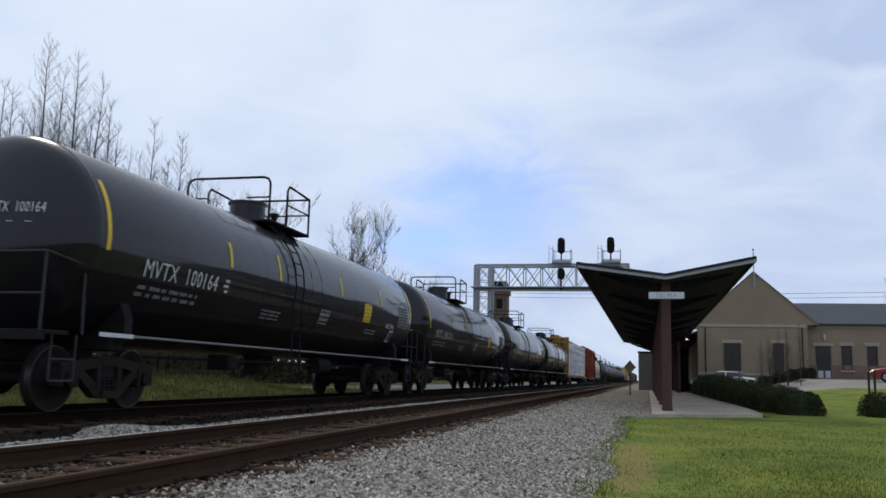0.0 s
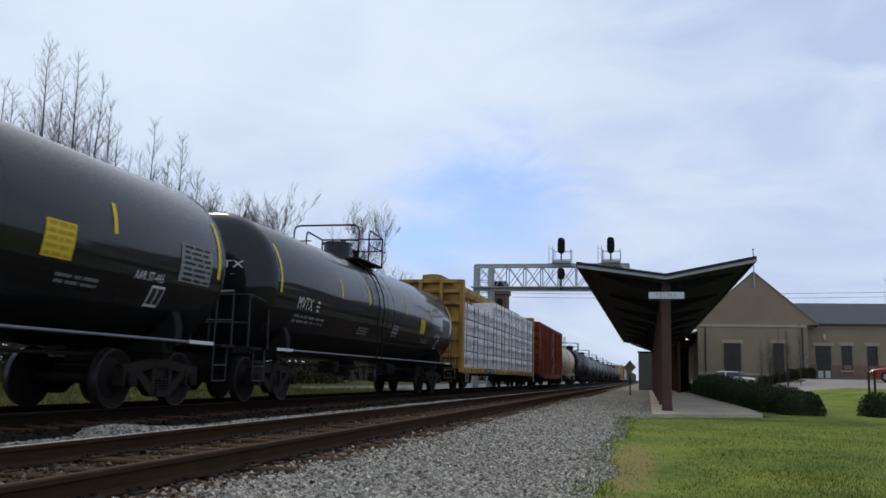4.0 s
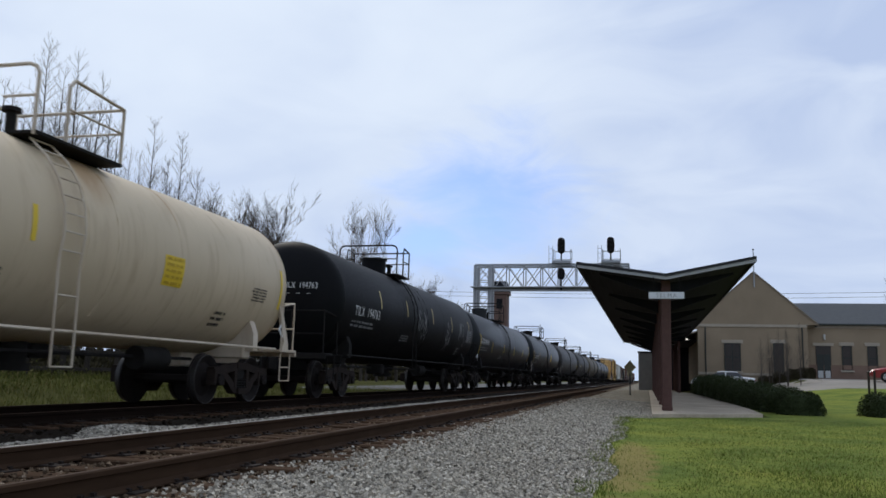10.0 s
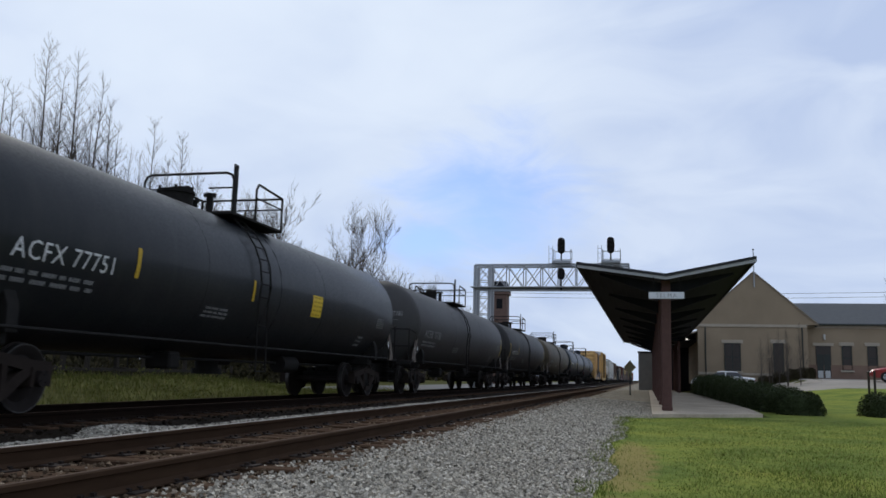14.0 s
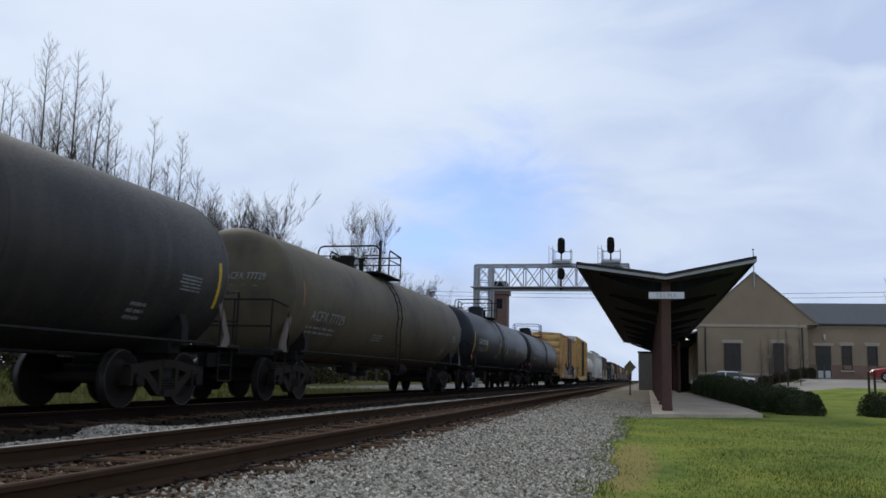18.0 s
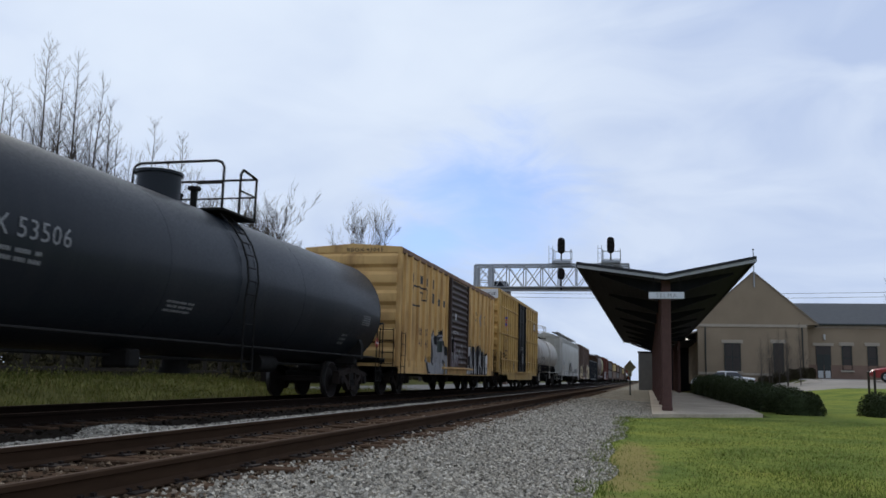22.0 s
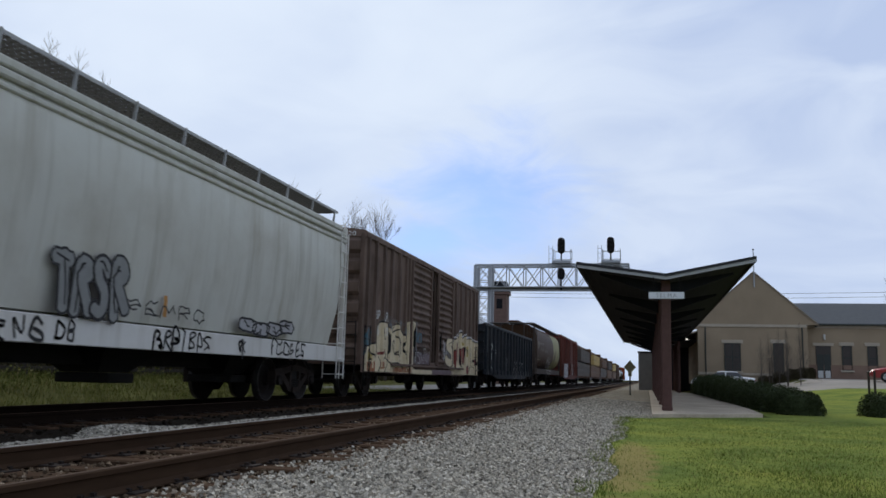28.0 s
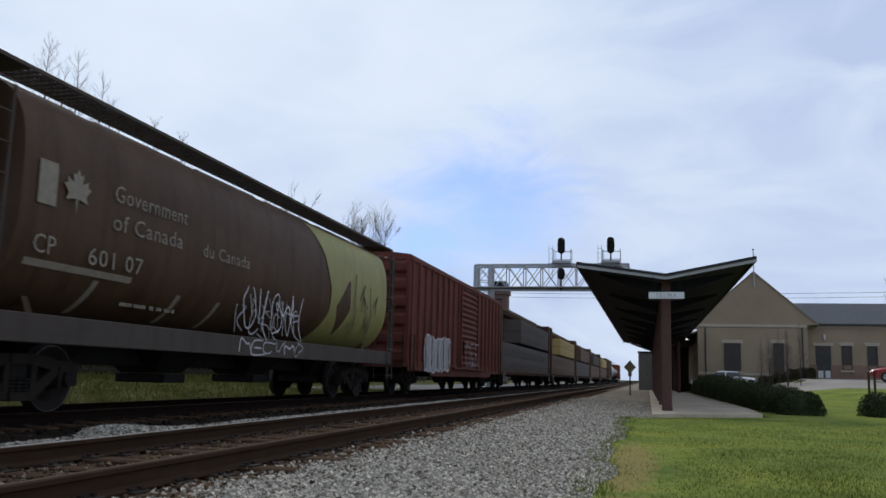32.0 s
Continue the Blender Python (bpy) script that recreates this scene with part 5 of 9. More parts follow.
def lettering(car, words, cap, side_x, y, z, mat, span=None, name="lettering", wrap=None, slant=0.0, bold=0.0, spacing=1.08):
    """Letters on the side that faces +x, read along +y, cap high, from y on over span, standing on z. wrap: (radius, height of the axis) of a tank."""
    pts, faces = text_mesh(words, cap / 0.7, bold, spacing)
    x0, x1 = min(p[0] for p in pts), max(p[0] for p in pts)
    k = span / (x1 - x0) if span else 1.0
    out = []
    for px, py, _ in pts:
        px = (px - x0) * k + py * slant
        if wrap:
            r, zc = wrap
            a = math.asin(max(-1, min(1, (z - zc) / r))) + py / r
            out.append(((r + 0.017) * math.cos(a), y + px, zc + (r + 0.017) * math.sin(a)))
        else:
            out.append((side_x, y + px, z + py))
    return part(name, Mesh().add(out, faces), mat, car, smooth=0)


def end_lettering(car, words, cap, y, x, z, mat, span=None, dome=None):
    """Letters on the end that faces the oncoming way (-y). dome: (radius, axis height, seam, depth) of a tank's head."""
    pts, faces = text_mesh(words, cap / 0.7, 0.0, 1.05)
    x0, x1 = min(p[0] for p in pts), max(p[0] for p in pts)
    k = span / (x1 - x0) if span else 1.0
    out = []
    for px, py, _ in pts:
        xx, zz = x + (px - x0) * k, z + py
        yy = y
        if dome:
            r, zc, seam, depth = dome
            q = min(0.98, math.hypot(xx, zz - zc) / r)
            yy = -seam - depth * math.sqrt(1 - q * q) - 0.025
        out.append((xx, yy, zz))
    return part("end_lettering", Mesh().add(out, faces), mat, car, smooth=0)


def panel(car, name, mat, y0, y1, z0, z1, side_x, wrap=None, label="", lines=0, lines_mat=None):
    """A thin painted or stuck-on panel on the +x side, with bars for writing that cannot be read."""
    def sheet(y0, y1, z0, z1, lift):
        m = Mesh()
        if wrap:
            r, zc = wrap
            n = 6
            ring = []
            a0, a1 = math.asin(max(-1, (z0 - zc) / r)), math.asin(min(1, (z1 - zc) / r))
            for k in range(n + 1):
                a = a0 + (a1 - a0) * k / n
                ring.append(((r + lift) * math.cos(a), (r + lift) * math.sin(a) + zc))
            m.add([(x, y, z) for x, z in ring for y in (y0, y1)], [(2 * k, 2 * k + 1, 2 * k + 3, 2 * k + 2) for k in range(n)])
        else:
            m.plate([(side_x + lift, y0, z0), (side_x + lift, y1, z0), (side_x + lift, y1, z1), (side_x + lift, y0, z1)])
        return m
    p = part(name, sheet(y0, y1, z0, z1, 0.008), mat, car, label)
    if lines:
        m = Mesh()
        rng = random.Random(int(y0 * 100) + lines)
        for k in range(lines):
            h = (z1 - z0) / lines
            a = y0 + (y1 - y0) * 0.08
            while a < y1 - (y1 - y0) * 0.1:
                b = min(a + rng.uniform(0.12, 0.4) * (y1 - y0), y1 - (y1 - y0) * 0.06)
                q = sheet(a, b, z0 + h * (k + 0.28), z0 + h * (k + 0.75), 0.016)
                m.add(q.v, q.f)
                a = b + 0.06 * (y1 - y0)
        part("bars", m, lines_mat, p, smooth=0)["kind"] = "stuff"
    return p


def bars(car, mat, y0, y1, z0, z1, side_x, rows, wrap=None, seed=1, gap=0.05):
    """Rows of plain bars for lettering too small to read."""
    m = Mesh()
    rng = random.Random(seed)
    h = (z1 - z0) / rows
    for k in range(rows):
        a = y0 + rng.uniform(0, 0.1)
        while a < y1 - 0.03:
            b = min(a + rng.uniform(0.1, 0.34), y1)
            za, zb = z0 + h * (k + 0.2), z0 + h * (k + 0.72)
            wide = max(0.02, (zb - za) * 0.62)
            while a < b - wide * 0.5:
                e = min(b, a + wide * rng.uniform(0.7, 1.0))
                if wrap:
                    r, zc = wrap
                    q = []
                    for zz in (za, zb):
                        t = math.asin(max(-1, min(1, (zz - zc) / r)))
                        q.append(((r + 0.017) * math.cos(t), zc + (r + 0.017) * math.sin(t)))
                    m.plate([(q[0][0], a, q[0][1]), (q[0][0], e, q[0][1]), (q[1][0], e, q[1][1]), (q[1][0], a, q[1][1])])
                else:
                    m.plate([(side_x, a, za), (side_x, e, za), (side_x, e, zb), (side_x, a, zb)])
                a = e + wide * 0.32
            a += gap * rng.uniform(0.8, 2.0)
    return tagged(part("small_lettering", m, mat, car, smooth=0), kind="stuff")


def tank_car(s0, s1, mat, label, r=1.5, zc=2.42, frame_mat=None, rails_mat=None, head=0.62, words="", wmat=None, cap=0.32, at=(1.05, 1.96), span=2.25,
             stripes=(), yellow=None, hoop=-1.68, rail=(-0.79, 0.46), dome_y=-0.75, platform="tall", braces=None, number="", placard=None, plate=False, skirt=None, stripe_mat=None):
    """s0, s1: the seams between the barrel and its two heads, along the train."""
    frame_mat, rails_mat, wmat = frame_mat or M_STEEL, rails_mat or M_STEEL, wmat or M_WHITE
    car, mid, half = car_thing("tank_car", s0, s1, label, "tank car")
    key = (round(half, 1), r, zc, head)

    def shell():
        rings, n = [], 80
        prof = [(r * math.sin(a * math.pi / 18), -half - head * math.cos(a * math.pi / 18)) for a in range(0, 9)] + [(r, -half)]
        prof[0] = (0.01, -half - head)
        full = prof + [(r, -half * 0.5), (r, 0.0), (r, half * 0.5)] + [(q, -y) for q, y in prof[::-1]]
        for q, y in full:
            rings.append([(q * math.cos(2 * math.pi * k / n), y, zc + q * math.sin(2 * math.pi * k / n)) for k in range(n)])
        return Mesh().loft(rings)
    part("barrel", shell, mat, car, key=("barrel",) + key)

    def seam():
        n = 48
        return Mesh().loft([[((r + d) * math.cos(2 * math.pi * k / n), w, zc + (r + d) * math.sin(2 * math.pi * k / n)) for k in range(n)]
                            for d, w in ((-0.01, -0.03), (0.004, -0.018), (0.004, 0.018), (-0.01, 0.03))], caps=False)
    for y in (-half, -half / 3, half / 3, half):
        part("weld_seam", seam, mat, car, at=(0, y, 0), key=("seam", r, zc))
    end = half + head + 0.25                 # the striker
    for s in (-1, 1):
        # stub sill, bolster web and end platform
        part("stub_sill", Mesh().box((0, s * (end - 1.35), 0.86), (0.36, 2.7, 0.36), 0.03).box((0, s * (end - 1.9), 0.98), (2.3, 0.3, 0.24), 0.03)
             .prism([(-1.32, 1.02), (1.32, 1.02), (1.32, 1.35), (1.22, 1.6), (0.9, 1.24), (-0.9, 1.24), (-1.22, 1.6), (-1.32, 1.35)], "y", s * (end - 1.9) - 0.1, s * (end - 1.9) + 0.1),
             frame_mat, car)
        part("end_platform", Mesh().box((0, s * (end - 0.28), 1.06), (2.75, 0.5, 0.06), 0.01).box((0, s * (end - 0.05), 1.02), (2.75, 0.06, 0.14), 0.01), frame_mat, car)
        e, t = s * (end - 0.06), 0.019
        part("end_handrail", lambda: Mesh().pipe([(1.36, -0.75, 1.06), (1.36, -0.7, 2.0), (1.3, 0, 2.1), (-1.3, 0, 2.1), (-1.36, -0.7, 2.0), (-1.36, -0.75, 1.06)], t), rails_mat, car, at=pose(0, e, 0, 0, 0, 0 if s > 0 else 180), key="end_handrail")
        for x in (-1.3, -0.45, 0.45, 1.3):
            part("railing_post", lambda: Mesh().pipe([(0, 0, 1.06), (0, 0, 2.1)], t), rails_mat, car, at=(x, e, 0), key="railing_post")
        part("middle_rail", lambda: Mesh().pipe([(-1.3, 0, 1.55), (1.3, 0, 1.55)], t), rails_mat, car, at=(0, e, 0), key="middle_rail")
        for x in (-1.33, 1.33):
            part("stirrup_step", lambda: Mesh().pipe([(0, -0.24, 1.05), (0, -0.24, 0.44), (0, 0.24, 0.44), (0, 0.24, 1.05)], 0.016, 5).pipe([(0, -0.24, 0.72), (0, 0.24, 0.72)], 0.016, 5), rails_mat, car,
                 at=(x, s * (end - 0.5), 0), key="stirrup_step")
    if rails_mat == M_HANDRAIL:
        for y0 in (-half + 0.15, half - 0.95):
            panel(car, "reflective_strip", M_WHITE, y0, y0 + 0.8, 1.05, 1.11, 1.47)
    for x in (-1.45, 1.45):
        part("grab_rail", Mesh().pipe([(x, -half + 0.4, 1.08), (x, half - 0.4, 1.08)], 0.024), M_GRAB if rails_mat == M_HANDRAIL else rails_mat, car)
    # braces under the barrel and the outlet
    part("bottom_outlet", Mesh().cyl((0, 0, zc - r + 0.05), (0, 0, 0.62), 0.24, 14).cyl((0, 0, 0.66), (0, 0, 0.55), 0.3, 14).box((0, 0.5, 0.86), (0.3, 0.5, 0.25), 0.04), M_STEEL, car)
    part("brake_rigging", Mesh().pipe([(0.5, -half + 2.0, 0.82), (0.5, half - 2.0, 0.82)], 0.03).cyl((0.55, 2.2, 0.8), (0.55, 3.0, 0.8), 0.2, 12).box((0.6, -2.6, 0.78), (0.5, 0.35, 0.3), 0.04), M_STEEL, car)
    for k in (-1, 1):
        part("saddle_strap", Mesh().loft([[((r + d) * math.cos(a), k * (half * 0.02) + w - 0.45 * k, zc + (r + d) * math.sin(a)) for a in [math.pi * (0.5 + q / 12) for q in range(-9, 10)]]
             for d, w in ((-0.01, -0.05), (0.014, -0.04), (0.014, 0.04), (-0.01, 0.05))], closed=False, caps=False), mat, car, key=("strap", k) + key)
    # dome, its platform and rails
    top = zc + r
    if platform == "tall":
        part("manway", Mesh().cyl((0, dome_y, top - 0.08), (0, dome_y, top + 0.42), 0.4, 22).cyl((0, dome_y, top + 0.42), (0, dome_y, top + 0.47), 0.44, 22)
             .box((0, dome_y, top + 0.5), (0.5, 0.08, 0.07), 0.01), mat, car)
    else:
        part("manway", Mesh().cyl((0, dome_y, top - 0.08), (0, dome_y, top + 0.2), 0.33, 18).cyl((0, dome_y, top + 0.2), (0, dome_y, top + 0.25), 0.37, 18).box((0.1, dome_y, top + 0.3), (0.4, 0.1, 0.1), 0.02), M_STEEL, car)
        for k in range(6):
            a = k * 1.047
            part("dome_bolt", lambda: Mesh().cyl((0, 0, 0), (0, 0, 0.12), 0.03, 6), M_STEEL, car, at=(0.34 * math.cos(a), dome_y + 0.34 * math.sin(a), top + 0.2), key="dome_bolt")
    part("valve", Mesh().cyl((0.3, dome_y + 0.75, top - 0.1), (0.3, dome_y + 0.75, top + 0.3), 0.07, 8).cyl((0.3, dome_y + 0.75, top + 0.3), (0.3, dome_y + 0.75, top + 0.36), 0.13, 8), M_STEEL, car)
    part("valve", Mesh().cyl((-0.2, dome_y + 0.85, top - 0.1), (-0.2, dome_y + 0.85, top + 0.22), 0.16, 12).cyl((-0.2, dome_y + 0.85, top + 0.22), (-0.2, dome_y + 0.85, top + 0.26), 0.19, 12), M_STEEL, car)
    d0, d1 = min(hoop, dome_y - 0.5), rail[1] + 0.02
    for s in (-1, 1):
        part("top_platform", Mesh().box((s * 0.76, (hoop + d1) / 2, top - 0.1), (0.5, d1 - hoop, 0.05), 0.008), M_STEEL, car)
    part("top_platform", Mesh().box((0, rail[1] - 0.3, top + 0.02), (1.0, 0.55, 0.05), 0.008), M_STEEL, car)
    h, x = 0.84 if not plate else 0.7, 0.98
    pr = M_STEEL if rails_mat in (M_STEEL, M_HANDRAIL) else rails_mat
    part("hoop_rail", Mesh().pipe([(x, hoop, top - 0.14), (x, hoop, top + h - 0.14), (x - 0.05, hoop, top + h - 0.04), (x - 0.16, hoop, top + h), (-x + 0.16, hoop, top + h), (-x + 0.05, hoop, top + h - 0.04), (-x, hoop, top + h - 0.14),
         (-x, hoop, top - 0.14)], 0.026).pipe([(-x, hoop, top + 0.4), (-0.45, hoop, top + 0.4)], 0.018).pipe([(0.45, hoop, top + 0.4), (x, hoop, top + 0.4)], 0.018), pr, car)
    for s in (-1, 1):
        part("side_rail", Mesh().pipe([(s * x, rail[0], top - 0.12), (s * x, rail[0], top + h - 0.12), (s * x, rail[0] + 0.1, top + h), (s * x, rail[1], top + h - 0.06), (s * x, rail[1], top - 0.12)], 0.026)
             .pipe([(s * x, rail[0], top + 0.4), (s * x, rail[1], top + 0.4)], 0.018), pr, car)
    part("back_rail", Mesh().pipe([(-x, rail[1], top + h - 0.06), (x, rail[1], top + h - 0.06)], 0.024).pipe([(-x, rail[1], top + 0.4), (x, rail[1], top + 0.4)], 0.018), pr, car)
    if plate:
        part("guard_plate", Mesh().box((x + 0.03, hoop + 0.02, top + 0.36), (0.03, 0.16, 1.0), 0.006), M_STEEL, car)
    gap = (hoop + rail[0]) / 2
    for s in (-1, 1):
        curve = [((r + 0.1) * math.cos(a) * s, zc + (r + 0.1) * math.sin(a)) for a in [radians(q) for q in (56, 42, 28, 14, 0, -14)]] + [(s * (r + 0.06), 0.62)]
        m = Mesh()
        for dy in (-0.21, 0.21):
            m.pipe([(q, gap + dy, z) for q, z in curve], 0.018, 5)
        for i in range(10):
            t = i / 9 * (len(curve) - 1.001)
            a, b, f = curve[int(t)], curve[int(t) + 1], t - int(t)
            q = (a[0] + (b[0] - a[0]) * f, a[1] + (b[1] - a[1]) * f)
            m.pipe([(q[0], gap - 0.21, q[1]), (q[0], gap + 0.21, q[1])], 0.013, 5)
        part("side_ladder", m, pr, car)
    if braces:
        for s in (-1, 1):
            for x in (-1.34, 1.34):
                part("head_brace", Mesh().prism([(s * (half - 0.12), zc - 0.35), (s * (half + 0.02), zc - 0.35), (s * (half + 0.42), 1.2), (s * (half + 0.42), 1.04), (s * (half + 0.1), 1.04), (s * (half + 0.2), 1.25)], "x", x - 0.03, x + 0.03), braces, car)
    for s, kind in ((1, 1), (-1, -1)):
        if placard:
            y0 = s * (half + 0.1)
            m = Mesh().add([(1.36, y0 - 0.19, 1.5), (1.36, y0, 1.31), (1.36, y0 + 0.19, 1.5), (1.36, y0, 1.69)], [(0, 1, 2, 3)])
            p = part("placard", m, placard, car, "diamond-shaped hazard placard", smooth=0)
            part("bars", Mesh().plate([(1.364, y0 - 0.09, 1.47), (1.364, y0 + 0.09, 1.47), (1.364, y0 + 0.09, 1.53), (1.364, y0 - 0.09, 1.53)]), M_BLACK if placard == M_WHITE else M_WHITE, p, smooth=0)
    if skirt:
        part("painted_band", Mesh().loft([[((r + 0.003) * math.cos(a), y, zc + (r + 0.003) * math.sin(a)) for a in [math.pi * (1.19 + 0.62 * q / 24) for q in range(25)]] for y in (-half, half)], closed=False, caps=False), skirt, car)
    wrap = (r, zc)
    for f, zlo, zhi in stripes:
        panel(car, "reflective_stripe", stripe_mat or M_YELLOW, f * half - 0.045, f * half + 0.045, zlo, zhi, 0, wrap)
    if words:
        y = -half + at[0]
        lettering(car, words, cap, 0, y, at[1], wmat, span, wrap=wrap)
        bars(car, M_PALEGREY if wmat == M_WHITE else wmat, y - 0.1, y + 1.7, at[1] - 0.31, at[1] - 0.1, 0, 2, wrap, seed=len(words) + int(mid))
        if rails_mat == M_HANDRAIL:
            bars(car, wmat, y + span + 0.22, y + span + 0.4, at[1] - 0.02, at[1] + 0.26, 0, 3, wrap, seed=5, gap=0.02)
        small = M_PALEGREY if wmat == M_WHITE else wmat
        bars(car, small, -2.65, -1.75, zc - 0.76, zc - 0.55, 0, 3, wrap, seed=int(mid) + 7, gap=0.02)
        if rails_mat == M_HANDRAIL:
            panel(car, "data_panel", M_PALEGREY, half - 1.4, half - 0.42, 2.04, 2.66, 0, wrap, lines=7, lines_mat=M_BLACK)
            lettering(car, "AAR ST-445", 0.14, 0, half - 2.55, 1.95, M_WHITE, 0.75, wrap=wrap)
            fr = panel(car, "stencil_frame", M_WHITE, half - 2.02, half - 1.66, 1.58, 1.9, 0, wrap)
            for q in (0.03, 0.195):
                panel(fr, "stencil_pane", M_BLACK, half - 2.02 + q, half - 2.02 + q + 0.135, 1.62, 1.86, 0, (r + 0.006, zc))
            bars(car, small, half - 4.2, half - 3.3, 1.7, 1.86, 0, 2, wrap, seed=9, gap=0.03)
            panel(car, "data_panel", M_PALEGREY, half * 0.02 + 0.2, half * 0.02 + 0.75, zc - 0.66, zc - 0.34, 0, wrap, lines=3, lines_mat=M_BLACK)
        else:
            bars(car, small, half - 1.5, half - 0.85, zc - 0.4, zc - 0.12, 0, 5, wrap, seed=int(mid) + 3, gap=0.02)
            bars(car, small, half - 2.6, half - 2.15, zc - 0.95, zc - 0.65, 0, 3, wrap, seed=9, gap=0.02)
        end_lettering(car, number or words, 0.15, 0, 0.1, zc + 0.25, wmat, 0.85, (r, zc, half, head))
        end_lettering(car, "- - -", 0.06, 0, 0.2, zc + 0.1, wmat, 0.6, (r, zc, half, head))
    if yellow:
        panel(car, "yellow_panel", M_YELLOW, yellow * half - 0.24, yellow * half + 0.34, zc - 0.42, zc + 0.06, 0, wrap, lines=5, lines_mat=M_YELLOWDARK)
    running_gear(car, mid, end - 0.25, 2 * (end - 1.9))
    return car


def end_panels(car, half, w, z0, z1, mat, ribs=6):
    for s in (-1, 1):
        pr = [(s * (half - 0.06), z0), (s * half, z0)]
        for k in range(ribs):
            z, d = z0 + (z1 - z0) * (k + 0.62) / (ribs + 0.25), (z1 - z0) / ribs
            pr += [(s * half, z - d * 0.38), (s * (half + 0.09), z - d * 0.2), (s * (half + 0.1), z), (s * (half + 0.09), z + d * 0.2), (s * half, z + d * 0.38)]
        pr += [(s * half, z1), (s * (half - 0.06), z1)]
        m = Mesh().prism(pr, "x", -w / 2 + 0.1, w / 2 - 0.1)
        part("end_panel", m, mat, car)
        part("corner_post", Mesh().box((w / 2 - 0.05, s * (half - 0.05), (z0 + z1) / 2), (0.14, 0.18, z1 - z0 - 0.01), 0.02), mat, car)
        part("corner_post", Mesh().box((-w / 2 + 0.05, s * (half - 0.05), (z0 + z1) / 2), (0.14, 0.18, z1 - z0 - 0.01), 0.02), mat, car)
        lad = Mesh()
        for x in (w / 2 - 0.55, w / 2 - 0.12):
            lad.pipe([(x, s * (half + 0.13), 0.55), (x, s * (half + 0.13), 2.0)], 0.015, 5)
        for k in range(5):
            lad.pipe([(w / 2 - 0.55, s * (half + 0.13), 0.6 + k * 0.34), (w / 2 - 0.12, s * (half + 0.13), 0.6 + k * 0.34)], 0.013, 5)
        part("end_ladder", lad, M_STEEL, car)
        lad = Mesh()
        for y in (0.06, 0.5):
            lad.pipe([(w / 2 + 0.07, s * (half - y), 0.5), (w / 2 + 0.07, s * (half - y), 1.9)], 0.015, 5)
        for k in range(5):
            lad.pipe([(w / 2 + 0.07, s * (half - 0.06), 0.55 + k * 0.33), (w / 2 + 0.07, s * (half - 0.5), 0.55 + k * 0.33)], 0.013, 5)
        part("side_ladder", lad, M_STEEL, car)
    part("brake_wheel", Mesh().loft([[(-0.7 + (0.26 + 0.02 * math.cos(b)) * math.cos(a), -half - 0.2 + 0.02 * math.sin(b), 1.9 + (0.26 + 0.02 * math.cos(b)) * math.sin(a))
         for b in (0, 1.57, 3.14, 4.71)] for a in [k * math.pi / 9 for k in range(19)]], caps=False).cyl((-0.7, -half, 1.9), (-0.7, -half - 0.22, 1.9), 0.03, 6)
         .pipe([(-0.96, -half - 0.2, 1.9), (-0.44, -half - 0.2, 1.9)], 0.014, 5).pipe([(-0.7, -half - 0.2, 1.64), (-0.7, -half - 0.2, 2.16)], 0.014, 5), M_STEEL, car)


SKINS = {}


def skin_of(car, hw, half, posts, post_w, d0, d1, door_x):
    """Keeps the stretches (y, depth, y, depth) of a ribbed side, for paint that lies on it."""
    out, y = [], -half
    for p in sorted(q for q in posts if not d0 - 0.08 < q < d1 + 0.08) + [half + 1]:
        if y < d0 < p:
            out += [(y, 0, d0, 0), (d0, door_x, d1, door_x)]
            y = d1
        if p > half:
            out.append((y, 0, half, 0))
            break
        out += [(y, 0, p - post_w, 0), (p - post_w, 0, p - post_w * 0.75, 0.08), (p - post_w * 0.75, 0.08, p + post_w * 0.75, 0.08), (p + post_w * 0.75, 0.08, p + post_w, 0)]
        y = p + post_w
    SKINS[car.name] = (hw, [q for q in out if q[2] > q[0] + 1e-4])


def cut(poly, axis, at, keep):
    """The part of a flat shape on one side of a line; keep is 1 above it, -1 below."""
    out = []
    for p, q in zip(poly, poly[1:] + poly[:1]):
        a, b = (p[axis] - at) * keep, (q[axis] - at) * keep
        if a >= 0:
            out.append(p)
        if a * b < 0:
            f = a / (a - b)
            out.append((p[0] + (q[0] - p[0]) * f, p[1] + (q[1] - p[1]) * f))
    return out


def draped(m, car):
    """Flat paint shapes laid over the posts, door and sill of a ribbed side."""
    if car.name not in SKINS:
        return m
    hw, strips = SKINS[car.name]
    out = Mesh()
    for f in m.f:
        pts = [m.v[i] for i in f]
        lift = pts[0][0] - hw - 0.008
        flat = [(p[1], p[2]) for p in pts]
        lo, hi = min(p[0] for p in flat), max(p[0] for p in flat)
        for ya, xa, yb, xb in strips:
            if yb <= lo or ya >= hi:
                continue
            c = cut(cut(flat, 0, ya, 1), 0, yb, -1)
            for piece, low in ((cut(c, 1, 1.06, 1), 0), (cut(c, 1, 1.06, -1), 0.036)):
                if len(piece) > 2:
                    out.add([(hw + lift + max(low, xa + (xb - xa) * (a - ya) / (yb - ya)), a, b) for a, b in piece], [tuple(range(len(piece)))])
    return out


def spray(car, x, mat, line, width=0.0):
    """A filled sprayed shape, or a line of the given width."""
    m = Mesh()
    if width:
        stroke_line(m, x, line, width)
    else:
        m.add([(x, a, b) for a, b in line], [tuple(range(len(line)))])
    return tagged(part("graffiti", draped(m, car), mat, car, smooth=0), kind="stuff")


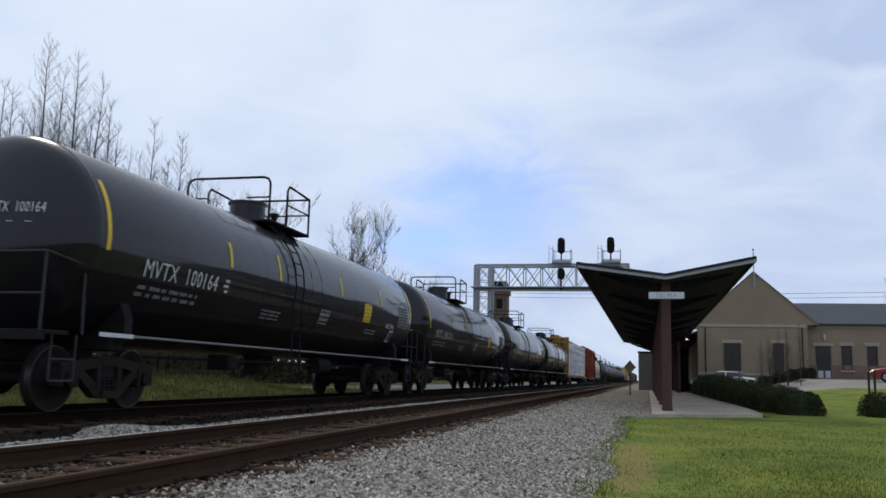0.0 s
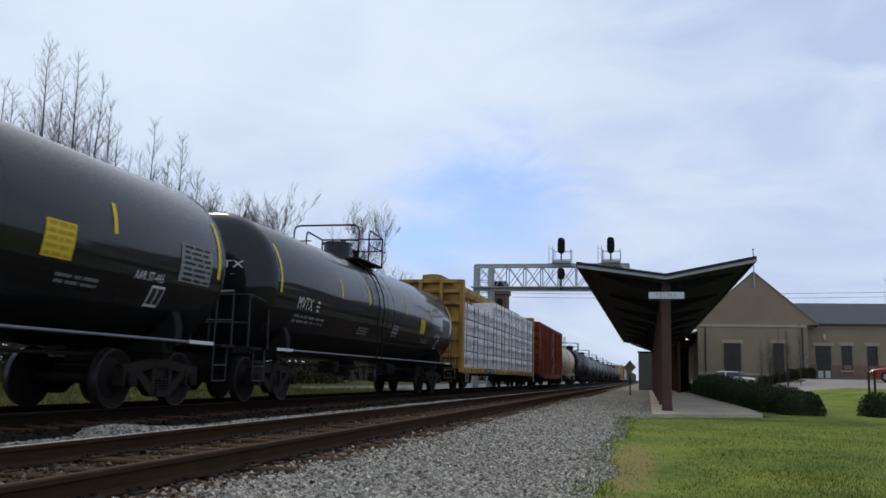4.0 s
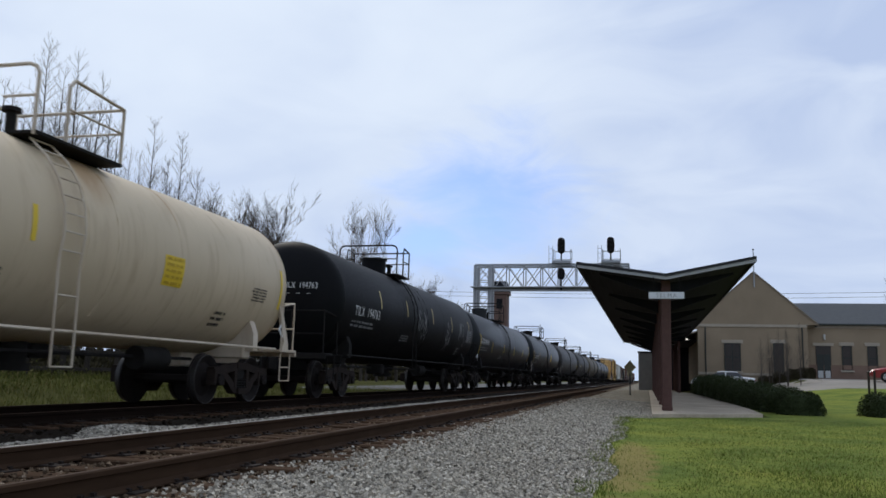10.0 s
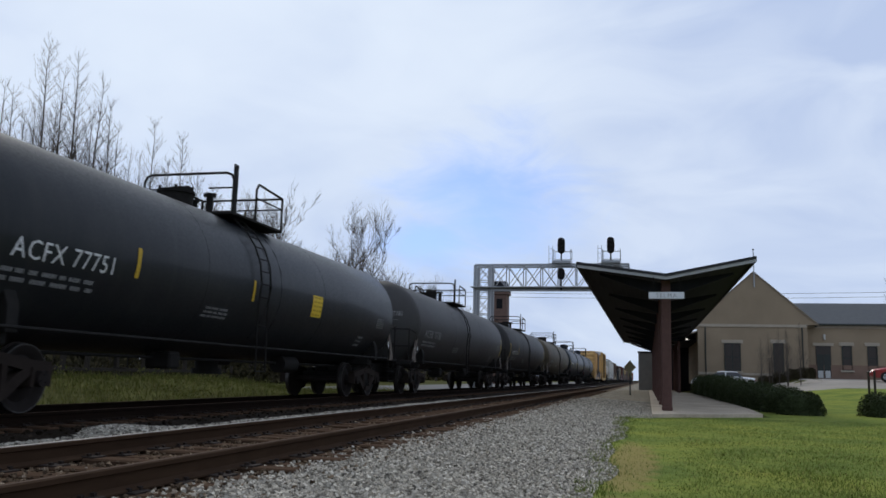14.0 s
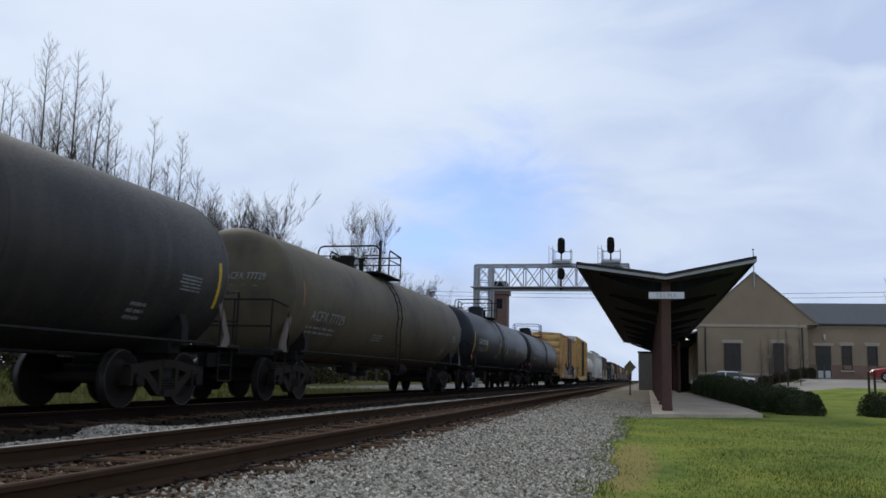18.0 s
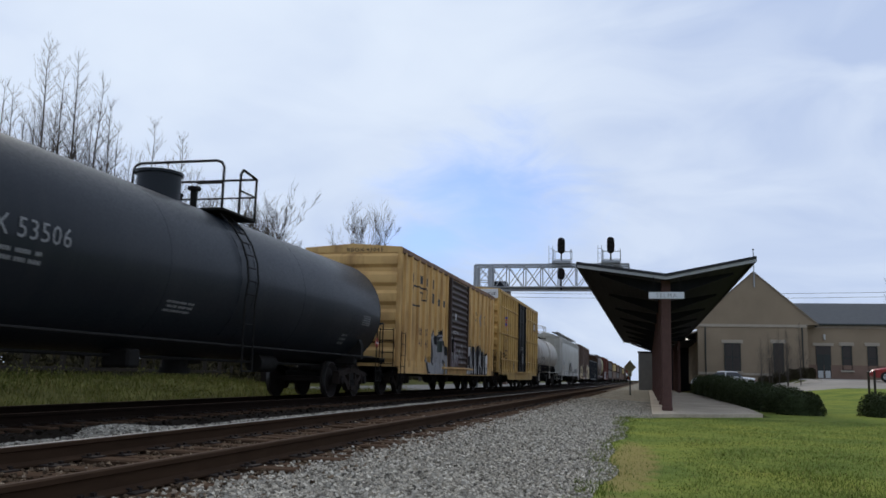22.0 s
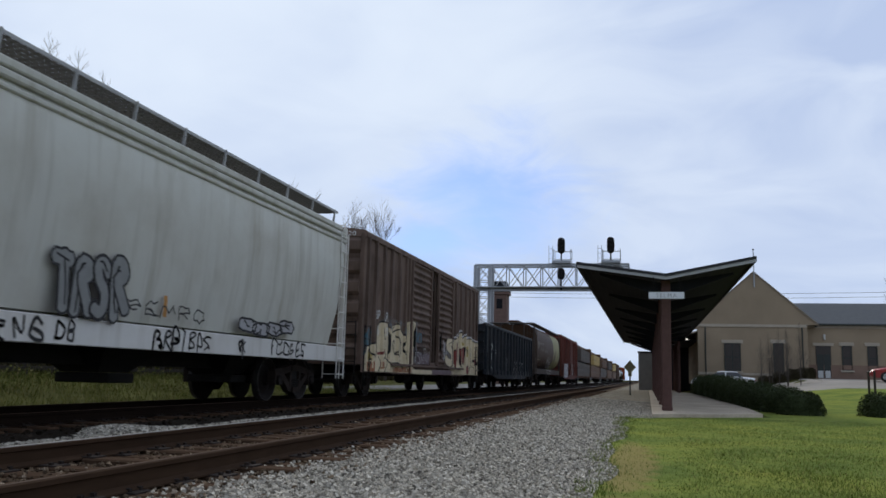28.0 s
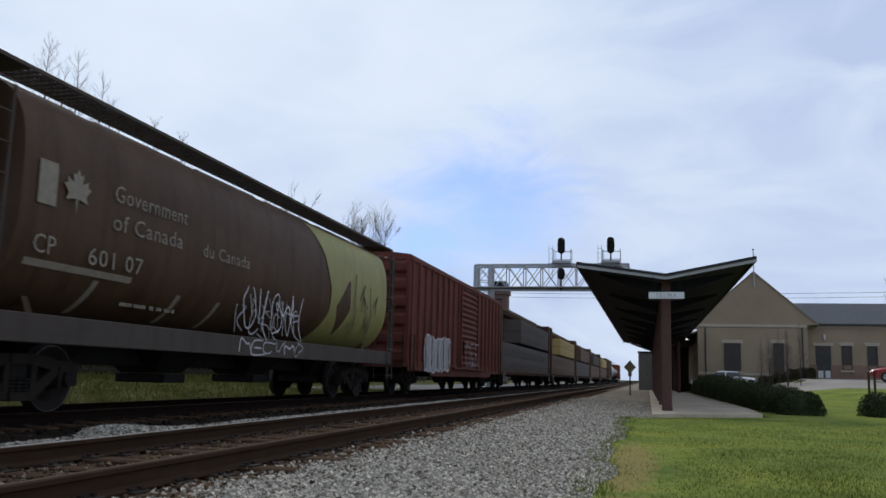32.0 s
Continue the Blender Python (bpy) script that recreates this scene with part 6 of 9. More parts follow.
def box_car(s0, s1, mat, label, eave=4.42, ridge=4.54, w=3.1, doors=((-1.5, 1.6),), opening=None, door_mat=None, posts=(), belts=(), roof_mat=None, plate_mat=None, plug=False, sill=0.6, ribs=6, post_w=0.07, low=0.76):
    """doors and opening: stretches along the car; posts: places of the upright ribs on its sides."""
    car, mid, half = car_thing("box_car", s0, s1, label, "box car")
    z0, hw, t = 0.86, w / 2, 0.07
    posts = posts or [-half + 0.3 + 0.9 * k for k in range(int(2 * half / 0.9))]
    d0, d1 = min(a for a, b in doors), max(b for a, b in doors)
    for s in (-1, 1):
        spans = [(-half + 0.07, opening[0]), (opening[1], half - 0.07)] if opening and s > 0 else [(-half + 0.07, half - 0.07)]
        for a, b in spans:
            part("side_wall", Mesh().box((s * (hw - t / 2), (a + b) / 2, (z0 + eave) / 2), (t, b - a, eave - z0)), mat, car)
        # side sill, deeper between the trucks
        part("side_sill", Mesh().prism([(-half, z0 + 0.2), (-half, low), (-half + 2.5, low), (-half + 2.9, sill), (half - 2.9, sill), (half - 2.5, low), (half, low), (half, z0 + 0.2)],
             "x", s * (hw + 0.005), s * (hw + 0.035)), mat, car)
        part("top_plate", Mesh().box((s * hw, 0, eave - 0.06), (0.12, 2 * half - 0.02, 0.15), 0.015), plate_mat or mat, car)
        for y in posts:
            if not d0 - 0.08 < y < d1 + 0.08:
                part("side_post", lambda: Mesh().prism([(0, -post_w), (0.08, -post_w * 0.75), (0.08, post_w * 0.75), (0, post_w)], "z", z0 + 0.02, eave - 0.1), mat, car,
                     at=pose(hw, y, 0) if s > 0 else pose(-hw, y, 0, 0, 0, 180), key=("post", z0, eave, post_w))
        for zb in belts:
            for a, b in ((-half + 0.3, d0 - 0.1), (d1 + 0.1, half - 0.3)):
                part("side_belt", Mesh().box((s * (hw + 0.04), (a + b) / 2, zb), (0.09, b - a, 0.06), 0.012), mat, car)
        # doors: a corrugated or a plug-type leaf with its frame
        for a, b in doors:
            x, za, zb = s * (hw + 0.03), z0 + 0.1, eave - 0.16
            if plug:
                m = Mesh().box((x, (a + b) / 2, (za + zb) / 2), (0.08, b - a, zb - za), 0.012)
            else:
                k = 15
                pr = [(s * (hw + 0.01), za)]
                for i in range(k):
                    zz, d = za + (zb - za) * (i + 0.5) / k, (zb - za) / k
                    pr += [(s * (hw + 0.05), zz - d * 0.45), (s * (hw + 0.05), zz - d * 0.2), (s * (hw + 0.11), zz + d * 0.1), (s * (hw + 0.11), zz + d * 0.25)]
                pr += [(s * (hw + 0.01), zb)]
                m = Mesh()
                n = len(pr)
                m.add([(q[0], y, q[1]) for y in (a, b) for q in pr], [(i, i + 1, n + i + 1, n + i) for i in range(n - 1)])
            dr = part("door", m, door_mat or mat, car, smooth=20)
            for y in (a + 0.04, b - 0.04):
                part("door_stile", Mesh().box((s * (hw + 0.09), y, (za + zb) / 2), (0.1, 0.09, zb - za), 0.012), door_mat or mat, dr)
            if plug:
                for zz in (0.14, 0.45, 0.72, 0.95):
                    part("door_rail", Mesh().box((s * (hw + 0.09), (a + b) / 2, za + (zb - za) * zz), (0.07, b - a - 0.1, 0.09), 0.012), door_mat or mat, dr)
                for yy in (0.3, 0.7):
                    part("lock_rod", Mesh().pipe([(s * (hw + 0.15), a + (b - a) * yy, za + 0.1), (s * (hw + 0.15), a + (b - a) * yy, zb - 0.1)], 0.022), door_mat or mat, dr)
            part("door_latch", Mesh().box((s * (hw + 0.16), a + 0.25, 1.75), (0.05, 0.1, 0.5), 0.01).pipe([(s * (hw + 0.18), a + 0.25, 1.2), (s * (hw + 0.18), a + 0.25, 2.1)], 0.015), M_STEEL, dr)
        part("door_track", Mesh().box((s * (hw + 0.08), (d0 + d1) / 2, z0 + 0.05), (0.14, (d1 - d0) * 1.7, 0.07), 0.01), mat, car)
    part("floor", Mesh().box((0, 0, z0 + 0.06), (w - 0.16, 2 * half - 0.14, 0.14)), M_STEEL, car)
    part("centre_sill", Mesh().box((0, 0, 0.72), (0.4, 2 * half + 0.1, 0.3), 0.02), M_STEEL, car)
    part("roof", Mesh().prism([(-hw - 0.03, eave), (-hw - 0.03, eave + 0.04), (0, ridge), (hw + 0.03, eave + 0.04), (hw + 0.03, eave)], "y", -half, half), roof_mat or M_ROOFSTEEL, car)
    n = int(2 * half / 1.15)
    for k in range(n + 1):
        part("roof_rib", lambda: Mesh().prism([(-hw + 0.06, eave + 0.04), (0, ridge + 0.002), (hw - 0.06, eave + 0.04), (hw - 0.16, eave + 0.075), (0, ridge + 0.05), (-hw + 0.16, eave + 0.075)], "y", -0.05, 0.05),
             roof_mat or M_ROOFSTEEL, car, at=(0, -half + 0.1 + (2 * half - 0.2) * k / n, 0), key=("roof_rib", eave, ridge, w))
    end_panels(car, half, w, z0, eave, mat, ribs)
    for s in (-1, 1):
        part("end_cap", Mesh().prism([(-hw - 0.03, eave - 0.12), (hw + 0.03, eave - 0.12), (hw + 0.03, eave + 0.05), (0, ridge + 0.06), (-hw - 0.03, eave + 0.05)], "y", s * half - 0.03, s * half + 0.03), mat, car)
    part("brake_rigging", Mesh().pipe([(0.4, -half + 2.4, 0.6), (0.4, half - 2.4, 0.6)], 0.03), M_STEEL, car)
    part("brake_cylinder", Mesh().cyl((0.7, -1.2, 0.52), (0.7, -0.4, 0.52), 0.18, 12), M_STEEL, car)
    part("air_valve", Mesh().box((0.7, 1.0, 0.5), (0.5, 0.3, 0.25), 0.03), M_STEEL, car)
    running_gear(car, mid, half + 0.1, 2 * (half - 1.75))
    skin_of(car, hw, half, posts, post_w, d0, d1, 0.115)
    return car, hw + 0.012


def scribbles(car, side_x, y0, y1, z0, z1, fill, edge, seed, n=6, halo=None, accent=None, stroke=0.045, spiky=0.0):
    """Sprayed tags: a halo, fat overlapping letter-like patches, dark outlines and accents."""
    rng = random.Random(seed)
    lay = {"halo": Mesh(), "fill": Mesh(), "edge": Mesh(), "accent": Mesh()}
    w = (y1 - y0) / n
    for k in range(n):
        cy, cz = y0 + w * (k + 0.5), (z0 + z1) / 2 + rng.uniform(-0.06, 0.06)
        hh = (z1 - z0) * 0.5

        def ring(g, wob):
            pts = []
            for i in range(18):
                a = i * 2 * math.pi / 18
                q = g * (1 + wob[i % len(wob)])
                c, d = math.cos(a), math.sin(a)
                pts.append((cy + w * 0.62 * q * math.copysign(abs(c) ** 0.6, c), cz + hh * q * math.copysign(abs(d) ** 0.6, d)))
            return pts
        wob = [rng.uniform(-0.16, 0.1) + (spiky * (i % 3 == 0)) for i in range(18)]
        if halo:
            lay["halo"].plate([(side_x + 0.0003 * k, y, z) for y, z in ring(1.15, wob)])
        outline = ring(1.0, wob)
        lay["fill"].plate([(side_x + 0.004 + 0.0005 * k, y, z) for y, z in outline])
        stroke_line(lay["edge"], side_x + 0.0075 + 0.0005 * k, outline + outline[:1], stroke)
        for _ in range(2):
            p, a = [cy + rng.uniform(-0.3, 0.3) * w, cz + rng.uniform(-0.6, 0.6) * hh], rng.uniform(0, 6.28)
            line = [tuple(p)]
            for _ in range(6):
                a += rng.uniform(-0.9, 0.9)
                p = [p[0] + math.cos(a) * w * 0.13, min(cz + hh * 0.8, max(cz - hh * 0.8, p[1] + math.sin(a) * hh * 0.22))]
                line.append(tuple(p))
            stroke_line(lay["edge"], side_x + 0.0075 + 0.0005 * k, line, stroke * 0.8)
        if accent:
            p = (cy + rng.uniform(-0.3, 0.3) * w, z0 + (z1 - z0) * rng.uniform(0.05, 0.5))
            lay["accent"].plate([(side_x + 0.011, p[0] + 0.2 * w * math.cos(q * 1.05) * rng.uniform(0.5, 1.2), p[1] + 0.12 * math.sin(q * 1.05) * rng.uniform(0.5, 1.2)) for q in range(6)])
    for name, mt in (("halo", halo), ("fill", fill), ("edge", edge), ("accent", accent)):
        if mt and lay[name].v:
            part("graffiti", lay[name], mt, car, smooth=0)["kind"] = "stuff"


def tag_strokes(car, side_x, y0, y1, z0, z1, mat, seed, letters=4, width=0.035):
    """Thin one-colour scrawl, letter by letter, not words."""
    rng = random.Random(seed)
    m = Mesh()
    w = (y1 - y0) / letters
    for k in range(letters):
        c = y0 + w * (k + 0.5)
        shape = rng.choice([[(-1, -1), (-0.6, 1), (0.2, -0.2), (0.7, 1), (1, -1)], [(0.8, 0.9), (-0.6, 0.9), (-0.7, -0.9), (0.9, -0.9), (-0.5, 0.05), (0.6, 0.1)], [(-0.8, -1), (-0.7, 1), (0.5, 0.9), (0.8, 0.3), (-0.5, 0), (0.9, -1)],
                            [(-0.7, 0.2), (-0.2, 1), (0.7, 0.6), (0.8, -0.5), (0.1, -1), (-0.7, -0.5), (-0.7, 0.3)]])
        line = []
        for (a, b), (a2, b2) in zip(shape, shape[1:]):
            for i in range(3):
                f = i / 3
                line.append((c + 0.46 * w * (a + (a2 - a) * f) + rng.gauss(0, 0.012), (z0 + z1) / 2 + 0.5 * (z1 - z0) * (b + (b2 - b) * f) + rng.gauss(0, 0.015)))
        stroke_line(m, side_x, line, width)
    return tagged(part("graffiti", draped(m, car), mat, car, smooth=0), kind="stuff")


GLYPH = {"S": [[(0.95, 0.8), (0.6, 1.0), (0.15, 0.85), (0.1, 0.6), (0.85, 0.42), (0.9, 0.15), (0.45, 0.0), (0.05, 0.15)]], "M": [[(0.05, 0.0), (0.18, 1.0), (0.5, 0.4), (0.82, 1.0), (0.95, 0.0)]],
         "I": [[(0.5, 0.0), (0.5, 1.0)]], "T": [[(0.0, 0.95), (1.0, 0.98)], [(0.5, 0.0), (0.52, 0.9)]], "H": [[(0.1, 0.0), (0.05, 1.0)], [(0.9, 0.0), (0.85, 1.0)], [(0.1, 0.48), (0.88, 0.52)]],
         "E": [[(0.95, 0.95), (0.1, 1.0), (0.08, 0.02), (1.0, 0.0)], [(0.1, 0.5), (0.8, 0.52)]], "R": [[(0.08, 0.0), (0.05, 1.0), (0.8, 0.95), (0.9, 0.65), (0.15, 0.5), (0.95, 0.0)]],
         "A": [[(0.0, 0.0), (0.45, 1.0), (0.95, 0.0)], [(0.2, 0.35), (0.75, 0.35)]], "Y": [[(0.05, 1.0), (0.45, 0.5), (0.9, 1.0)], [(0.45, 0.5), (0.3, 0.0)]], "U": [[(0.05, 1.0), (0.1, 0.15), (0.5, 0.0), (0.9, 0.15), (0.95, 1.0)]],
         "C": [[(0.95, 0.85), (0.5, 1.0), (0.08, 0.6), (0.12, 0.2), (0.55, 0.0), (0.95, 0.2)]], "W": [[(0.0, 1.0), (0.25, 0.0), (0.5, 0.75), (0.75, 0.0), (1.0, 1.0)]], "N": [[(0.05, 0.0), (0.1, 1.0), (0.85, 0.0), (0.95, 1.0)]],
         "O": [[(0.5, 1.0), (0.2, 0.9), (0.06, 0.6), (0.08, 0.28), (0.28, 0.05), (0.6, 0.0), (0.86, 0.2), (0.95, 0.55), (0.82, 0.88), (0.5, 1.0)]], "2": [[(0.05, 0.8), (0.5, 1.0), (0.9, 0.75), (0.15, 0.45), (0.75, 0.4), (0.7, 0.0)]],
         "K": [[(0.1, 0.0), (0.08, 1.0)], [(0.9, 1.0), (0.12, 0.45), (0.95, 0.0)]], "D": [[(0.1, 0.0), (0.08, 1.0), (0.7, 0.9), (0.92, 0.5), (0.7, 0.08), (0.1, 0.0)]], "F": [[(0.1, 0.0), (0.1, 1.0), (0.95, 0.95)], [(0.1, 0.5), (0.7, 0.5)]],
         "G": [[(0.9, 0.85), (0.45, 1.0), (0.08, 0.55), (0.3, 0.05), (0.85, 0.1), (0.9, 0.45), (0.5, 0.45)]], "B": [[(0.1, 0.0), (0.1, 1.0), (0.75, 0.9), (0.7, 0.6), (0.15, 0.52), (0.85, 0.42), (0.85, 0.1), (0.1, 0.0)]]}


def soften(line):
    """Cuts the corners of a line twice."""
    for _ in range(2):
        out = [line[0]]
        for p, q in zip(line, line[1:]):
            out += [(p[0] * 0.75 + q[0] * 0.25, p[1] * 0.75 + q[1] * 0.25), (p[0] * 0.25 + q[0] * 0.75, p[1] * 0.25 + q[1] * 0.75)]
        line = out + [line[-1]]
    return line


def letter_lines(word, y0, y1, z0, z1, rng, wobble=0.03):
    """The strokes of hand-drawn letters that fill a box, as lines of (y, z)."""
    w = (y1 - y0) / len(word)
    for k, ch in enumerate(word):
        for line in GLYPH.get(ch, ()):
            lift = rng.uniform(-0.04, 0.04)
            yield [(y0 + w * (k + 0.08 + 0.84 * (a + rng.gauss(0, wobble))), z0 + (z1 - z0) * (b + lift + rng.gauss(0, wobble))) for a, b in line]


def hand_letters(car, x, word, y0, y1, z0, z1, mat, width, seed=1, wild=0.16):
    """Thin sprayed strokes of one colour, shaken and run together so that they are no words."""
    m = Mesh()
    rng = random.Random(seed)
    for k, line in enumerate(letter_lines(word, y0, y1, z0, z1, rng, wild)):
        stroke_line(m, x + 0.0002 * k, soften(line), width * rng.uniform(0.7, 1.2))
    return tagged(part("graffiti", draped(m, car), mat, car, smooth=0), kind="stuff")


def fat_line(m, x, line, width, step):
    """A thick sprayed line with round corners; each patch lies a hair above the one before."""
    for k, (p, q) in enumerate(zip(line, line[1:])):
        stroke_line(m, x + step * 2 * k, [p, q], width)
    for k, (a, b) in enumerate(line):
        r = width * (0.5 if 0 < k < len(line) - 1 else 0.53)
        m.plate([(x + step * (2 * k + 1), a + r * math.cos(i * 0.6283), b + r * math.sin(i * 0.6283)) for i in range(10)])


def bubble_letters(car, x, word, y0, y1, z0, z1, fill, edge, halo=None, accent=None, fat=0.3, rim=0.035, seed=1):
    """Fat sprayed letters, each over the one before: a pale halo, a dark rim, a filled body, thin inner lines and darker patches."""
    rng = random.Random(seed)
    w = (y1 - y0) / len(word)
    lay = [Mesh(), Mesh(), Mesh(), Mesh()]
    for k, ch in enumerate(word):
        e = x + 0.0052 * k
        lines = list(letter_lines(ch, y0 + w * k + fat * 0.3, y0 + w * (k + 1) - fat * 0.3, z0 + fat * 0.5, z1 - fat * 0.5, rng, 0.09))
        lines = [soften(line) for line in lines]
        for i, line in enumerate(lines):
            if halo:
                fat_line(lay[0], x - 0.004 + 0.0002 * k, line, fat + rim * 2 + 0.09, 0.0001)
            fat_line(lay[1], e, line, fat + rim * 2, 0.0001)
        for i, line in enumerate(lines):
            fat_line(lay[2], e + 0.0016 + 0.0001 * i, line, fat * rng.uniform(0.9, 1.05), 0.0001)
            inner = [(a + fat * rng.uniform(-0.25, 0.25), b + fat * rng.uniform(-0.3, 0.3)) for a, b in line]
            stroke_line(lay[1], e + 0.0036, soften(inner[::3]), rim * 0.9)
            a, b = line[-1]
            c = fat * rng.uniform(0.2, 0.36)
            lay[3].plate([(e + 0.004, a - c, b - c * 0.8), (e + 0.004, a + c * 0.6, b - c * 0.6), (e + 0.004, a + c * 0.8, b + c), (e + 0.004, a - c * 0.4, b + c * 1.5)])
    for m, mat in zip(lay, (halo, edge, fill, accent)):
        if mat and m.v:
            part("graffiti", draped(m, car), mat, car, smooth=0)["kind"] = "stuff"


def stroke_line(m, x, line, width):
    """A flat sprayed line through points (y, z) on the +x side."""
    for (ya, za), (yb, zb) in zip(line, line[1:]):
        d = Vector((yb - ya, zb - za))
        if d.length < 1e-4:
            continue
        nrm = Vector((-d.y, d.x)).normalized() * width / 2
        e = d.normalized() * width * 0.3
        m.plate([(x, ya - e.x + nrm.x, za - e.y + nrm.y), (x, ya - e.x - nrm.x, za - e.y - nrm.y), (x, yb + e.x - nrm.x, zb + e.y - nrm.y), (x, yb + e.x + nrm.x, zb + e.y + nrm.y)])


def centre_beam(s0, s1, label, tall=4.56, mat=M_BEAM_YELLOW):
    """A bulkhead flat car with a beam on columns down its middle."""
    car, mid, half = car_thing("centre_beam_flat_car", s0, s1, label, "flat car")
    part("centre_sill", Mesh().box((0, 0, 0.86), (0.5, 2 * half, 0.4), 0.02), M_STEEL, car)
    part("deck", Mesh().box((0, 0, 0.985), (2.76, 2 * half, 0.05)), mat, car)
    for s in (-1, 1):
        part("side_sill", Mesh().box((s * 1.37, 0, 0.87), (0.1, 2 * half, 0.24), 0.02), mat, car)
    k = 13
    for i in range(k):
        part("crossbearer", lambda: Mesh().box((0, 0, 0.87), (2.62, 0.2, 0.16), 0.015), M_STEEL, car, at=(0, -half + 0.4 + (2 * half - 0.8) * i / (k - 1), 0), key="crossbearer")
    for i in range(32):
        part("stake_pocket", lambda: Mesh().box((1.435, 0, 0.87), (0.035, 0.2, 0.17), 0.01), mat, car, at=(0, -half + 0.5 + (2 * half - 1.0) * i / 31, 0), key="stake_pocket")
    for s in (-1, 1):
        part("bulkhead", Mesh().box((0, s * (half - 0.14), (1.0 + tall) / 2), (2.6, 0.06, tall - 1.0), 0.01), mat, car)
        for x in (-1.33, 1.33):
            part("bulkhead_post", Mesh().prism([(s * (half + 0.06), 0.8), (s * (half + 0.06), tall), (s * (half - 0.3), tall), (s * (half - 0.42), 0.8)], "x", x - 0.07, x + 0.07), mat, car)
        part("bulkhead_cap", Mesh().box((0, s * (half - 0.12), tall - 0.02), (2.8, 0.38, 0.16), 0.02).prism([(-1.26, tall - 0.1), (-0.9, tall - 0.1), (-1.26, tall - 0.5)], "y", s * (half + 0.0) - 0.02, s * (half + 0.0) + 0.02)
             .prism([(1.26, tall - 0.1), (0.9, tall - 0.1), (1.26, tall - 0.5)], "y", s * (half + 0.0) - 0.02, s * (half + 0.0) + 0.02), mat, car)
        for z in (1.45, 2.15, 2.9, 3.62, 4.12):
            part("bulkhead_rib", Mesh().box((0, s * (half - 0.03), z), (2.5, 0.16, 0.14), 0.02), mat, car)
        for x in (-0.45, 0.45):
            part("bulkhead_stiffener", Mesh().box((x, s * (half + 0.03), (1.0 + tall) / 2), (0.14, 0.16, tall - 1.1), 0.02), mat, car)
        m = Mesh()
        for x in (0.7, 1.15):
            m.pipe([(x, s * (half + 0.18), 0.5), (x, s * (half + 0.18), 2.6)], 0.015, 5)
        for q in range(7):
            m.pipe([(0.7, s * (half + 0.18), 0.55 + q * 0.33), (1.15, s * (half + 0.18), 0.55 + q * 0.33)], 0.013, 5)
        part("end_ladder", m, mat, car)
        part("step", Mesh().pipe([(1.46, s * (half - 0.5), 0.9), (1.46, s * (half - 0.5), 0.42), (1.46, s * (half - 0.95), 0.42), (1.46, s * (half - 0.95), 0.9)], 0.02), M_ROOFSTEEL, car)
    part("top_chord", Mesh().prism([(-0.42, tall + 0.06), (-0.4, tall + 0.26), (0, tall + 0.3), (0.4, tall + 0.26), (0.42, tall + 0.06), (0.3, tall - 0.12), (-0.3, tall - 0.12)], "y", -half + 0.05, half - 0.05), mat, car)
    n = 16
    for i in range(1, n):
        part("column", lambda: Mesh().box((0, 0, (1.1 + tall - 0.2) / 2), (0.3, 0.2, tall - 1.3), 0.015), mat, car, at=(0, -half + 2 * half * i / n, 0), key=("column", tall))
    running_gear(car, mid, half + 0.1, 2 * (half - 2.15))
    return car, half


def hopper_mesh(half, hw, z0, z1, bulge, lean, flat_top=0.55, cut=1.9):
    """A smooth-sided covered hopper: an egg-shaped section whose ends slope in towards the bottom."""
    rings = []
    sec = [(0.0, z0), (hw * 0.75, z0), (hw * 0.95, z0 + 0.12), (hw + bulge * 0.55, z0 + (z1 - z0) * 0.3), (hw + bulge, z0 + (z1 - z0) * 0.55), (hw + bulge * 0.7, z0 + (z1 - z0) * 0.78),
           (hw * 0.86, z0 + (z1 - z0) * 0.93), (hw * flat_top, z1), (0, z1 + 0.03)]
    ring = sec + [(-x, z) for x, z in sec[-2:0:-1]]
    for y, e in ((-half, 1), (-half + 0.02, 1), (-half + cut, 0), (0, 0), (half - cut, 0), (half - 0.02, 1), (half, 1)):
        row = []
        for x, z in ring:
            f = max(0.0, min(1.0, (z - z0) / (z1 - z0)))
            shift = (1 - f) * cut * lean
            yy = y + (shift if y < 0 else -shift if y > 0 else 0) * e
            row.append((x, yy, z))
        rings.append(row)
    return Mesh().loft(rings)


WALK_DROP = 0.05


def round_mesh(half, top):
    """A cylindrical hopper body, its ends cut square."""
    zc, rz, rx = (top + 1.15) / 2, (top - 1.15) / 2, 1.6
    ring = []
    for k in range(40):
        a = k * math.pi / 20
        c, s = math.cos(a), math.sin(a)
        ring.append((rx * math.copysign(abs(c) ** (0.5 if s > 0 else 0.77), c), zc + rz * math.copysign(abs(s) ** (0.6 if s > 0 else 0.77), s)))
    return Mesh().loft([[(x, y, z) for x, z in ring] for y in (-half, -half * 0.5, 0, half * 0.5, half)])


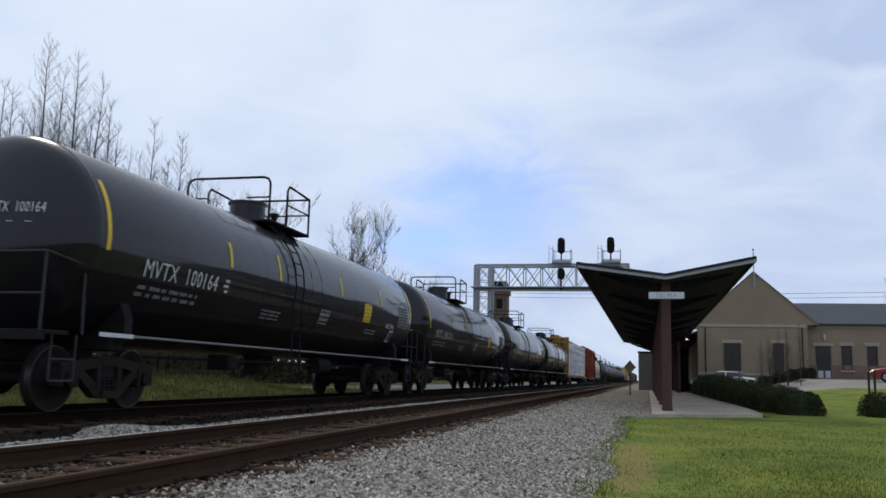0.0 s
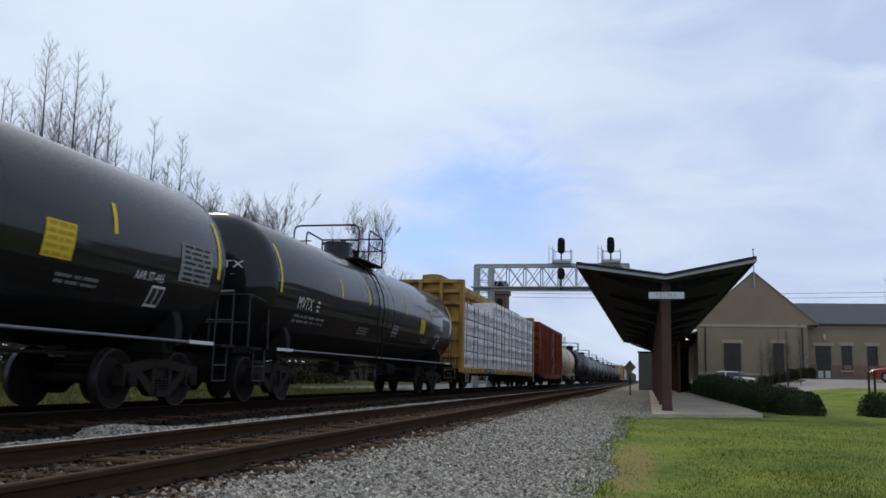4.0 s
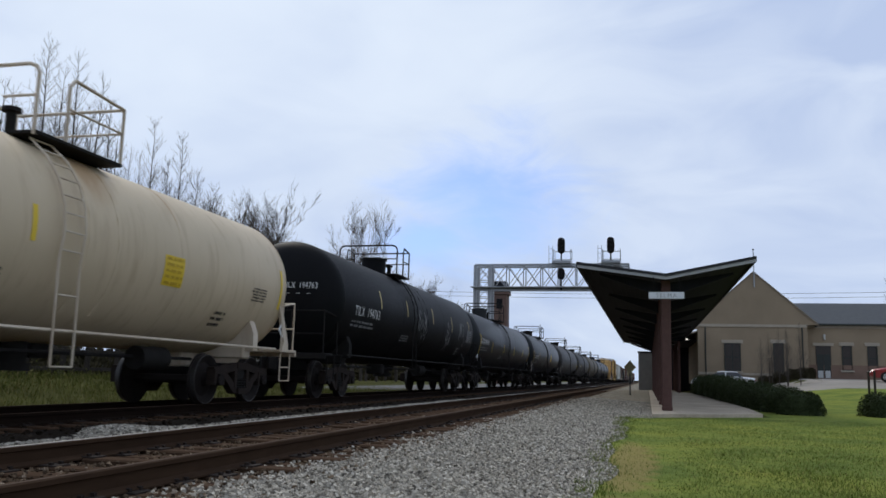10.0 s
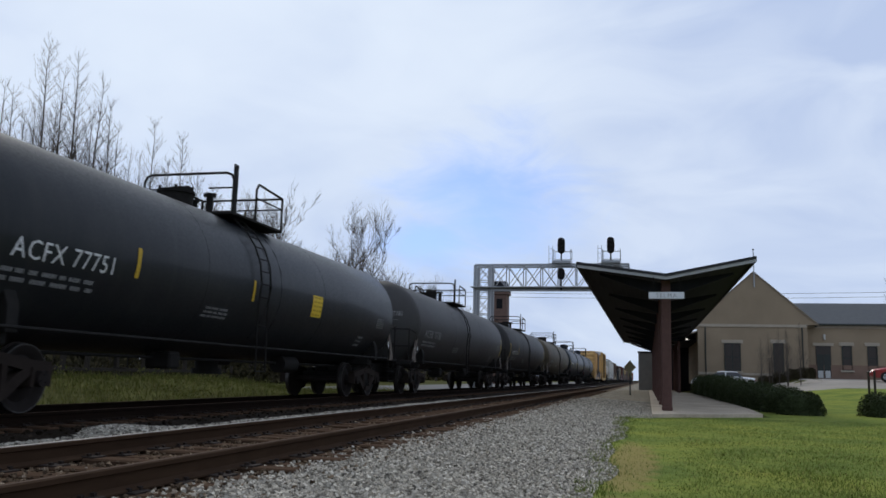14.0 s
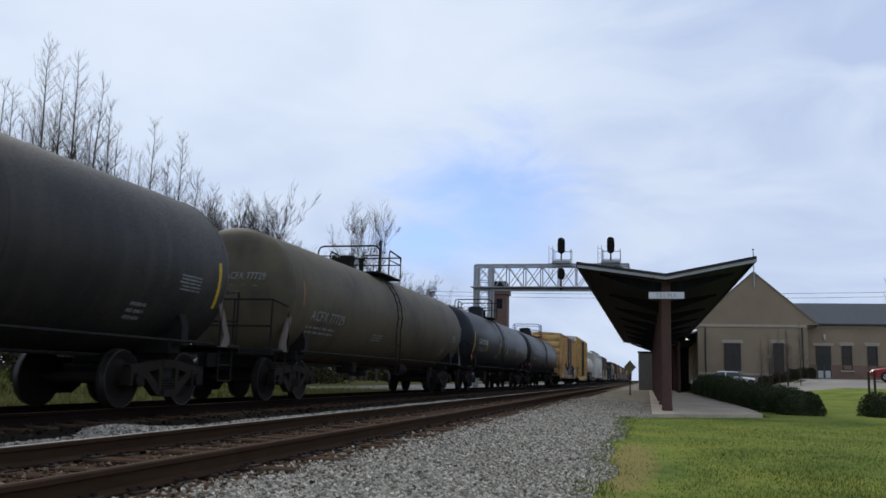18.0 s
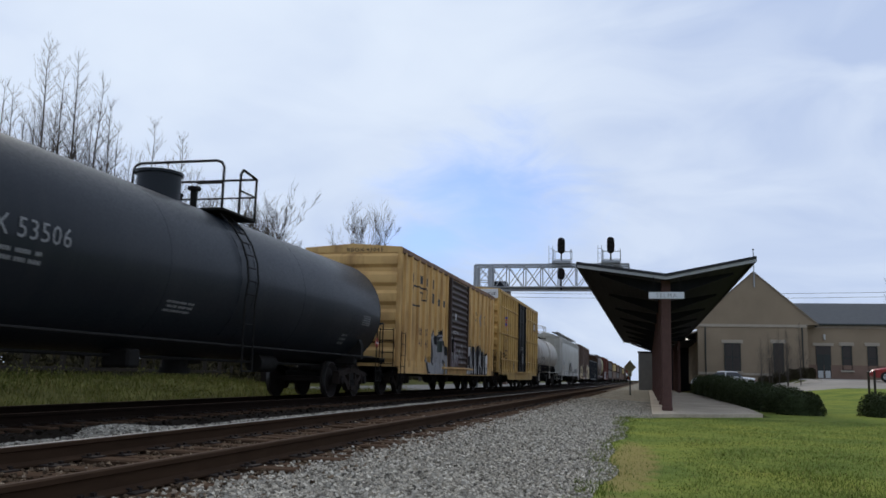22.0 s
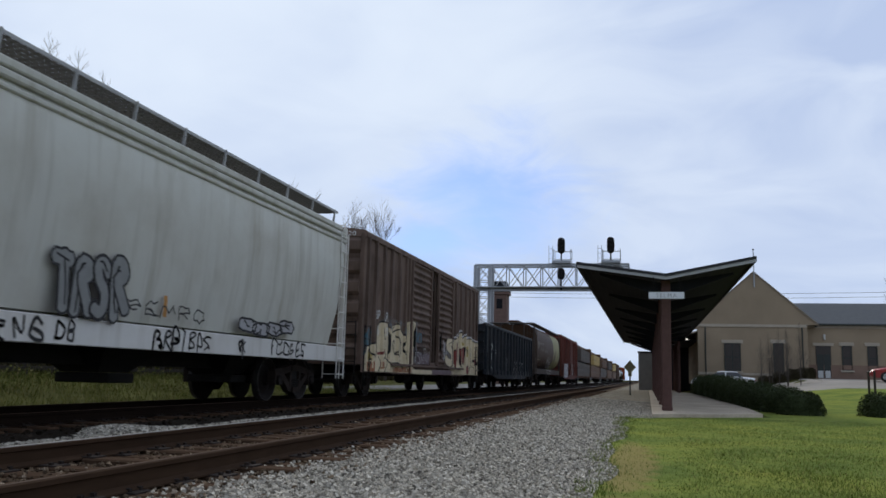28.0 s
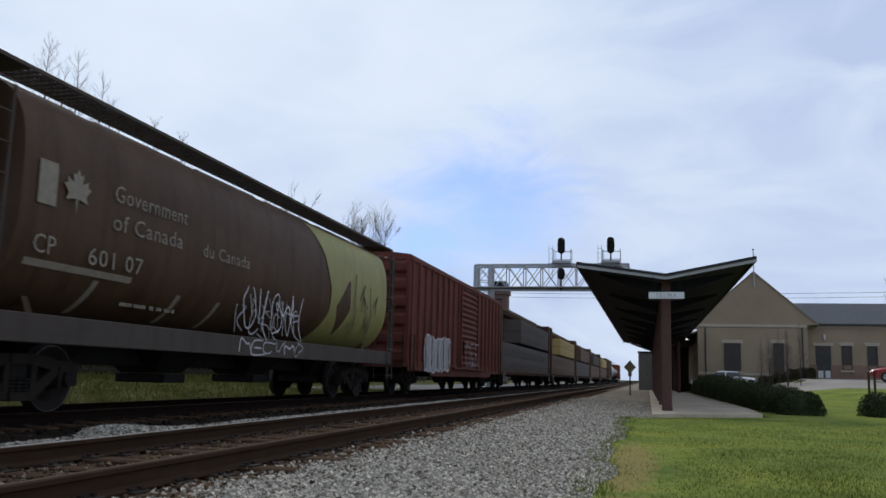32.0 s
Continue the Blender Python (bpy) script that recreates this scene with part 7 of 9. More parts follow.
def hopper_car(s0, s1, mat, label, top=4.55, sill_mat=None, round_side=0.1, walk_rails=True):
    car, mid, half = car_thing("covered_hopper_car", s0, s1, label, "hopper car")
    hw = 1.5
    part("body", (lambda: hopper_mesh(half - 0.1, hw, 1.18, top, round_side, 0.85, cut=0.8)) if walk_rails else (lambda: round_mesh(half - 0.85, top - 0.09)), mat, car, smooth=50)
    if not walk_rails:
        for s in (-1, 1):
            part("roof_overhang", Mesh().box((0, s * (half - 0.5), top - WALK_DROP), (3.0, 0.9, 0.05), 0.01), M_GRATING, car)
            for x in (-0.8, 0.0, 0.8):
                part("end_strut", Mesh().box((x, s * (half - 0.1), (1.2 + top) / 2), (0.08, 0.08, top - 1.3), 0.01), sill_mat or mat, car)
    sm = sill_mat or mat
    for s in (-1, 1):
        part("side_sill", Mesh().box((s * 1.53, 0, 1.08), (0.06, 2 * half, 0.36), 0.012), sm, car)
        if walk_rails:
            part("top_chord", Mesh().box((s * (hw * 0.9), 0, top - 0.24), (0.16, 2 * half - 0.1, 0.12), 0.02).box((s * (hw * 0.97), 0, top - 0.42), (0.12, 2 * half - 0.1, 0.1), 0.02).box((s * (hw * 1.01), 0, top - 0.6), (0.1, 2 * half - 0.1, 0.08), 0.02), mat, car)
        # end cage: corner posts, ladder and platform
        e = s * (half - 0.08)
        for x in (-1.5, 1.5):
            part("end_post", Mesh().box((x, e, (1.0 + top) / 2 - 0.1), (0.1, 0.1, top - 1.3), 0.015), sm, car)
        m = Mesh()
        for x in (1.02, 1.45):
            m.pipe([(x, e + s * 0.09, 0.5), (x, e + s * 0.09, top - 0.1)], 0.018, 5)
        for k in range(11):
            m.pipe([(1.02, e + s * 0.09, 0.6 + k * 0.37), (1.45, e + s * 0.09, 0.6 + k * 0.37)], 0.014, 5)
        for y in (0.02, 0.5):
            m.pipe([(1.6, e - s * y, 0.5), (1.6, e - s * y, top - 0.4)], 0.018, 5)
        for k in range(10):
            m.pipe([(1.6, e - s * 0.02, 0.6 + k * 0.37), (1.6, e - s * 0.5, 0.6 + k * 0.37)], 0.014, 5)
        part("end_ladder", m, sm, car)
        part("end_platform", Mesh().box((0, e - s * 0.4, 1.16), (3.0, 1.2, 0.06), 0.01).box((0, e, 1.06), (3.0, 0.1, 0.3), 0.02), sm, car)
        part("slope_sheet", Mesh().prism([(s * (half - 0.15), top - 0.25), (s * (half - 1.75), 1.2), (s * (half - 1.65), 1.15), (s * (half - 0.08), top - 0.2)], "x", -1.2, 1.2), mat, car)
    for k in range(4):
        y = (k - 1.5) * (half * 0.43)
        part("outlet", lambda: Mesh().loft([[(-1.0, -1.1, 1.25), (1.0, -1.1, 1.25), (1.0, 1.1, 1.25), (-1.0, 1.1, 1.25)], [(-0.35, -0.4, 0.55), (0.35, -0.4, 0.55), (0.35, 0.4, 0.55), (-0.35, 0.4, 0.55)]])
             .box((0, 0, 0.46), (1.0, 0.7, 0.16), 0.02), M_STEEL, car, at=(0, y, 0), key="outlet")
    # roof walk on brackets
    wz = top + 0.17 if walk_rails else top - WALK_DROP
    for s in (-1, 1):
        grate = Mesh()
        for q in range(6):
            grate.box((s * ((0.72 if walk_rails else 0.95) + 0.105 * q), 0, wz), (0.018, 2 * half - 0.1, 0.04))
        for q in range(int(half / 0.07)):
            grate.box((s * (0.98 if walk_rails else 1.21), -half + 0.1 + 0.14 * q, wz - 0.005), (0.55, 0.05, 0.03))
        part("roof_walk", grate, M_GRATING if walk_rails else sm, car, "dusty steel grating")
        part("walk_edge", Mesh().box((s * (1.26 if walk_rails else 1.49), 0, wz), (0.022, 2 * half - 0.1, 0.05)), M_ROOFSTEEL if walk_rails else sm, car)
        for k in range(14 if walk_rails else 0):
            part("walk_bracket", lambda: Mesh().prism([(s * 1.26, top + 0.12), (s * 1.2, top - 0.3), (s * 1.26, top - 0.32), (s * 1.3, top + 0.2)], "y", -0.02, 0.02), M_ROOFSTEEL if walk_rails else M_STEEL, car,
                 at=(0, -half + 0.3 + (2 * half - 0.6) * k / 13, 0), key=("bracket", s, top))
    for k in range(5):
        part("hatch", lambda: Mesh().box((0, 0, top + 0.1), (0.7, 2.6, 0.14), 0.03), mat, car, at=(0, (k - 2) * half * 0.38, 0), key=("hatch", top))
    part("centre_sill", Mesh().box((0, 0, 0.86), (0.36, 2 * half + 0.2, 0.4), 0.02), M_STEEL, car)
    running_gear(car, mid, half + 0.1, 2 * (half - 1.75))
    return car


def gondola(s0, s1, mat, label, top=3.1):
    car, mid, half = car_thing("gondola_car", s0, s1, label, "gondola car")
    hw, z0 = 1.48, 0.95
    m = Mesh()
    for s in (-1, 1):
        m.box((s * hw, 0, (z0 + top) / 2), (0.05, 2 * half - 0.1, top - z0))
        part("top_chord", Mesh().box((s * (hw + 0.03), 0, top), (0.16, 2 * half, 0.14), 0.02), mat, car)
        part("side_sill", Mesh().prism([(-half, z0 + 0.02), (-half, 0.74), (-half + 2.2, 0.7), (-half + 3.4, 0.54), (half - 3.4, 0.54), (half - 2.2, 0.7), (half, 0.74), (half, z0 + 0.02)], "x", s * (hw - 0.03), s * (hw + 0.075)), mat, car)
        n = 15
        for k in range(n + 1):
            y = -half + 0.15 + (2 * half - 0.3) * k / n
            part("side_post", lambda: Mesh().prism([(0, -0.085), (0.11, -0.05), (0.11, 0.05), (0, 0.085)], "z", z0 - 0.2, top - 0.08), mat, car,
                 at=pose(hw + 0.025, y, 0) if s > 0 else pose(-hw - 0.025, y, 0, 0, 0, 180), key="gon_post")
        e = Mesh().box((0, s * (half - 0.05), (z0 + top) / 2), (2 * hw, 0.06, top - z0))
        part("end_panel", e, mat, car)
        for k in range(4):
            part("end_rib", lambda: Mesh().box((0, 0, 0), (2 * hw, 0.14, 0.12), 0.02), mat, car, at=(0, s * (half + 0.02), z0 + 0.3 + k * 0.5), key="gondola_rib")
        lad = Mesh()
        for k in range(4):
            lad.pipe([(1.56, s * (half - 0.1), 0.6 + k * 0.36), (1.56, s * (half - 0.55), 0.6 + k * 0.36)], 0.014, 5)
        for y in (0.1, 0.55):
            lad.pipe([(1.56, s * (half - y), 0.5), (1.56, s * (half - y), 1.75)], 0.016, 5)
        part("side_ladder", lad, M_STEEL, car)
    part("side_wall", m, mat, car)
    part("floor", Mesh().box((0, 0, z0), (2 * hw, 2 * half - 0.1, 0.1)).box((0, 0, 0.78), (0.4, 2 * half + 0.1, 0.34), 0.02), M_STEEL, car)
    running_gear(car, mid, half + 0.1, 2 * (half - 1.75))
    return car


ST_FULL = ((-0.98, 2.25, 3.25), (-0.525, 2.47, 2.93), (-0.258, 2.47, 3.0), (0.2, 2.5, 2.95), (0.6, 2.5, 2.95), (0.98, 2.2, 3.2))
ST_TILX = ((-0.624, 2.45, 2.96), (-0.283, 2.44, 2.93), (0.125, 2.41, 2.93), (0.494, 2.28, 2.85), (0.89, 2.3, 2.9))
ST_GATX = ((-0.985, 1.62, 2.55), (-0.6, 1.82, 2.31), (-0.18, 1.83, 2.33), (0.25, 1.83, 2.3), (0.66, 1.83, 2.3), (0.985, 1.65, 2.55))
ST_BLUE = ((-0.984, 1.62, 2.55), (-0.628, 1.8, 2.31), (-0.21, 1.82, 2.31), (0.08, 1.82, 2.28), (0.5, 1.82, 2.28), (0.984, 1.62, 2.55))
ST_ACFX = ((-0.972, 1.66, 2.56), (-0.59, 1.95, 2.4), (-0.12, 1.95, 2.35), (0.97, 1.7, 2.5))
M_TAPE_PALE = plain("faded_cream_tape", (0.45, 0.36, 0.16), 0.6, 0, 0.2)
M_RUSTSTRIPE = plain("rust_orange_tape", (0.2, 0.1, 0.035), 0.7, 0, 0.3)
M_PLAC_RED = plain("red_white_placard", (0.5, 0.08, 0.06), 0.6, 0, 0.1)
M_BRACE = paint("dusty_tan_bracket_paint", (0.13, 0.105, 0.085), 0.65, (0.05, 0.04, 0.03), 0.5, 0.4)
LBL = "gloss black tank car with white lettering and yellow stripes"
for i, num in enumerate(("MVTX  100164", "MVTX  100170", "MVTX  100167", "MVTX")):
    s = 9.95 + 18.05 * i
    tank_car(s, s + 15.75, M_TANK_BLACK, LBL, words=num, stripes=ST_FULL, yellow=0.45, span=2.2 if len(num) > 4 else 0.8, cap=0.27, at=(1.1, 2.0), rails_mat=M_HANDRAIL)

# ---- lumber car ----
centre_car, CB_HALF = centre_beam(82.28, 104.85, "yellow centre-beam flat car stacked with white-wrapped lumber")


def wrap_build(nt, b):
    fold, crease = noise_node(nt, 2.6, 4, random_shift=True), noise_node(nt, 1.5, 3, (1, 0.4, 2.2), random_shift=True, rough=0.5)
    crease.inputs["Vector"].links[0].from_node.inputs["Rotation"].default_value = (radians(33), 0, 0)
    tuck = noise_node(nt, 2.2, 3, (1, 0.4, 1.6), random_shift=True)
    nt.links.new(ramp(nt, fold.outputs["Fac"], [(0.25, (0.55, 0.535, 0.54)), (0.5, (0.72, 0.70, 0.70)), (0.75, (0.82, 0.805, 0.80))]), b.inputs["Base Color"])
    b.inputs["Roughness"].default_value = 0.42
    b.inputs["Specular IOR Level"].default_value = 0.3
    both = mixed(nt, 0.5, ramp(nt, crease.outputs["Fac"], [(0.42, grey(0)), (0.5, grey(1)), (0.58, grey(0.1))]), ramp(nt, tuck.outputs["Fac"], [(0.35, grey(0)), (0.65, grey(1))]))
    bump(nt, b, both, 0.75, 0.05)


M_WRAPW = material("white_lumber_wrap", wrap_build)
M_PRINT = plain("faded_dark_print", (0.17, 0.12, 0.13), 0.6, 0, 0.4, 14)
M_PRINTRED = plain("faded_red_print", (0.3, 0.16, 0.16), 0.6, 0, 0.4, 14)
M_STRAP = plain("black_strap", (0.035, 0.035, 0.038), 0.6)


def soft_bundle(l, w, h, seed):
    """A wrapped bundle: its faces sag and crease a little."""
    rng = random.Random(seed)
    ny, nz = 12, 6
    m = Mesh()
    grid = lambda i, j: (w / 2 + 0.012 * rng.gauss(0, 1) + (0.014 if j > 2 else -0.008) - 0.02 * ((j in (0, nz)) + (i in (0, ny))), -l / 2 + l * i / ny, h * j / nz)
    m.add([grid(i, j) for i in range(ny + 1) for j in range(nz + 1)], [(i * (nz + 1) + j, (i + 1) * (nz + 1) + j, (i + 1) * (nz + 1) + j + 1, i * (nz + 1) + j + 1) for i in range(ny) for j in range(nz)])
    m.box((-0.02, 0, h / 2), (w - 0.02, l - 0.02, h - 0.01), 0.02)
    return m


def bundle_print(l, h, n, seed):
    """Rows of small printed oval marks."""
    rng = random.Random(seed)
    m = Mesh()
    for k in range(n):
        y, z = -l / 2 + l * (k + 0.5) / n + rng.uniform(-0.04, 0.04), h * 0.52 + rng.uniform(-0.03, 0.03)
        for a in range(12):
            t0, t1 = a * math.pi / 6, (a + 1) * math.pi / 6
            p = lambda t, g: (0, y + 0.16 * g * math.copysign(abs(math.cos(t)) ** 0.6, math.cos(t)), z + 0.085 * g * math.copysign(abs(math.sin(t)) ** 0.6, math.sin(t)))
            m.plate([p(t0, 1), p(t1, 1), p(t1, 0.8), p(t0, 0.8)])
        m.plate([(0, y - 0.09, z - 0.02), (0, y + 0.09, z - 0.02), (0, y + 0.09, z + 0.02), (0, y - 0.09, z + 0.02)])
    return m


def lumber(car, half, rows, n, height, y0, y1, mat, marks=True, z0=1.015, width=1.12, x=0.8, seed=0):
    """Two sides of wrapped bundles, rows high, between y0 and y1."""
    l = (y1 - y0) / n
    for row in range(rows):
        for k in range(n):
            for s in (-1, 1):
                ob = part("lumber_block", lambda: soft_bundle(l - 0.03, width, height - 0.02, seed + (row * 5 + k) % 7), mat, car,
                          at=pose(s * x, y0 + l * (k + 0.5), z0 + row * height, 0, 0, 0 if s > 0 else 180), key=("bundle", round(l, 2), round(height, 2), (row * 5 + k) % 7, s))
                if s > 0 and marks:
                    part("printed_mark", lambda: bundle_print(l, height, 5, row), M_PRINTRED if (row + k) % 5 == 0 else M_PRINT, ob, at=(width / 2 + 0.05, 0, 0), key=("print", round(l, 2), row), smooth=0)["kind"] = "stuff"
                    for q in (-0.32, 0.32):
                        part("strap", lambda: Mesh().box((width / 2 + 0.04, 0, height / 2 - 0.01), (0.02, 0.014, height - 0.02)), M_STRAP, ob, at=(0, q * l, 0), key=("strap_band", round(height, 2)))
            if row:
                part("batten", lambda: Mesh().box((x, 0, 0), (width - 0.02, l - 0.05, 0.032)), M_STRAP, car, at=(0.02, y0 + l * (k + 0.5), z0 + row * height - 0.012), key=("batten", round(l, 2)))


lumber(centre_car, CB_HALF, 4, 9, 0.677, -CB_HALF + 0.35, CB_HALF - 0.35, M_WRAPW)
lumber(centre_car, CB_HALF, 1, 6, 0.6, -3.9, CB_HALF - 0.35, M_WRAPW, z0=1.015 + 4 * 0.677, marks=True)
panel(centre_car, "number_plate_ground", M_BLACK, -6.35, -4.1, 0.76, 0.98, 1.458)
lettering(centre_car, "TTZX   36920", 0.15, 1.472, -6.25, 0.8, M_WHITE, 2.0)
bars(centre_car, M_BLACK, -0.95, -0.2, 3.35, 3.5, 1.44, 1)
end_lettering(centre_car, "TTZX  36920", 0.14, -CB_HALF - 0.02, -0.4, 3.3, M_BLACK, 1.0)

# ---- box car, tank cars ----
M_WORNWHITE = plain("worn_white_lettering", (0.36, 0.27, 0.24), 0.7, 0, 0.45, 9)
M_TAG_WHITE = plain("white_spray_paint", (0.55, 0.53, 0.52), 0.7, 0, 0.2, 12)
M_TAG_BLACK = plain("black_spray_paint", (0.02, 0.018, 0.018), 0.7, 0, 0.3, 12)
M_TAG_SILVER = plain("silver_spray_paint", (0.32, 0.31, 0.31), 0.5, 0.1, 0.25, 5)
M_TAG_GREEN = plain("dark_green_spray_paint", (0.04, 0.052, 0.042), 0.7, 0, 0.3, 5)
M_TAG_MAUVE = plain("mauve_spray_paint", (0.15, 0.105, 0.11), 0.75, 0, 0.6, 4)
M_TAG_OCHRE = plain("ochre_spray_paint", (0.42, 0.32, 0.1), 0.7, 0, 0.3, 5)


def worn_spray(name, col, under, cover=0.5):
    """Sprayed paint that thins out to the colour beneath it."""
    def build(nt, b):
        mist, tone = noise_node(nt, 5.0, 6, rough=0.65), noise_node(nt, 1.3, 3, (1, 1, 1.8))
        c = mixed(nt, tone.outputs["Fac"], tuple(q * 0.72 for q in col), tuple(min(1, q * 1.2) for q in col))
        nt.links.new(mixed(nt, ramp(nt, mist.outputs["Fac"], [(cover - 0.12, grey(0)), (cover + 0.12, grey(1))]), c, under), b.inputs["Base Color"])
        b.inputs["Roughness"].default_value, b.inputs["Specular IOR Level"].default_value = 0.75, 0.15
    return material(name, build)


M_TAG_TAN = worn_spray("worn_cream_spray", (0.62, 0.52, 0.35), (0.2, 0.13, 0.09), 0.7)
M_TAG_MIST = worn_spray("misty_blue_spray", (0.2, 0.24, 0.26), (0.13, 0.085, 0.062), 0.43)
M_TAG_TEAL = worn_spray("worn_teal_spray", (0.07, 0.16, 0.2), (0.13, 0.085, 0.062), 0.5)
M_TAG_RUST = worn_spray("rust_red_spray", (0.3, 0.13, 0.07), (0.45, 0.34, 0.22), 0.6)
M_TAG_RED = plain("dark_red_spray_paint", (0.22, 0.05, 0.04), 0.7, 0, 0.3, 6)
car, sx = box_car(106.5, 122.3, M_BOX_RED, "red oxide box car with a ribbed door and pale scrawled tags", roof_mat=M_BOX_RED, doors=((-1.45, 1.62),), eave=4.44,
                  posts=(-6.8, -6.03, -5.17, -4.31, -3.43, -2.54, -1.75, 2.0, 2.65, 3.65, 4.73, 5.65, 6.6, 7.4), post_w=0.07)
for words, y, z, span in (("EE", -6.5, 1.95, 0.34), ("C", -5.85, 1.95, 0.16), ("62", -6.55, 1.5, 0.36), ("28", -5.85, 1.5, 0.36)):
    lettering(car, words, 0.22, sx, y, z, M_WORNWHITE, span)
bars(car, M_PALEGREY, -6.4, -5.6, 1.0, 1.3, sx, 2)
tag_strokes(car, sx, 2.1, 3.6, 1.25, 2.0, M_WORNWHITE, 8, 3, 0.025)
tag_strokes(car, sx, 3.75, 4.6, 1.3, 2.1, M_WORNWHITE, 21, 2, 0.025)
panel(car, "riveted_patch", M_BOX_RED, -3.45, -2.75, 1.25, 1.8, sx)
panel(car, "routing_card", M_TAG_WHITE, -2.35, -2.15, 2.5, 2.75, sx)
panel(car, "data_panel", M_BLACK, 5.45, 5.95, 0.95, 1.35, sx, lines=2, lines_mat=M_WHITE)
end_lettering(car, "EEC 6228", 0.1, -7.938, 0.55, 4.36, M_WORNWHITE, 0.65)


def stained(nt, b):
    """Cream paint with rust-brown spills run down from the dome."""
    big, run, fine = noise_node(nt, 0.9, 5), noise_node(nt, 2.4, 4, (1.0, 2.0, 0.3)), noise_node(nt, 24, 3)
    c = mixed(nt, big.outputs["Fac"], (0.5, 0.4, 0.265), (0.62, 0.5, 0.34))
    c = mixed(nt, ramp(nt, run.outputs["Fac"], [(0.52, grey(0)), (0.75, grey(0.4))]), c, (0.3, 0.2, 0.11))
    co, mp, ln, ad = nt.nodes.new("ShaderNodeTexCoord"), nt.nodes.new("ShaderNodeMapping"), nt.nodes.new("ShaderNodeVectorMath"), nt.nodes.new("ShaderNodeMath")
    mp.inputs["Location"].default_value, mp.inputs["Scale"].default_value = (0.0, 0.0, -3.0), (0.0, 1.1, 0.85)
    ln.operation, ad.operation = "LENGTH", "MULTIPLY_ADD"
    nt.links.new(co.outputs["Object"], mp.inputs["Vector"])
    nt.links.new(mp.outputs["Vector"], ln.inputs[0])
    nt.links.new(run.outputs["Fac"], ad.inputs[0])
    ad.inputs[1].default_value = 0.7
    nt.links.new(ln.outputs["Value"], ad.inputs[2])
    c = mixed(nt, ramp(nt, ad.outputs[0], [(0.55, grey(0.75)), (1.5, grey(0.0))]), c, (0.36, 0.21, 0.09))
    nt.links.new(c, b.inputs["Base Color"])
    b.inputs["Roughness"].default_value, b.inputs["Specular IOR Level"].default_value = 0.5, 0.2
    bump(nt, b, fine.outputs["Fac"], 0.25, 0.002)


M_TANK_STAINED = material("stained_cream_paint", stained)
tank_car(125.1, 137.2, M_TANK_STAINED, "cream white tank car stained brown below its dome", rails_mat=M_TANK_CREAM, frame_mat=M_TANK_CREAM, words="SHPX 205894", wmat=M_BLACK, at=(0.71, 1.95), span=2.1, cap=0.25,
         r=1.42, zc=2.36, platform="low", stripes=((-0.99, 1.95, 2.75), (-0.523, 2.03, 2.57), (-0.235, 2.16, 2.62), (0.97, 1.9, 2.7)), yellow=0.29, hoop=-1.09, rail=(-0.47, 0.78), dome_y=-1.5, braces=M_TANK_CREAM, placard=M_WHITE)
car = tank_car(140.6, 156.5, M_TANK_DULL, "dull black tank car with faint scrawled tags", words="TILX  194763", stripes=ST_TILX, stripe_mat=M_TAPE_PALE, cap=0.25, at=(0.79, 2.13), span=2.05, hoop=-1.93, rail=(-1.23, -0.54), dome_y=-1.35)
panel(car, "data_panel", M_PALEGREY, 6.75, 7.6, 2.02, 2.5, 0, (1.5, 2.42), lines=6, lines_mat=M_BLACK)
M_TAG_FAINT = plain("faint_grey_spray", (0.19, 0.19, 0.185), 0.7, 0, 0.5, 3)
for y, z, w in ((-0.8, 2.2, 1.1), (3.2, 2.05, 0.6), (5.4, 2.15, 0.7)):
    m = Mesh()
    rng = random.Random(int(y * 10))
    for _ in range(9):
        p = [rng.uniform(0, w), rng.uniform(-0.35, 0.45)]
        for _ in range(4):
            q = [p[0] + rng.uniform(-0.25, 0.25), max(-0.5, min(0.6, p[1] + rng.uniform(-0.35, 0.35)))]
            f = lambda a: (1.5 + 0.007) * math.cos(math.asin((z + a - 2.42) / 1.5))
            m.plate([(f(p[1]), y + p[0], z + p[1]), (f(p[1]), y + p[0] + 0.05, z + p[1]), (f(q[1]), y + q[0] + 0.05, z + q[1]), (f(q[1]), y + q[0], z + q[1])])
            p = q
    part("graffiti", m, M_TAG_FAINT, car, smooth=0)
tank_car(158.4, 174.6, M_TANK_GREY, "charcoal tank car with a full set of yellow stripes", words="GATX 90498", stripes=ST_GATX, r=1.46, zc=2.3, at=(0.16, 2.12), span=1.94, cap=0.25, hoop=-0.5, rail=(0.09, 0.95), dome_y=-1.1, placard=M_WHITE)
tank_car(177.0, 193.2, M_TANK_GREY, "charcoal tank car with bold white lettering and a yellow panel", words="ACFX 77751", span=1.98, r=1.46, zc=2.3, platform="low", stripes=ST_ACFX[:3], stripe_mat=M_YELLOWDARK, yellow=0.27, at=(0.76, 1.93), cap=0.25,
         hoop=-1.17, rail=(-0.18, 1.08), dome_y=-1.6, braces=M_BRACE, placard=M_WHITE, plate=True)
tank_car(196.4, 212.6, M_TANK_SOOT, "sooty grey tank car with faded lettering", words="ACFX 77781", wmat=M_PALEGREY, r=1.46, zc=2.3, platform="low", stripes=ST_ACFX[3:], at=(0.7, 1.92), cap=0.26,
         hoop=-1.17, rail=(-0.18, 1.08), dome_y=-1.6, braces=M_BRACE, placard=M_WHITE, plate=True)
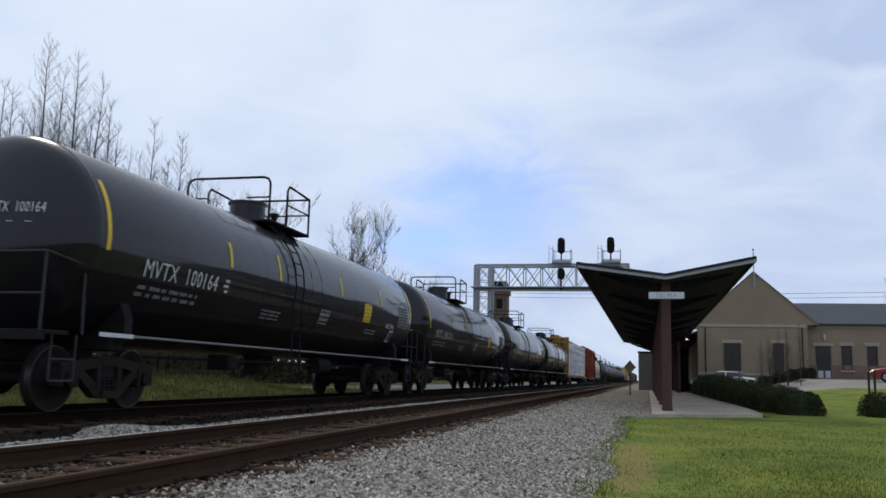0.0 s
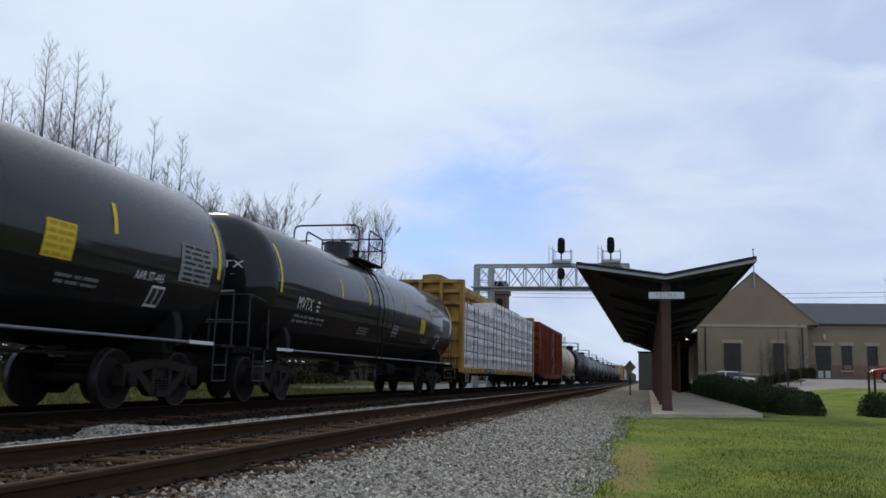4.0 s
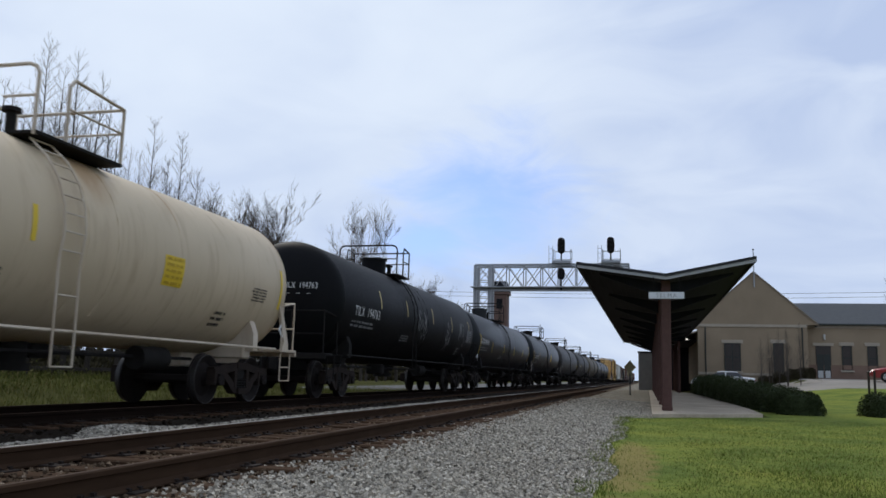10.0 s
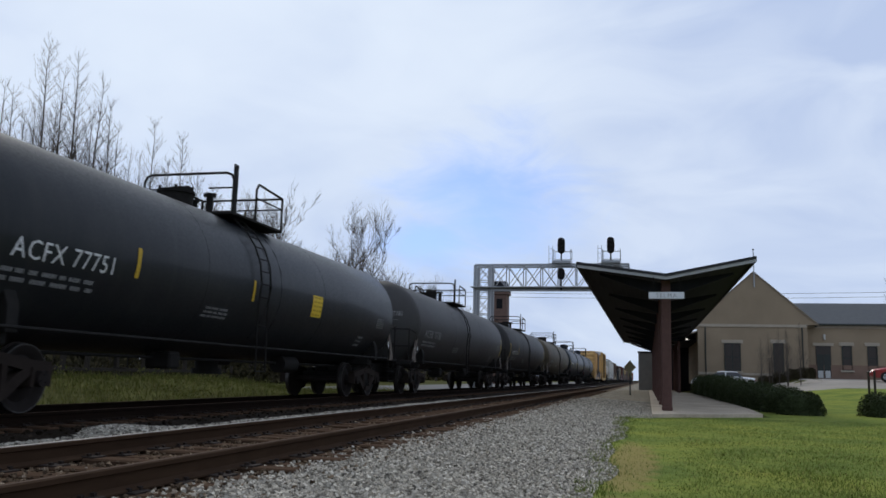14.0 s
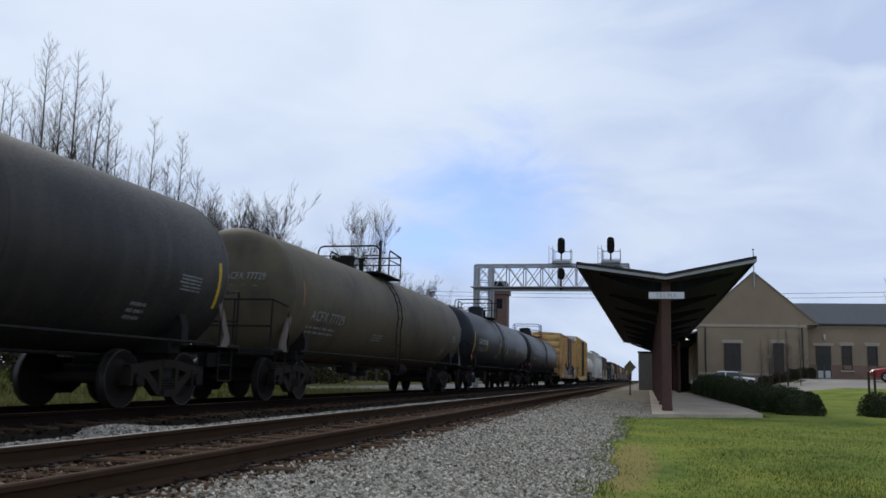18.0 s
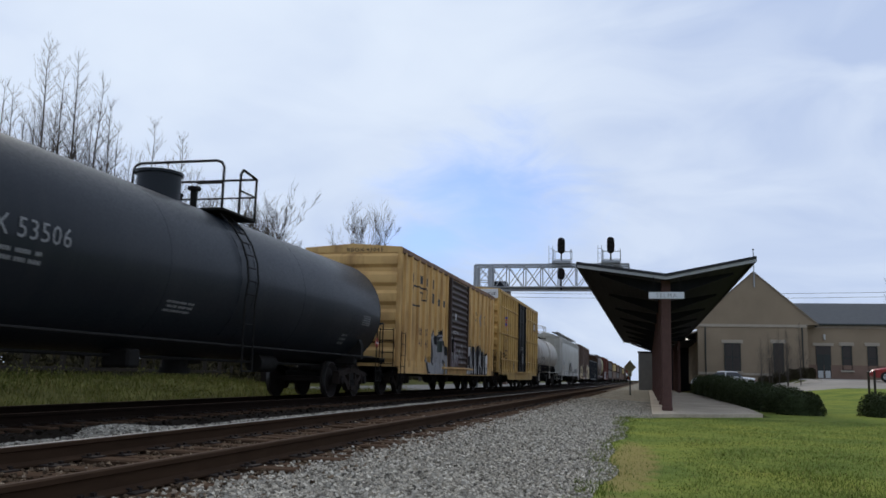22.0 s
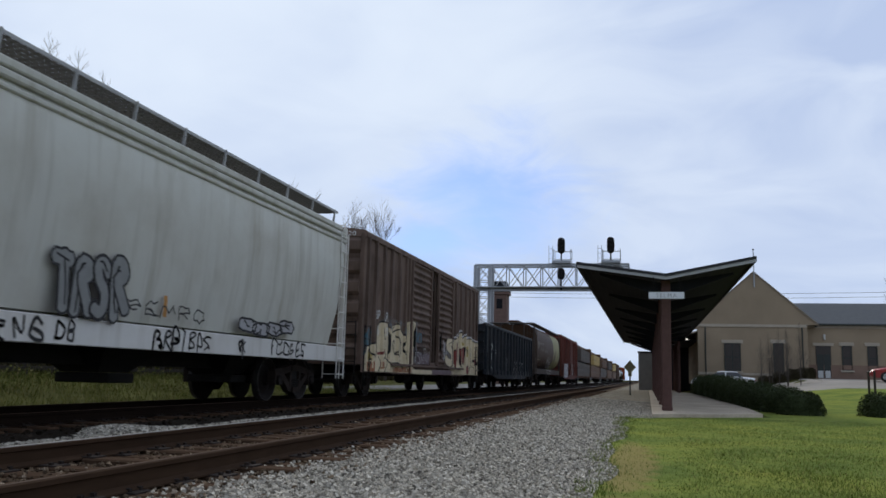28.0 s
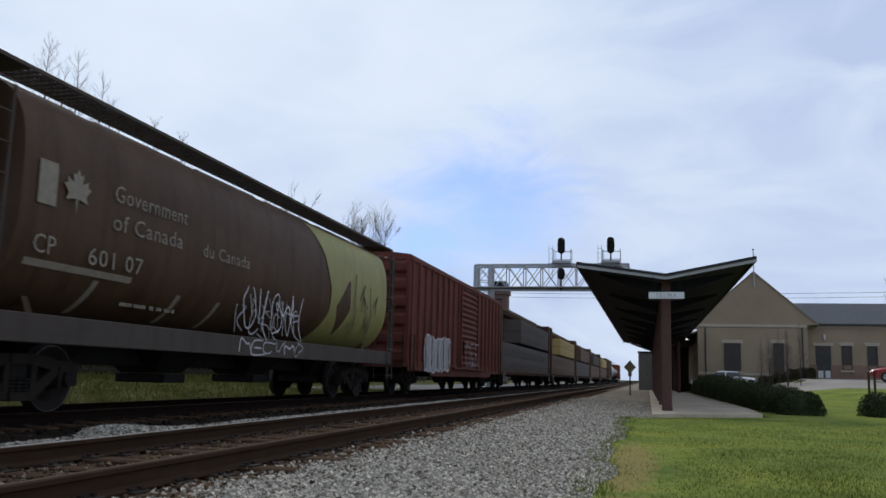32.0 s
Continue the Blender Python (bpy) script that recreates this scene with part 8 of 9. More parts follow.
tank_car(215.4, 231.4, M_TANK_DUSTY, "dusty charcoal tank car with worn white lettering", words="ACFX 77761", span=2.05, r=1.46, zc=2.3, platform="low", stripes=(ST_ACFX[0], ST_ACFX[1], ST_ACFX[3]), stripe_mat=M_YELLOWDARK, at=(0.86, 1.91), cap=0.24,
         hoop=-1.17, rail=(-0.18, 1.08), dome_y=-1.6, braces=M_BRACE, plate=True)
tank_car(234.5, 251.0, M_TANK_BROWN, "grimy olive brown tank car streaked with soot", words="ACFX 77729", wmat=M_PALEGREY, r=1.46, zc=2.3, platform="low", stripes=((-0.945, 2.08, 2.62),), stripe_mat=M_RUSTSTRIPE, at=(1.02, 1.81), span=2.1, cap=0.24,
         hoop=-1.17, rail=(-0.18, 1.08), dome_y=-1.6, braces=M_BRACE, plate=True)
tank_car(253.9, 270.6, M_TANK_BLUE, "blue-black tank car with a full set of yellow stripes", words="GATX 90500", r=1.46, zc=2.3, stripes=ST_BLUE, at=(1.03, 2.08), span=2.07, cap=0.25, hoop=-1.73, rail=(-0.89, -0.19), dome_y=-1.0, placard=M_PLAC_RED)
tank_car(272.6, 288.8, M_TANK_BLUE, "blue-black tank car with one worn yellow stripe", words="GATX 53506", wmat=M_PALEGREY, r=1.46, zc=2.3, stripes=((-0.979, 1.81, 2.65),), stripe_mat=M_YELLOWDARK, at=(0.79, 2.16), span=2.18, cap=0.25, hoop=-0.38, rail=(0.3, 0.99), dome_y=-1.0,
         placard=M_PLAC_RED)

# ---- yellow box cars ----
car, sx = box_car(290.4, 306.3, M_BOX_YELLOW, "yellow box car with a dark ribbed door and sprayed tags", doors=((-1.62, 1.55),), door_mat=M_DOOR_BROWN, plate_mat=M_PLATE_RUST, roof_mat=M_PLATE_RUST, eave=4.44, sill=0.66, low=0.67,
                  posts=(-7.6, -6.9, -6.02, -5.22, -4.4, -3.6, -2.8, -2.0, 2.15, 3.07, 4.02, 5.0, 5.95, 6.7, 7.45))
for y, z, w, h in ((-6.8, 3.55, 0.26, 0.3), (-5.8, 3.6, 0.36, 0.27), (-4.94, 3.6, 0.14, 0.27), (-4.07, 3.6, 0.14, 0.32), (-4.22, 3.1, 0.36, 0.34), (-3.4, 3.08, 0.38, 0.24), (-2.6, 3.1, 0.38, 0.24)):
    panel(car, "logo_shape", M_BLACK, y, y + w, z, z + h, sx)
logo_line = [(-6.75, 2.84), (-6.5, 3.46), (-4.74, 3.48), (-4.84, 3.1), (-5.47, 3.08), (-5.38, 3.33), (-5.84, 3.3), (-5.93, 2.84), (-6.75, 2.84)]
m = Mesh()
stroke_line(m, sx, logo_line, 0.055)
part("logo_shape", draped(m, car), M_BLACK, car, smooth=0)
for words, y, z, span in (("RB", -5.78, 1.92, 0.42), ("OX", -5.06, 1.93, 0.46), ("43", -5.72, 1.56, 0.38), ("043", -5.1, 1.55, 0.56)):
    lettering(car, words, 0.25, sx, y, z, M_DOOR_BROWN, span)
for words, y, z, span in (("next", 3.36, 3.27, 0.54), ("load", 3.38, 3.0, 0.52), ("any", 5.3, 3.24, 0.42), ("road", 5.27, 2.98, 0.5)):
    lettering(car, words, 0.17, sx, y, z, M_BLACK, span)
for p, q in (((4.24, 3.38), (4.8, 2.86)), ((4.26, 2.86), (4.78, 3.38))):
    m = Mesh()
    stroke_line(m, sx + 0.002 * (p[1] > 3), [p, q], 0.09)
    part("logo_shape", m, M_PALEGREY, car, smooth=0)
# a spiked silver piece with black inner shapes
spray(car, sx + 0.004, M_TAG_BLACK, [(-4.9, 1.1), (-4.78, 1.3), (-4.6, 1.08), (-4.36, 1.26), (-4.4, 1.85), (-4.2, 1.92), (-4.3, 2.16), (-4.0, 2.03), (-3.84, 2.25), (-3.66, 2.0), (-3.1, 2.08), (-3.1, 2.26), (-2.96, 2.16), (-2.76, 2.3), (-2.72, 2.08), (-2.4, 1.9), (-2.2, 1.86), (-1.84, 1.42), (-1.66, 0.68), (-4.66, 0.68)])
spray(car, sx + 0.006, M_TAG_SILVER, [(-4.72, 1.24), (-4.58, 1.03), (-4.25, 1.2), (-4.31, 1.81), (-4.1, 1.87), (-4.2, 2.1), (-3.98, 1.94), (-3.83, 2.13), (-3.67, 1.93), (-3.02, 2.05), (-2.81, 2.08), (-2.5, 1.77), (-2.29, 1.79), (-2.1, 1.38), (-1.9, 1.3), (-1.76, 0.68), (-4.58, 0.68), (-4.82, 1.05)])
for shape in ([(-4.84, 1.07), (-4.67, 1.04), (-4.42, 0.69), (-4.61, 0.69)], [(-4.29, 1.81), (-4.1, 1.91), (-3.96, 1.71), (-3.86, 1.61), (-3.78, 1.3), (-3.92, 0.95), (-4.19, 1.06), (-4.27, 1.21), (-4.05, 1.23), (-4.07, 1.55), (-4.26, 1.6)],
              [(-3.8, 1.92), (-3.67, 1.94), (-3.11, 2.0), (-2.8, 2.0), (-2.98, 1.85), (-3.42, 1.86), (-3.63, 1.64)], [(-2.52, 1.15), (-2.32, 1.22), (-2.1, 1.12), (-2.08, 0.69), (-2.3, 0.67), (-2.28, 0.93), (-2.4, 1.07)],
              [(-3.31, 1.42), (-3.21, 1.34), (-3.22, 1.12), (-3.36, 1.11)], [(-2.53, 1.63), (-2.4, 1.86), (-2.23, 1.8), (-2.1, 1.44), (-2.33, 1.72)]):
    spray(car, sx + 0.009, M_TAG_BLACK, shape)
spray(car, sx + 0.012, M_TAG_GREEN, [(-3.4, 1.83), (-2.78, 1.85), (-2.77, 1.46), (-3.36, 1.44)])
spray(car, sx + 0.012, M_BOX_YELLOW2, [(-2.27, 1.1), (-2.16, 1.05), (-2.16, 0.72), (-2.24, 0.69)])
spray(car, sx + 0.007, M_BOX_YELLOW2, [(-4.7, 1.2), (-4.4, 1.28), (-4.42, 1.02)])
# white tapered strokes on a black ground of points
rngt = random.Random(17)
ground_line = [(1.72, 0.7)]
for k in range(17):
    y = 1.72 + 0.27 * k
    ground_line += [(y, 1.62 - 0.25 * smooth_step(5.2, 6.2, y) + rngt.uniform(-0.1, 0.1)), (y + 0.14 + rngt.uniform(-0.03, 0.1), 2.02 + 0.12 * math.sin(k * 0.9) - 0.35 * smooth_step(4.9, 6.3, y) + rngt.uniform(-0.12, 0.12))]
spray(car, sx + 0.004, M_TAG_BLACK, ground_line + [(6.35, 0.95), (6.2, 0.7)])
spray(car, sx + 0.006, M_TAG_WHITE, soften([(2.5, 1.72), (2.2, 1.88), (1.85, 1.72), (1.72, 1.3), (1.76, 0.72)]) + soften([(2.3, 0.72), (2.02, 1.02), (2.04, 1.42), (2.24, 1.62), (2.5, 1.6)]))
for k in range(13):
    y, lean = 2.62 + 0.27 * k + rngt.uniform(-0.06, 0.06), rngt.uniform(-0.1, 0.16)
    lo, hi, w = rngt.choice((0.72, 0.72, 1.1)), 1.9 - 0.3 * smooth_step(4.8, 6.2, y) + rngt.uniform(-0.2, 0.12), rngt.uniform(0.07, 0.125)
    spray(car, sx + 0.006 + 0.0003 * k, M_TAG_WHITE, [(y - w * 0.6, lo), (y + w, lo + 0.04), (y + w * 0.8 + lean * 0.4, (lo + hi) / 2), (y + lean, hi), (y - w * 0.7 + lean * 0.5, (lo + hi) / 2 + 0.12)])
spray(car, sx + 0.013, M_TAG_BLACK, [(1.74, 0.98), (6.2, 0.98)], 0.03)
spray(car, sx + 0.002, M_TAG_MAUVE, [(-1.5, 1.86), (-0.81, 1.92), (-0.69, 1.52), (-0.16, 1.35), (-0.19, 1.0), (-1.5, 0.99)])
hand_letters(car, sx + 0.008, "SWNR", -1.4, 0.6, 1.15, 1.75, M_TAG_WHITE, 0.028, 4)
hand_letters(car, sx + 0.006, "OE", -1.3, -0.3, 0.98, 1.45, M_TAG_SILVER, 0.07, 14)
panel(car, "routing_card", M_TAG_WHITE, 5.22, 5.68, 1.22, 1.57, sx + 0.145)
panel(car, "routing_card", M_TAG_WHITE, -0.9, -0.65, 2.75, 3.0, sx + 0.1)
bars(car, M_TAG_WHITE, -1.2, -0.2, 2.2, 2.35, sx + 0.1, 2)
end_lettering(car, "RBOX 43043", 0.12, -7.988, -0.2, 4.345, M_BLACK, 1.15)
car, sx = box_car(308.0, 323.0, M_BOX_YELLOW2, "bright yellow high box car with a black plug door", eave=5.03, ridge=5.14, doors=((-1.42, 1.25),), door_mat=M_DOOR_BLACK, belts=(1.54, 2.85, 4.2), plug=True, ribs=7,
                  posts=(-6.86, -6.22, -5.5, -4.72, -4.04, -3.26, -2.48, -1.72, 1.67, 2.74, 3.84, 5.0, 6.15, 7.2), roof_mat=None, post_w=0.065, sill=0.5)
M_LOGO_RED, M_LOGO_BLUE = plain("faded_red_decal", (0.45, 0.13, 0.09), 0.6, 0, 0.15), plain("faded_blue_decal", (0.07, 0.08, 0.28), 0.6, 0, 0.15)
for k, (mat, p, q) in enumerate(((M_LOGO_RED, (-6.1, 3.8), (-5.1, 3.02)), (M_LOGO_BLUE, (-6.0, 3.96), (-4.96, 3.13)), (M_LOGO_RED, (-6.08, 3.3), (-4.98, 3.9)), (M_LOGO_BLUE, (-6.02, 3.1), (-5.6, 3.4)), (M_LOGO_BLUE, (-5.5, 3.72), (-4.98, 4.06)), (M_PALEGREY, (-5.95, 3.86), (-5.08, 3.14)))):
    m = Mesh()
    stroke_line(m, sx + 0.002 + 0.001 * k, [p, q], 0.17 if mat != M_PALEGREY else 0.03)
    part("logo_shape", draped(m, car), mat, car, smooth=0)
for words, y, z, span in (("next", -6.76, 3.52, 0.42), ("load", -6.76, 3.34, 0.42), ("any", -4.56, 3.54, 0.36), ("road", -4.58, 3.37, 0.44)):
    lettering(car, words, 0.15, sx, y, z, M_BLACK, span, bold=0.008)
for words, y, z, span in (("FB", -6.1, 2.42, 0.46), ("OX", -5.34, 2.43, 0.48), ("5", -6.54, 1.95, 0.18), ("02", -6.1, 1.95, 0.4), ("30", -5.32, 1.94, 0.42), ("8", -4.56, 1.95, 0.2)):
    lettering(car, words, 0.3, sx, y, z, M_BLACK, span)
hand_letters(car, sx + 0.003, "RAKEN", -6.85, -5.0, 1.55, 1.98, M_TAG_BLACK, 0.04, 6, 0.08)
tag_strokes(car, sx + 0.004, 1.9, 2.6, 1.9, 2.5, M_TAG_BLACK, 16, 2, 0.025)
for y, z, span in ((-6.66, 1.18, 0.2), (-6.05, 1.28, 0.36), (-6.02, 1.14, 0.3), (-5.35, 1.25, 0.4), (-5.35, 1.1, 0.35)):
    bars(car, M_DOOR_BROWN, y, y + span, z, z + 0.07, sx, 1)
panel(car, "logo_shape", M_BLACK, 5.22, 5.5, 4.4, 4.7, sx)
for p, q in ((5.1, 5.56), (5.6, 6.1), (6.22, 6.84)):
    panel(car, "logo_shape", M_BLACK, p, q, 3.66, 4.14, sx)
    panel(car, "logo_shape", M_TAG_WHITE, p + 0.05, q - 0.04, 3.72, 4.08, sx + 0.006)
panel(car, "data_panel", M_DOOR_BLACK, -3.15, -2.58, 1.02, 1.44, sx, lines=3, lines_mat=M_PALEGREY)
bars(car, M_TAG_WHITE, -0.5, 0.3, 2.2, 2.4, sx + 0.09, 2)
panel(car, "routing_card", M_TAG_WHITE, -0.2, -0.05, 1.4, 2.0, sx + 0.13)
part("white_end_band", Mesh().box((0, -7.56, 4.82), (2.94, 0.12, 0.46), 0.01), M_SIGN, car)
end_lettering(car, "FBOX 502308", 0.15, -7.624, 0.35, 4.74, M_BLACK, 1.0)

# ---- white tank car, hoppers, gondola ----
tank_car(326.4, 337.9, M_TANK_WHITE, "dusty white tank car with a black lower band", words="PXCX 200034", wmat=M_BLACK, r=1.4, zc=2.4, platform="low", skirt=M_TANK_DULL, rails_mat=M_TANK_WHITE, hoop=-0.9, rail=(-0.3, 0.8), dome_y=-1.3, cap=0.25,
         at=(0.6, 1.95), stripe_mat=M_BLACK, stripes=((-0.97, 1.75, 2.6), (-0.18, 1.9, 2.3), (0.22, 1.9, 2.3), (0.62, 1.9, 2.2)))
M_SILLPALE = paint("dusty_white_sill_paint", (0.6, 0.58, 0.54), 0.6, (0.3, 0.26, 0.2), 0.4, 0.4, spec=0.15)
M_TAG_HOPPER = plain("grey_spray_paint", (0.2, 0.2, 0.19), 0.7, 0, 0.2, 6)
hop = hopper_car(339.5, 358.3, M_HOP_GREY, "pale grey covered hopper car with dark tags along its sill", top=4.45, sill_mat=M_SILLPALE)
lettering(hop, "CHVX", 0.3, 1.565, -7.35, 2.35, M_BLACK, 0.85)
lettering(hop, "894069", 0.3, 1.575, -7.4, 1.85, M_BLACK, 1.25)
bars(hop, M_PALEGREY, -7.4, -5.6, 1.45, 1.72, 1.56, 2)
M_ORANGE = plain("faded_orange_tape", (0.42, 0.2, 0.05), 0.6)
for y in (-7.75, -5.25, -3.3, 1.4):
    panel(hop, "reflective_stripe", M_ORANGE, y, y + 0.1, 1.42, 1.75, 1.545)
bubble_letters(hop, 1.605, "TRSR", -1.2, 0.35, 1.32, 2.15, M_TAG_HOPPER, M_TAG_BLACK, fat=0.17, rim=0.035, seed=3)
tag_strokes(hop, 1.61, 0.3, 2.6, 1.4, 1.6, M_TAG_BLACK, 5, 5, 0.025)
scribbles(hop, 1.58, 3.9, 6.2, 1.35, 1.6, M_TAG_SILVER, M_TAG_BLACK, 12, 4, stroke=0.04)
for y0, y1, sd, word in ((-7.1, -5.6, 2, "FOB"), (-5.2, -4.0, 4, "MHD"), (-3.6, -1.2, 7, "IISMCENG"), (-1.0, -0.6, 9, "DB"), (1.2, 2.9, 11, "BRBTBDS"), (3.9, 4.2, 13, "OK"), (5.2, 7.0, 15, "FCCSES")):
    hand_letters(hop, 1.566, word, y0, y1, 0.95, 1.21, M_TAG_BLACK, 0.042, sd)
car, sx = box_car(359.6, 374.9, M_BOX_BROWN, "brown box car with its door ajar and cream tags", doors=((-3.3, -0.82), (0.14, 2.42)), opening=(-0.82, 0.14), eave=4.36,
                  posts=(-7.4, -6.74, -5.98, -5.27, -4.48, -3.75, -3.4, 2.56, 3.24, 4.17, 5.07, 5.93, 6.75, 7.4), roof_mat=None, post_w=0.07, low=0.67, sill=0.64)
for words, y, z, span in (("BP", -6.58, 2.12, 0.42), ("RR", -5.82, 2.12, 0.4), ("16", -6.58, 1.7, 0.36), ("20", -5.82, 1.7, 0.4)):
    lettering(car, words, 0.27, sx, y, z, M_WHITE, span)
M_TAG_MAROON = worn_spray("maroon_spray", (0.2, 0.055, 0.05), (0.5, 0.4, 0.28), 0.62)
# a blue and cream piece on one end, cream letters on the other, all worn
def ragged(y0, y1, z0, z1, seed, rough=0.16):
    """A sprayed field with an uneven upper edge."""
    rng = random.Random(seed)
    n = 26
    return [(y0, z0)] + [(y0 + (y1 - y0) * k / n, z1 + rough * noise.noise((k * 0.45, seed, 4)) + rng.uniform(-0.3, 0.2) * rough) for k in range(n + 1)] + [(y1, z0)]


spray(car, sx + 0.002, M_TAG_TEAL, ragged(-7.62, -6.86, 1.1, 1.82, 3))
spray(car, sx + 0.002, M_TAG_MIST, ragged(-6.2, -3.32, 0.9, 2.24, 8))
spray(car, sx + 0.002, M_TAG_MIST, ragged(-3.3, -2.6, 0.98, 2.3, 5))
spray(car, sx + 0.004, M_TAG_TEAL, ragged(-2.75, -2.05, 1.66, 1.98, 6, 0.08))
spray(car, sx + 0.0025, M_TAG_MAUVE, ragged(-2.6, -1.0, 0.98, 1.35, 12))
spray(car, sx + 0.005, M_TAG_TAN, [(-7.5, 0.7), (-7.44, 1.37), (-7.03, 1.35), (-6.4, 1.56), (-6.4, 1.93), (-6.14, 2.09), (-5.47, 2.06), (-5.23, 1.85), (-4.95, 2.02), (-4.6, 2.15), (-4.26, 2.12), (-3.97, 1.9), (-3.7, 1.72), (-3.64, 2.2), (-3.2, 2.3), (-2.85, 2.26), (-2.9, 1.6), (-3.1, 1.4), (-3.0, 0.68)])
for line in ([(-6.44, 1.5), (-6.4, 1.93), (-6.14, 2.09), (-5.84, 2.07)], [(-5.81, 1.83), (-5.82, 1.55), (-5.95, 1.43), (-5.68, 1.5), (-5.8, 1.8)], [(-5.2, 1.26), (-5.15, 1.72), (-4.85, 2.04), (-4.56, 2.14), (-4.36, 2.04)], [(-5.11, 1.03), (-4.98, 1.27), (-4.85, 1.63), (-4.7, 1.58), (-4.85, 1.3), (-4.5, 1.2)],
             [(-4.36, 1.98), (-4.05, 1.57), (-4.02, 1.32), (-4.29, 1.01)], [(-4.37, 2.1), (-3.96, 1.89), (-3.68, 1.79), (-3.9, 1.4), (-3.6, 1.1)], [(-7.31, 1.28), (-6.98, 1.25), (-6.65, 1.07), (-6.65, 0.77)], [(-6.65, 1.07), (-6.35, 1.16), (-6.42, 1.5)], [(-5.57, 1.24), (-5.47, 0.91), (-5.7, 0.7)],
             [(-7.3, 1.3), (-7.2, 1.05), (-6.9, 1.0)], [(-6.2, 1.1), (-6.1, 0.85), (-6.3, 0.7)], [(-5.1, 0.95), (-4.2, 0.97), (-3.9, 0.8)], [(-3.4, 2.2), (-3.2, 1.6), (-3.35, 1.0)], [(-3.15, 2.25), (-2.95, 1.9), (-3.1, 1.5)], [(-4.95, 1.85), (-4.5, 1.95)], [(-7.45, 1.36), (-7.1, 1.36), (-6.44, 1.55)], [(-7.0, 1.3), (-6.9, 1.0), (-7.1, 0.75)], [(-6.0, 1.9), (-5.95, 1.62), (-5.6, 1.62)], [(-5.4, 2.05), (-5.3, 1.5), (-5.4, 1.0)], [(-4.7, 1.2), (-4.4, 1.35), (-4.45, 1.7), (-4.65, 1.75)], [(-3.62, 2.2), (-3.55, 1.6), (-3.75, 1.2), (-3.5, 0.8)], [(-5.95, 1.05), (-5.6, 1.1), (-5.2, 0.9)]):
    spray(car, sx + 0.009, M_TAG_BLACK, soften(line), 0.045)
spray(car, sx + 0.0075, M_TAG_MAROON, [(-6.35, 1.2), (-6.03, 1.25), (-5.6, 1.32), (-5.64, 1.22), (-6.02, 1.17), (-6.3, 1.15)])
spray(car, sx + 0.007, M_TAG_RUST, ragged(-6.1, -5.7, 0.78, 0.98, 9, 0.08))
spray(car, sx + 0.007, M_TAG_RUST, ragged(-7.4, -6.7, 0.7, 0.95, 4, 0.1))
spray(car, sx + 0.007, M_TAG_RUST, ragged(-4.9, -3.2, 0.7, 0.84, 7, 0.06))
spray(car, sx + 0.0072, M_TAG_OCHRE, [(-7.35, 1.25), (-7.1, 1.24), (-6.8, 1.12), (-6.85, 0.98), (-7.3, 1.02)])
hand_letters(car, sx + 0.009, "KSNRW", -2.9, -1.0, 1.0, 1.4, M_TAG_WHITE, 0.02, 36)
hand_letters(car, sx + 0.007, "SUB", -2.7, -1.6, 1.3, 1.95, M_TAG_BLACK, 0.03, 47)
spray(car, sx + 0.003, M_TAG_TAN, ragged(-3.0, -0.6, 0.66, 0.8, 17, 0.05))
spray(car, sx + 0.003, M_TAG_MAUVE, ragged(-0.6, 2.4, 0.66, 0.82, 18, 0.05))
hand_letters(car, sx + 0.008, "KN", -2.8, -1.6, 1.0, 1.4, M_TAG_BLACK, 0.05, 35)
spray(car, sx + 0.003, M_TAG_MIST, ragged(1.2, 2.45, 0.98, 1.75, 22, 0.3))
bubble_letters(car, sx + 0.008, "S", 1.35, 2.6, 0.85, 2.12, M_TAG_TAN, M_TAG_BLACK, accent=M_TAG_TEAL, fat=0.26, rim=0.03, seed=37)
crest = [(2.45, 1.86), (2.75, 1.98), (2.95, 1.8), (3.2, 2.06), (3.55, 2.1), (3.72, 2.19), (3.93, 2.14), (4.14, 2.37), (4.37, 2.12), (4.8, 2.16), (5.13, 2.27), (5.2, 2.11), (5.65, 2.15), (6.2, 2.2), (6.55, 2.16), (6.93, 1.98), (7.2, 2.08), (7.48, 2.06)]
spray(car, sx + 0.004, M_TAG_TAN, [(2.4, 0.68)] + crest + [(7.58, 0.68)])
spray(car, sx + 0.003, M_TAG_WHITE, [(p, q + 0.05) for p, q in crest], 0.07)
spray(car, sx + 0.006, M_TAG_BLACK, crest, 0.04)
letter_voids = ([(4.07, 1.68), (4.42, 1.72), (4.45, 1.02), (4.13, 1.0)], [(4.62, 1.72), (5.0, 1.78), (4.98, 1.1), (4.7, 1.14)], [(5.35, 1.0), (5.7, 1.06), (5.73, 0.72), (5.39, 0.71)], [(6.82, 1.62), (7.3, 1.68), (7.1, 1.5)], [(6.66, 1.3), (7.3, 1.36), (7.36, 1.12), (6.8, 1.06)],
                [(3.1, 1.55), (3.32, 1.7), (3.4, 1.0), (3.16, 0.95)], [(3.6, 1.9), (3.74, 1.9), (3.76, 1.25), (3.64, 1.2)], [(2.66, 1.5), (2.82, 1.6), (2.86, 1.0), (2.7, 1.0)])
for shape in letter_voids:
    spray(car, sx + 0.006, M_TAG_RED, shape)
    spray(car, sx + 0.008, M_TAG_BLACK, shape + shape[:1], 0.035)
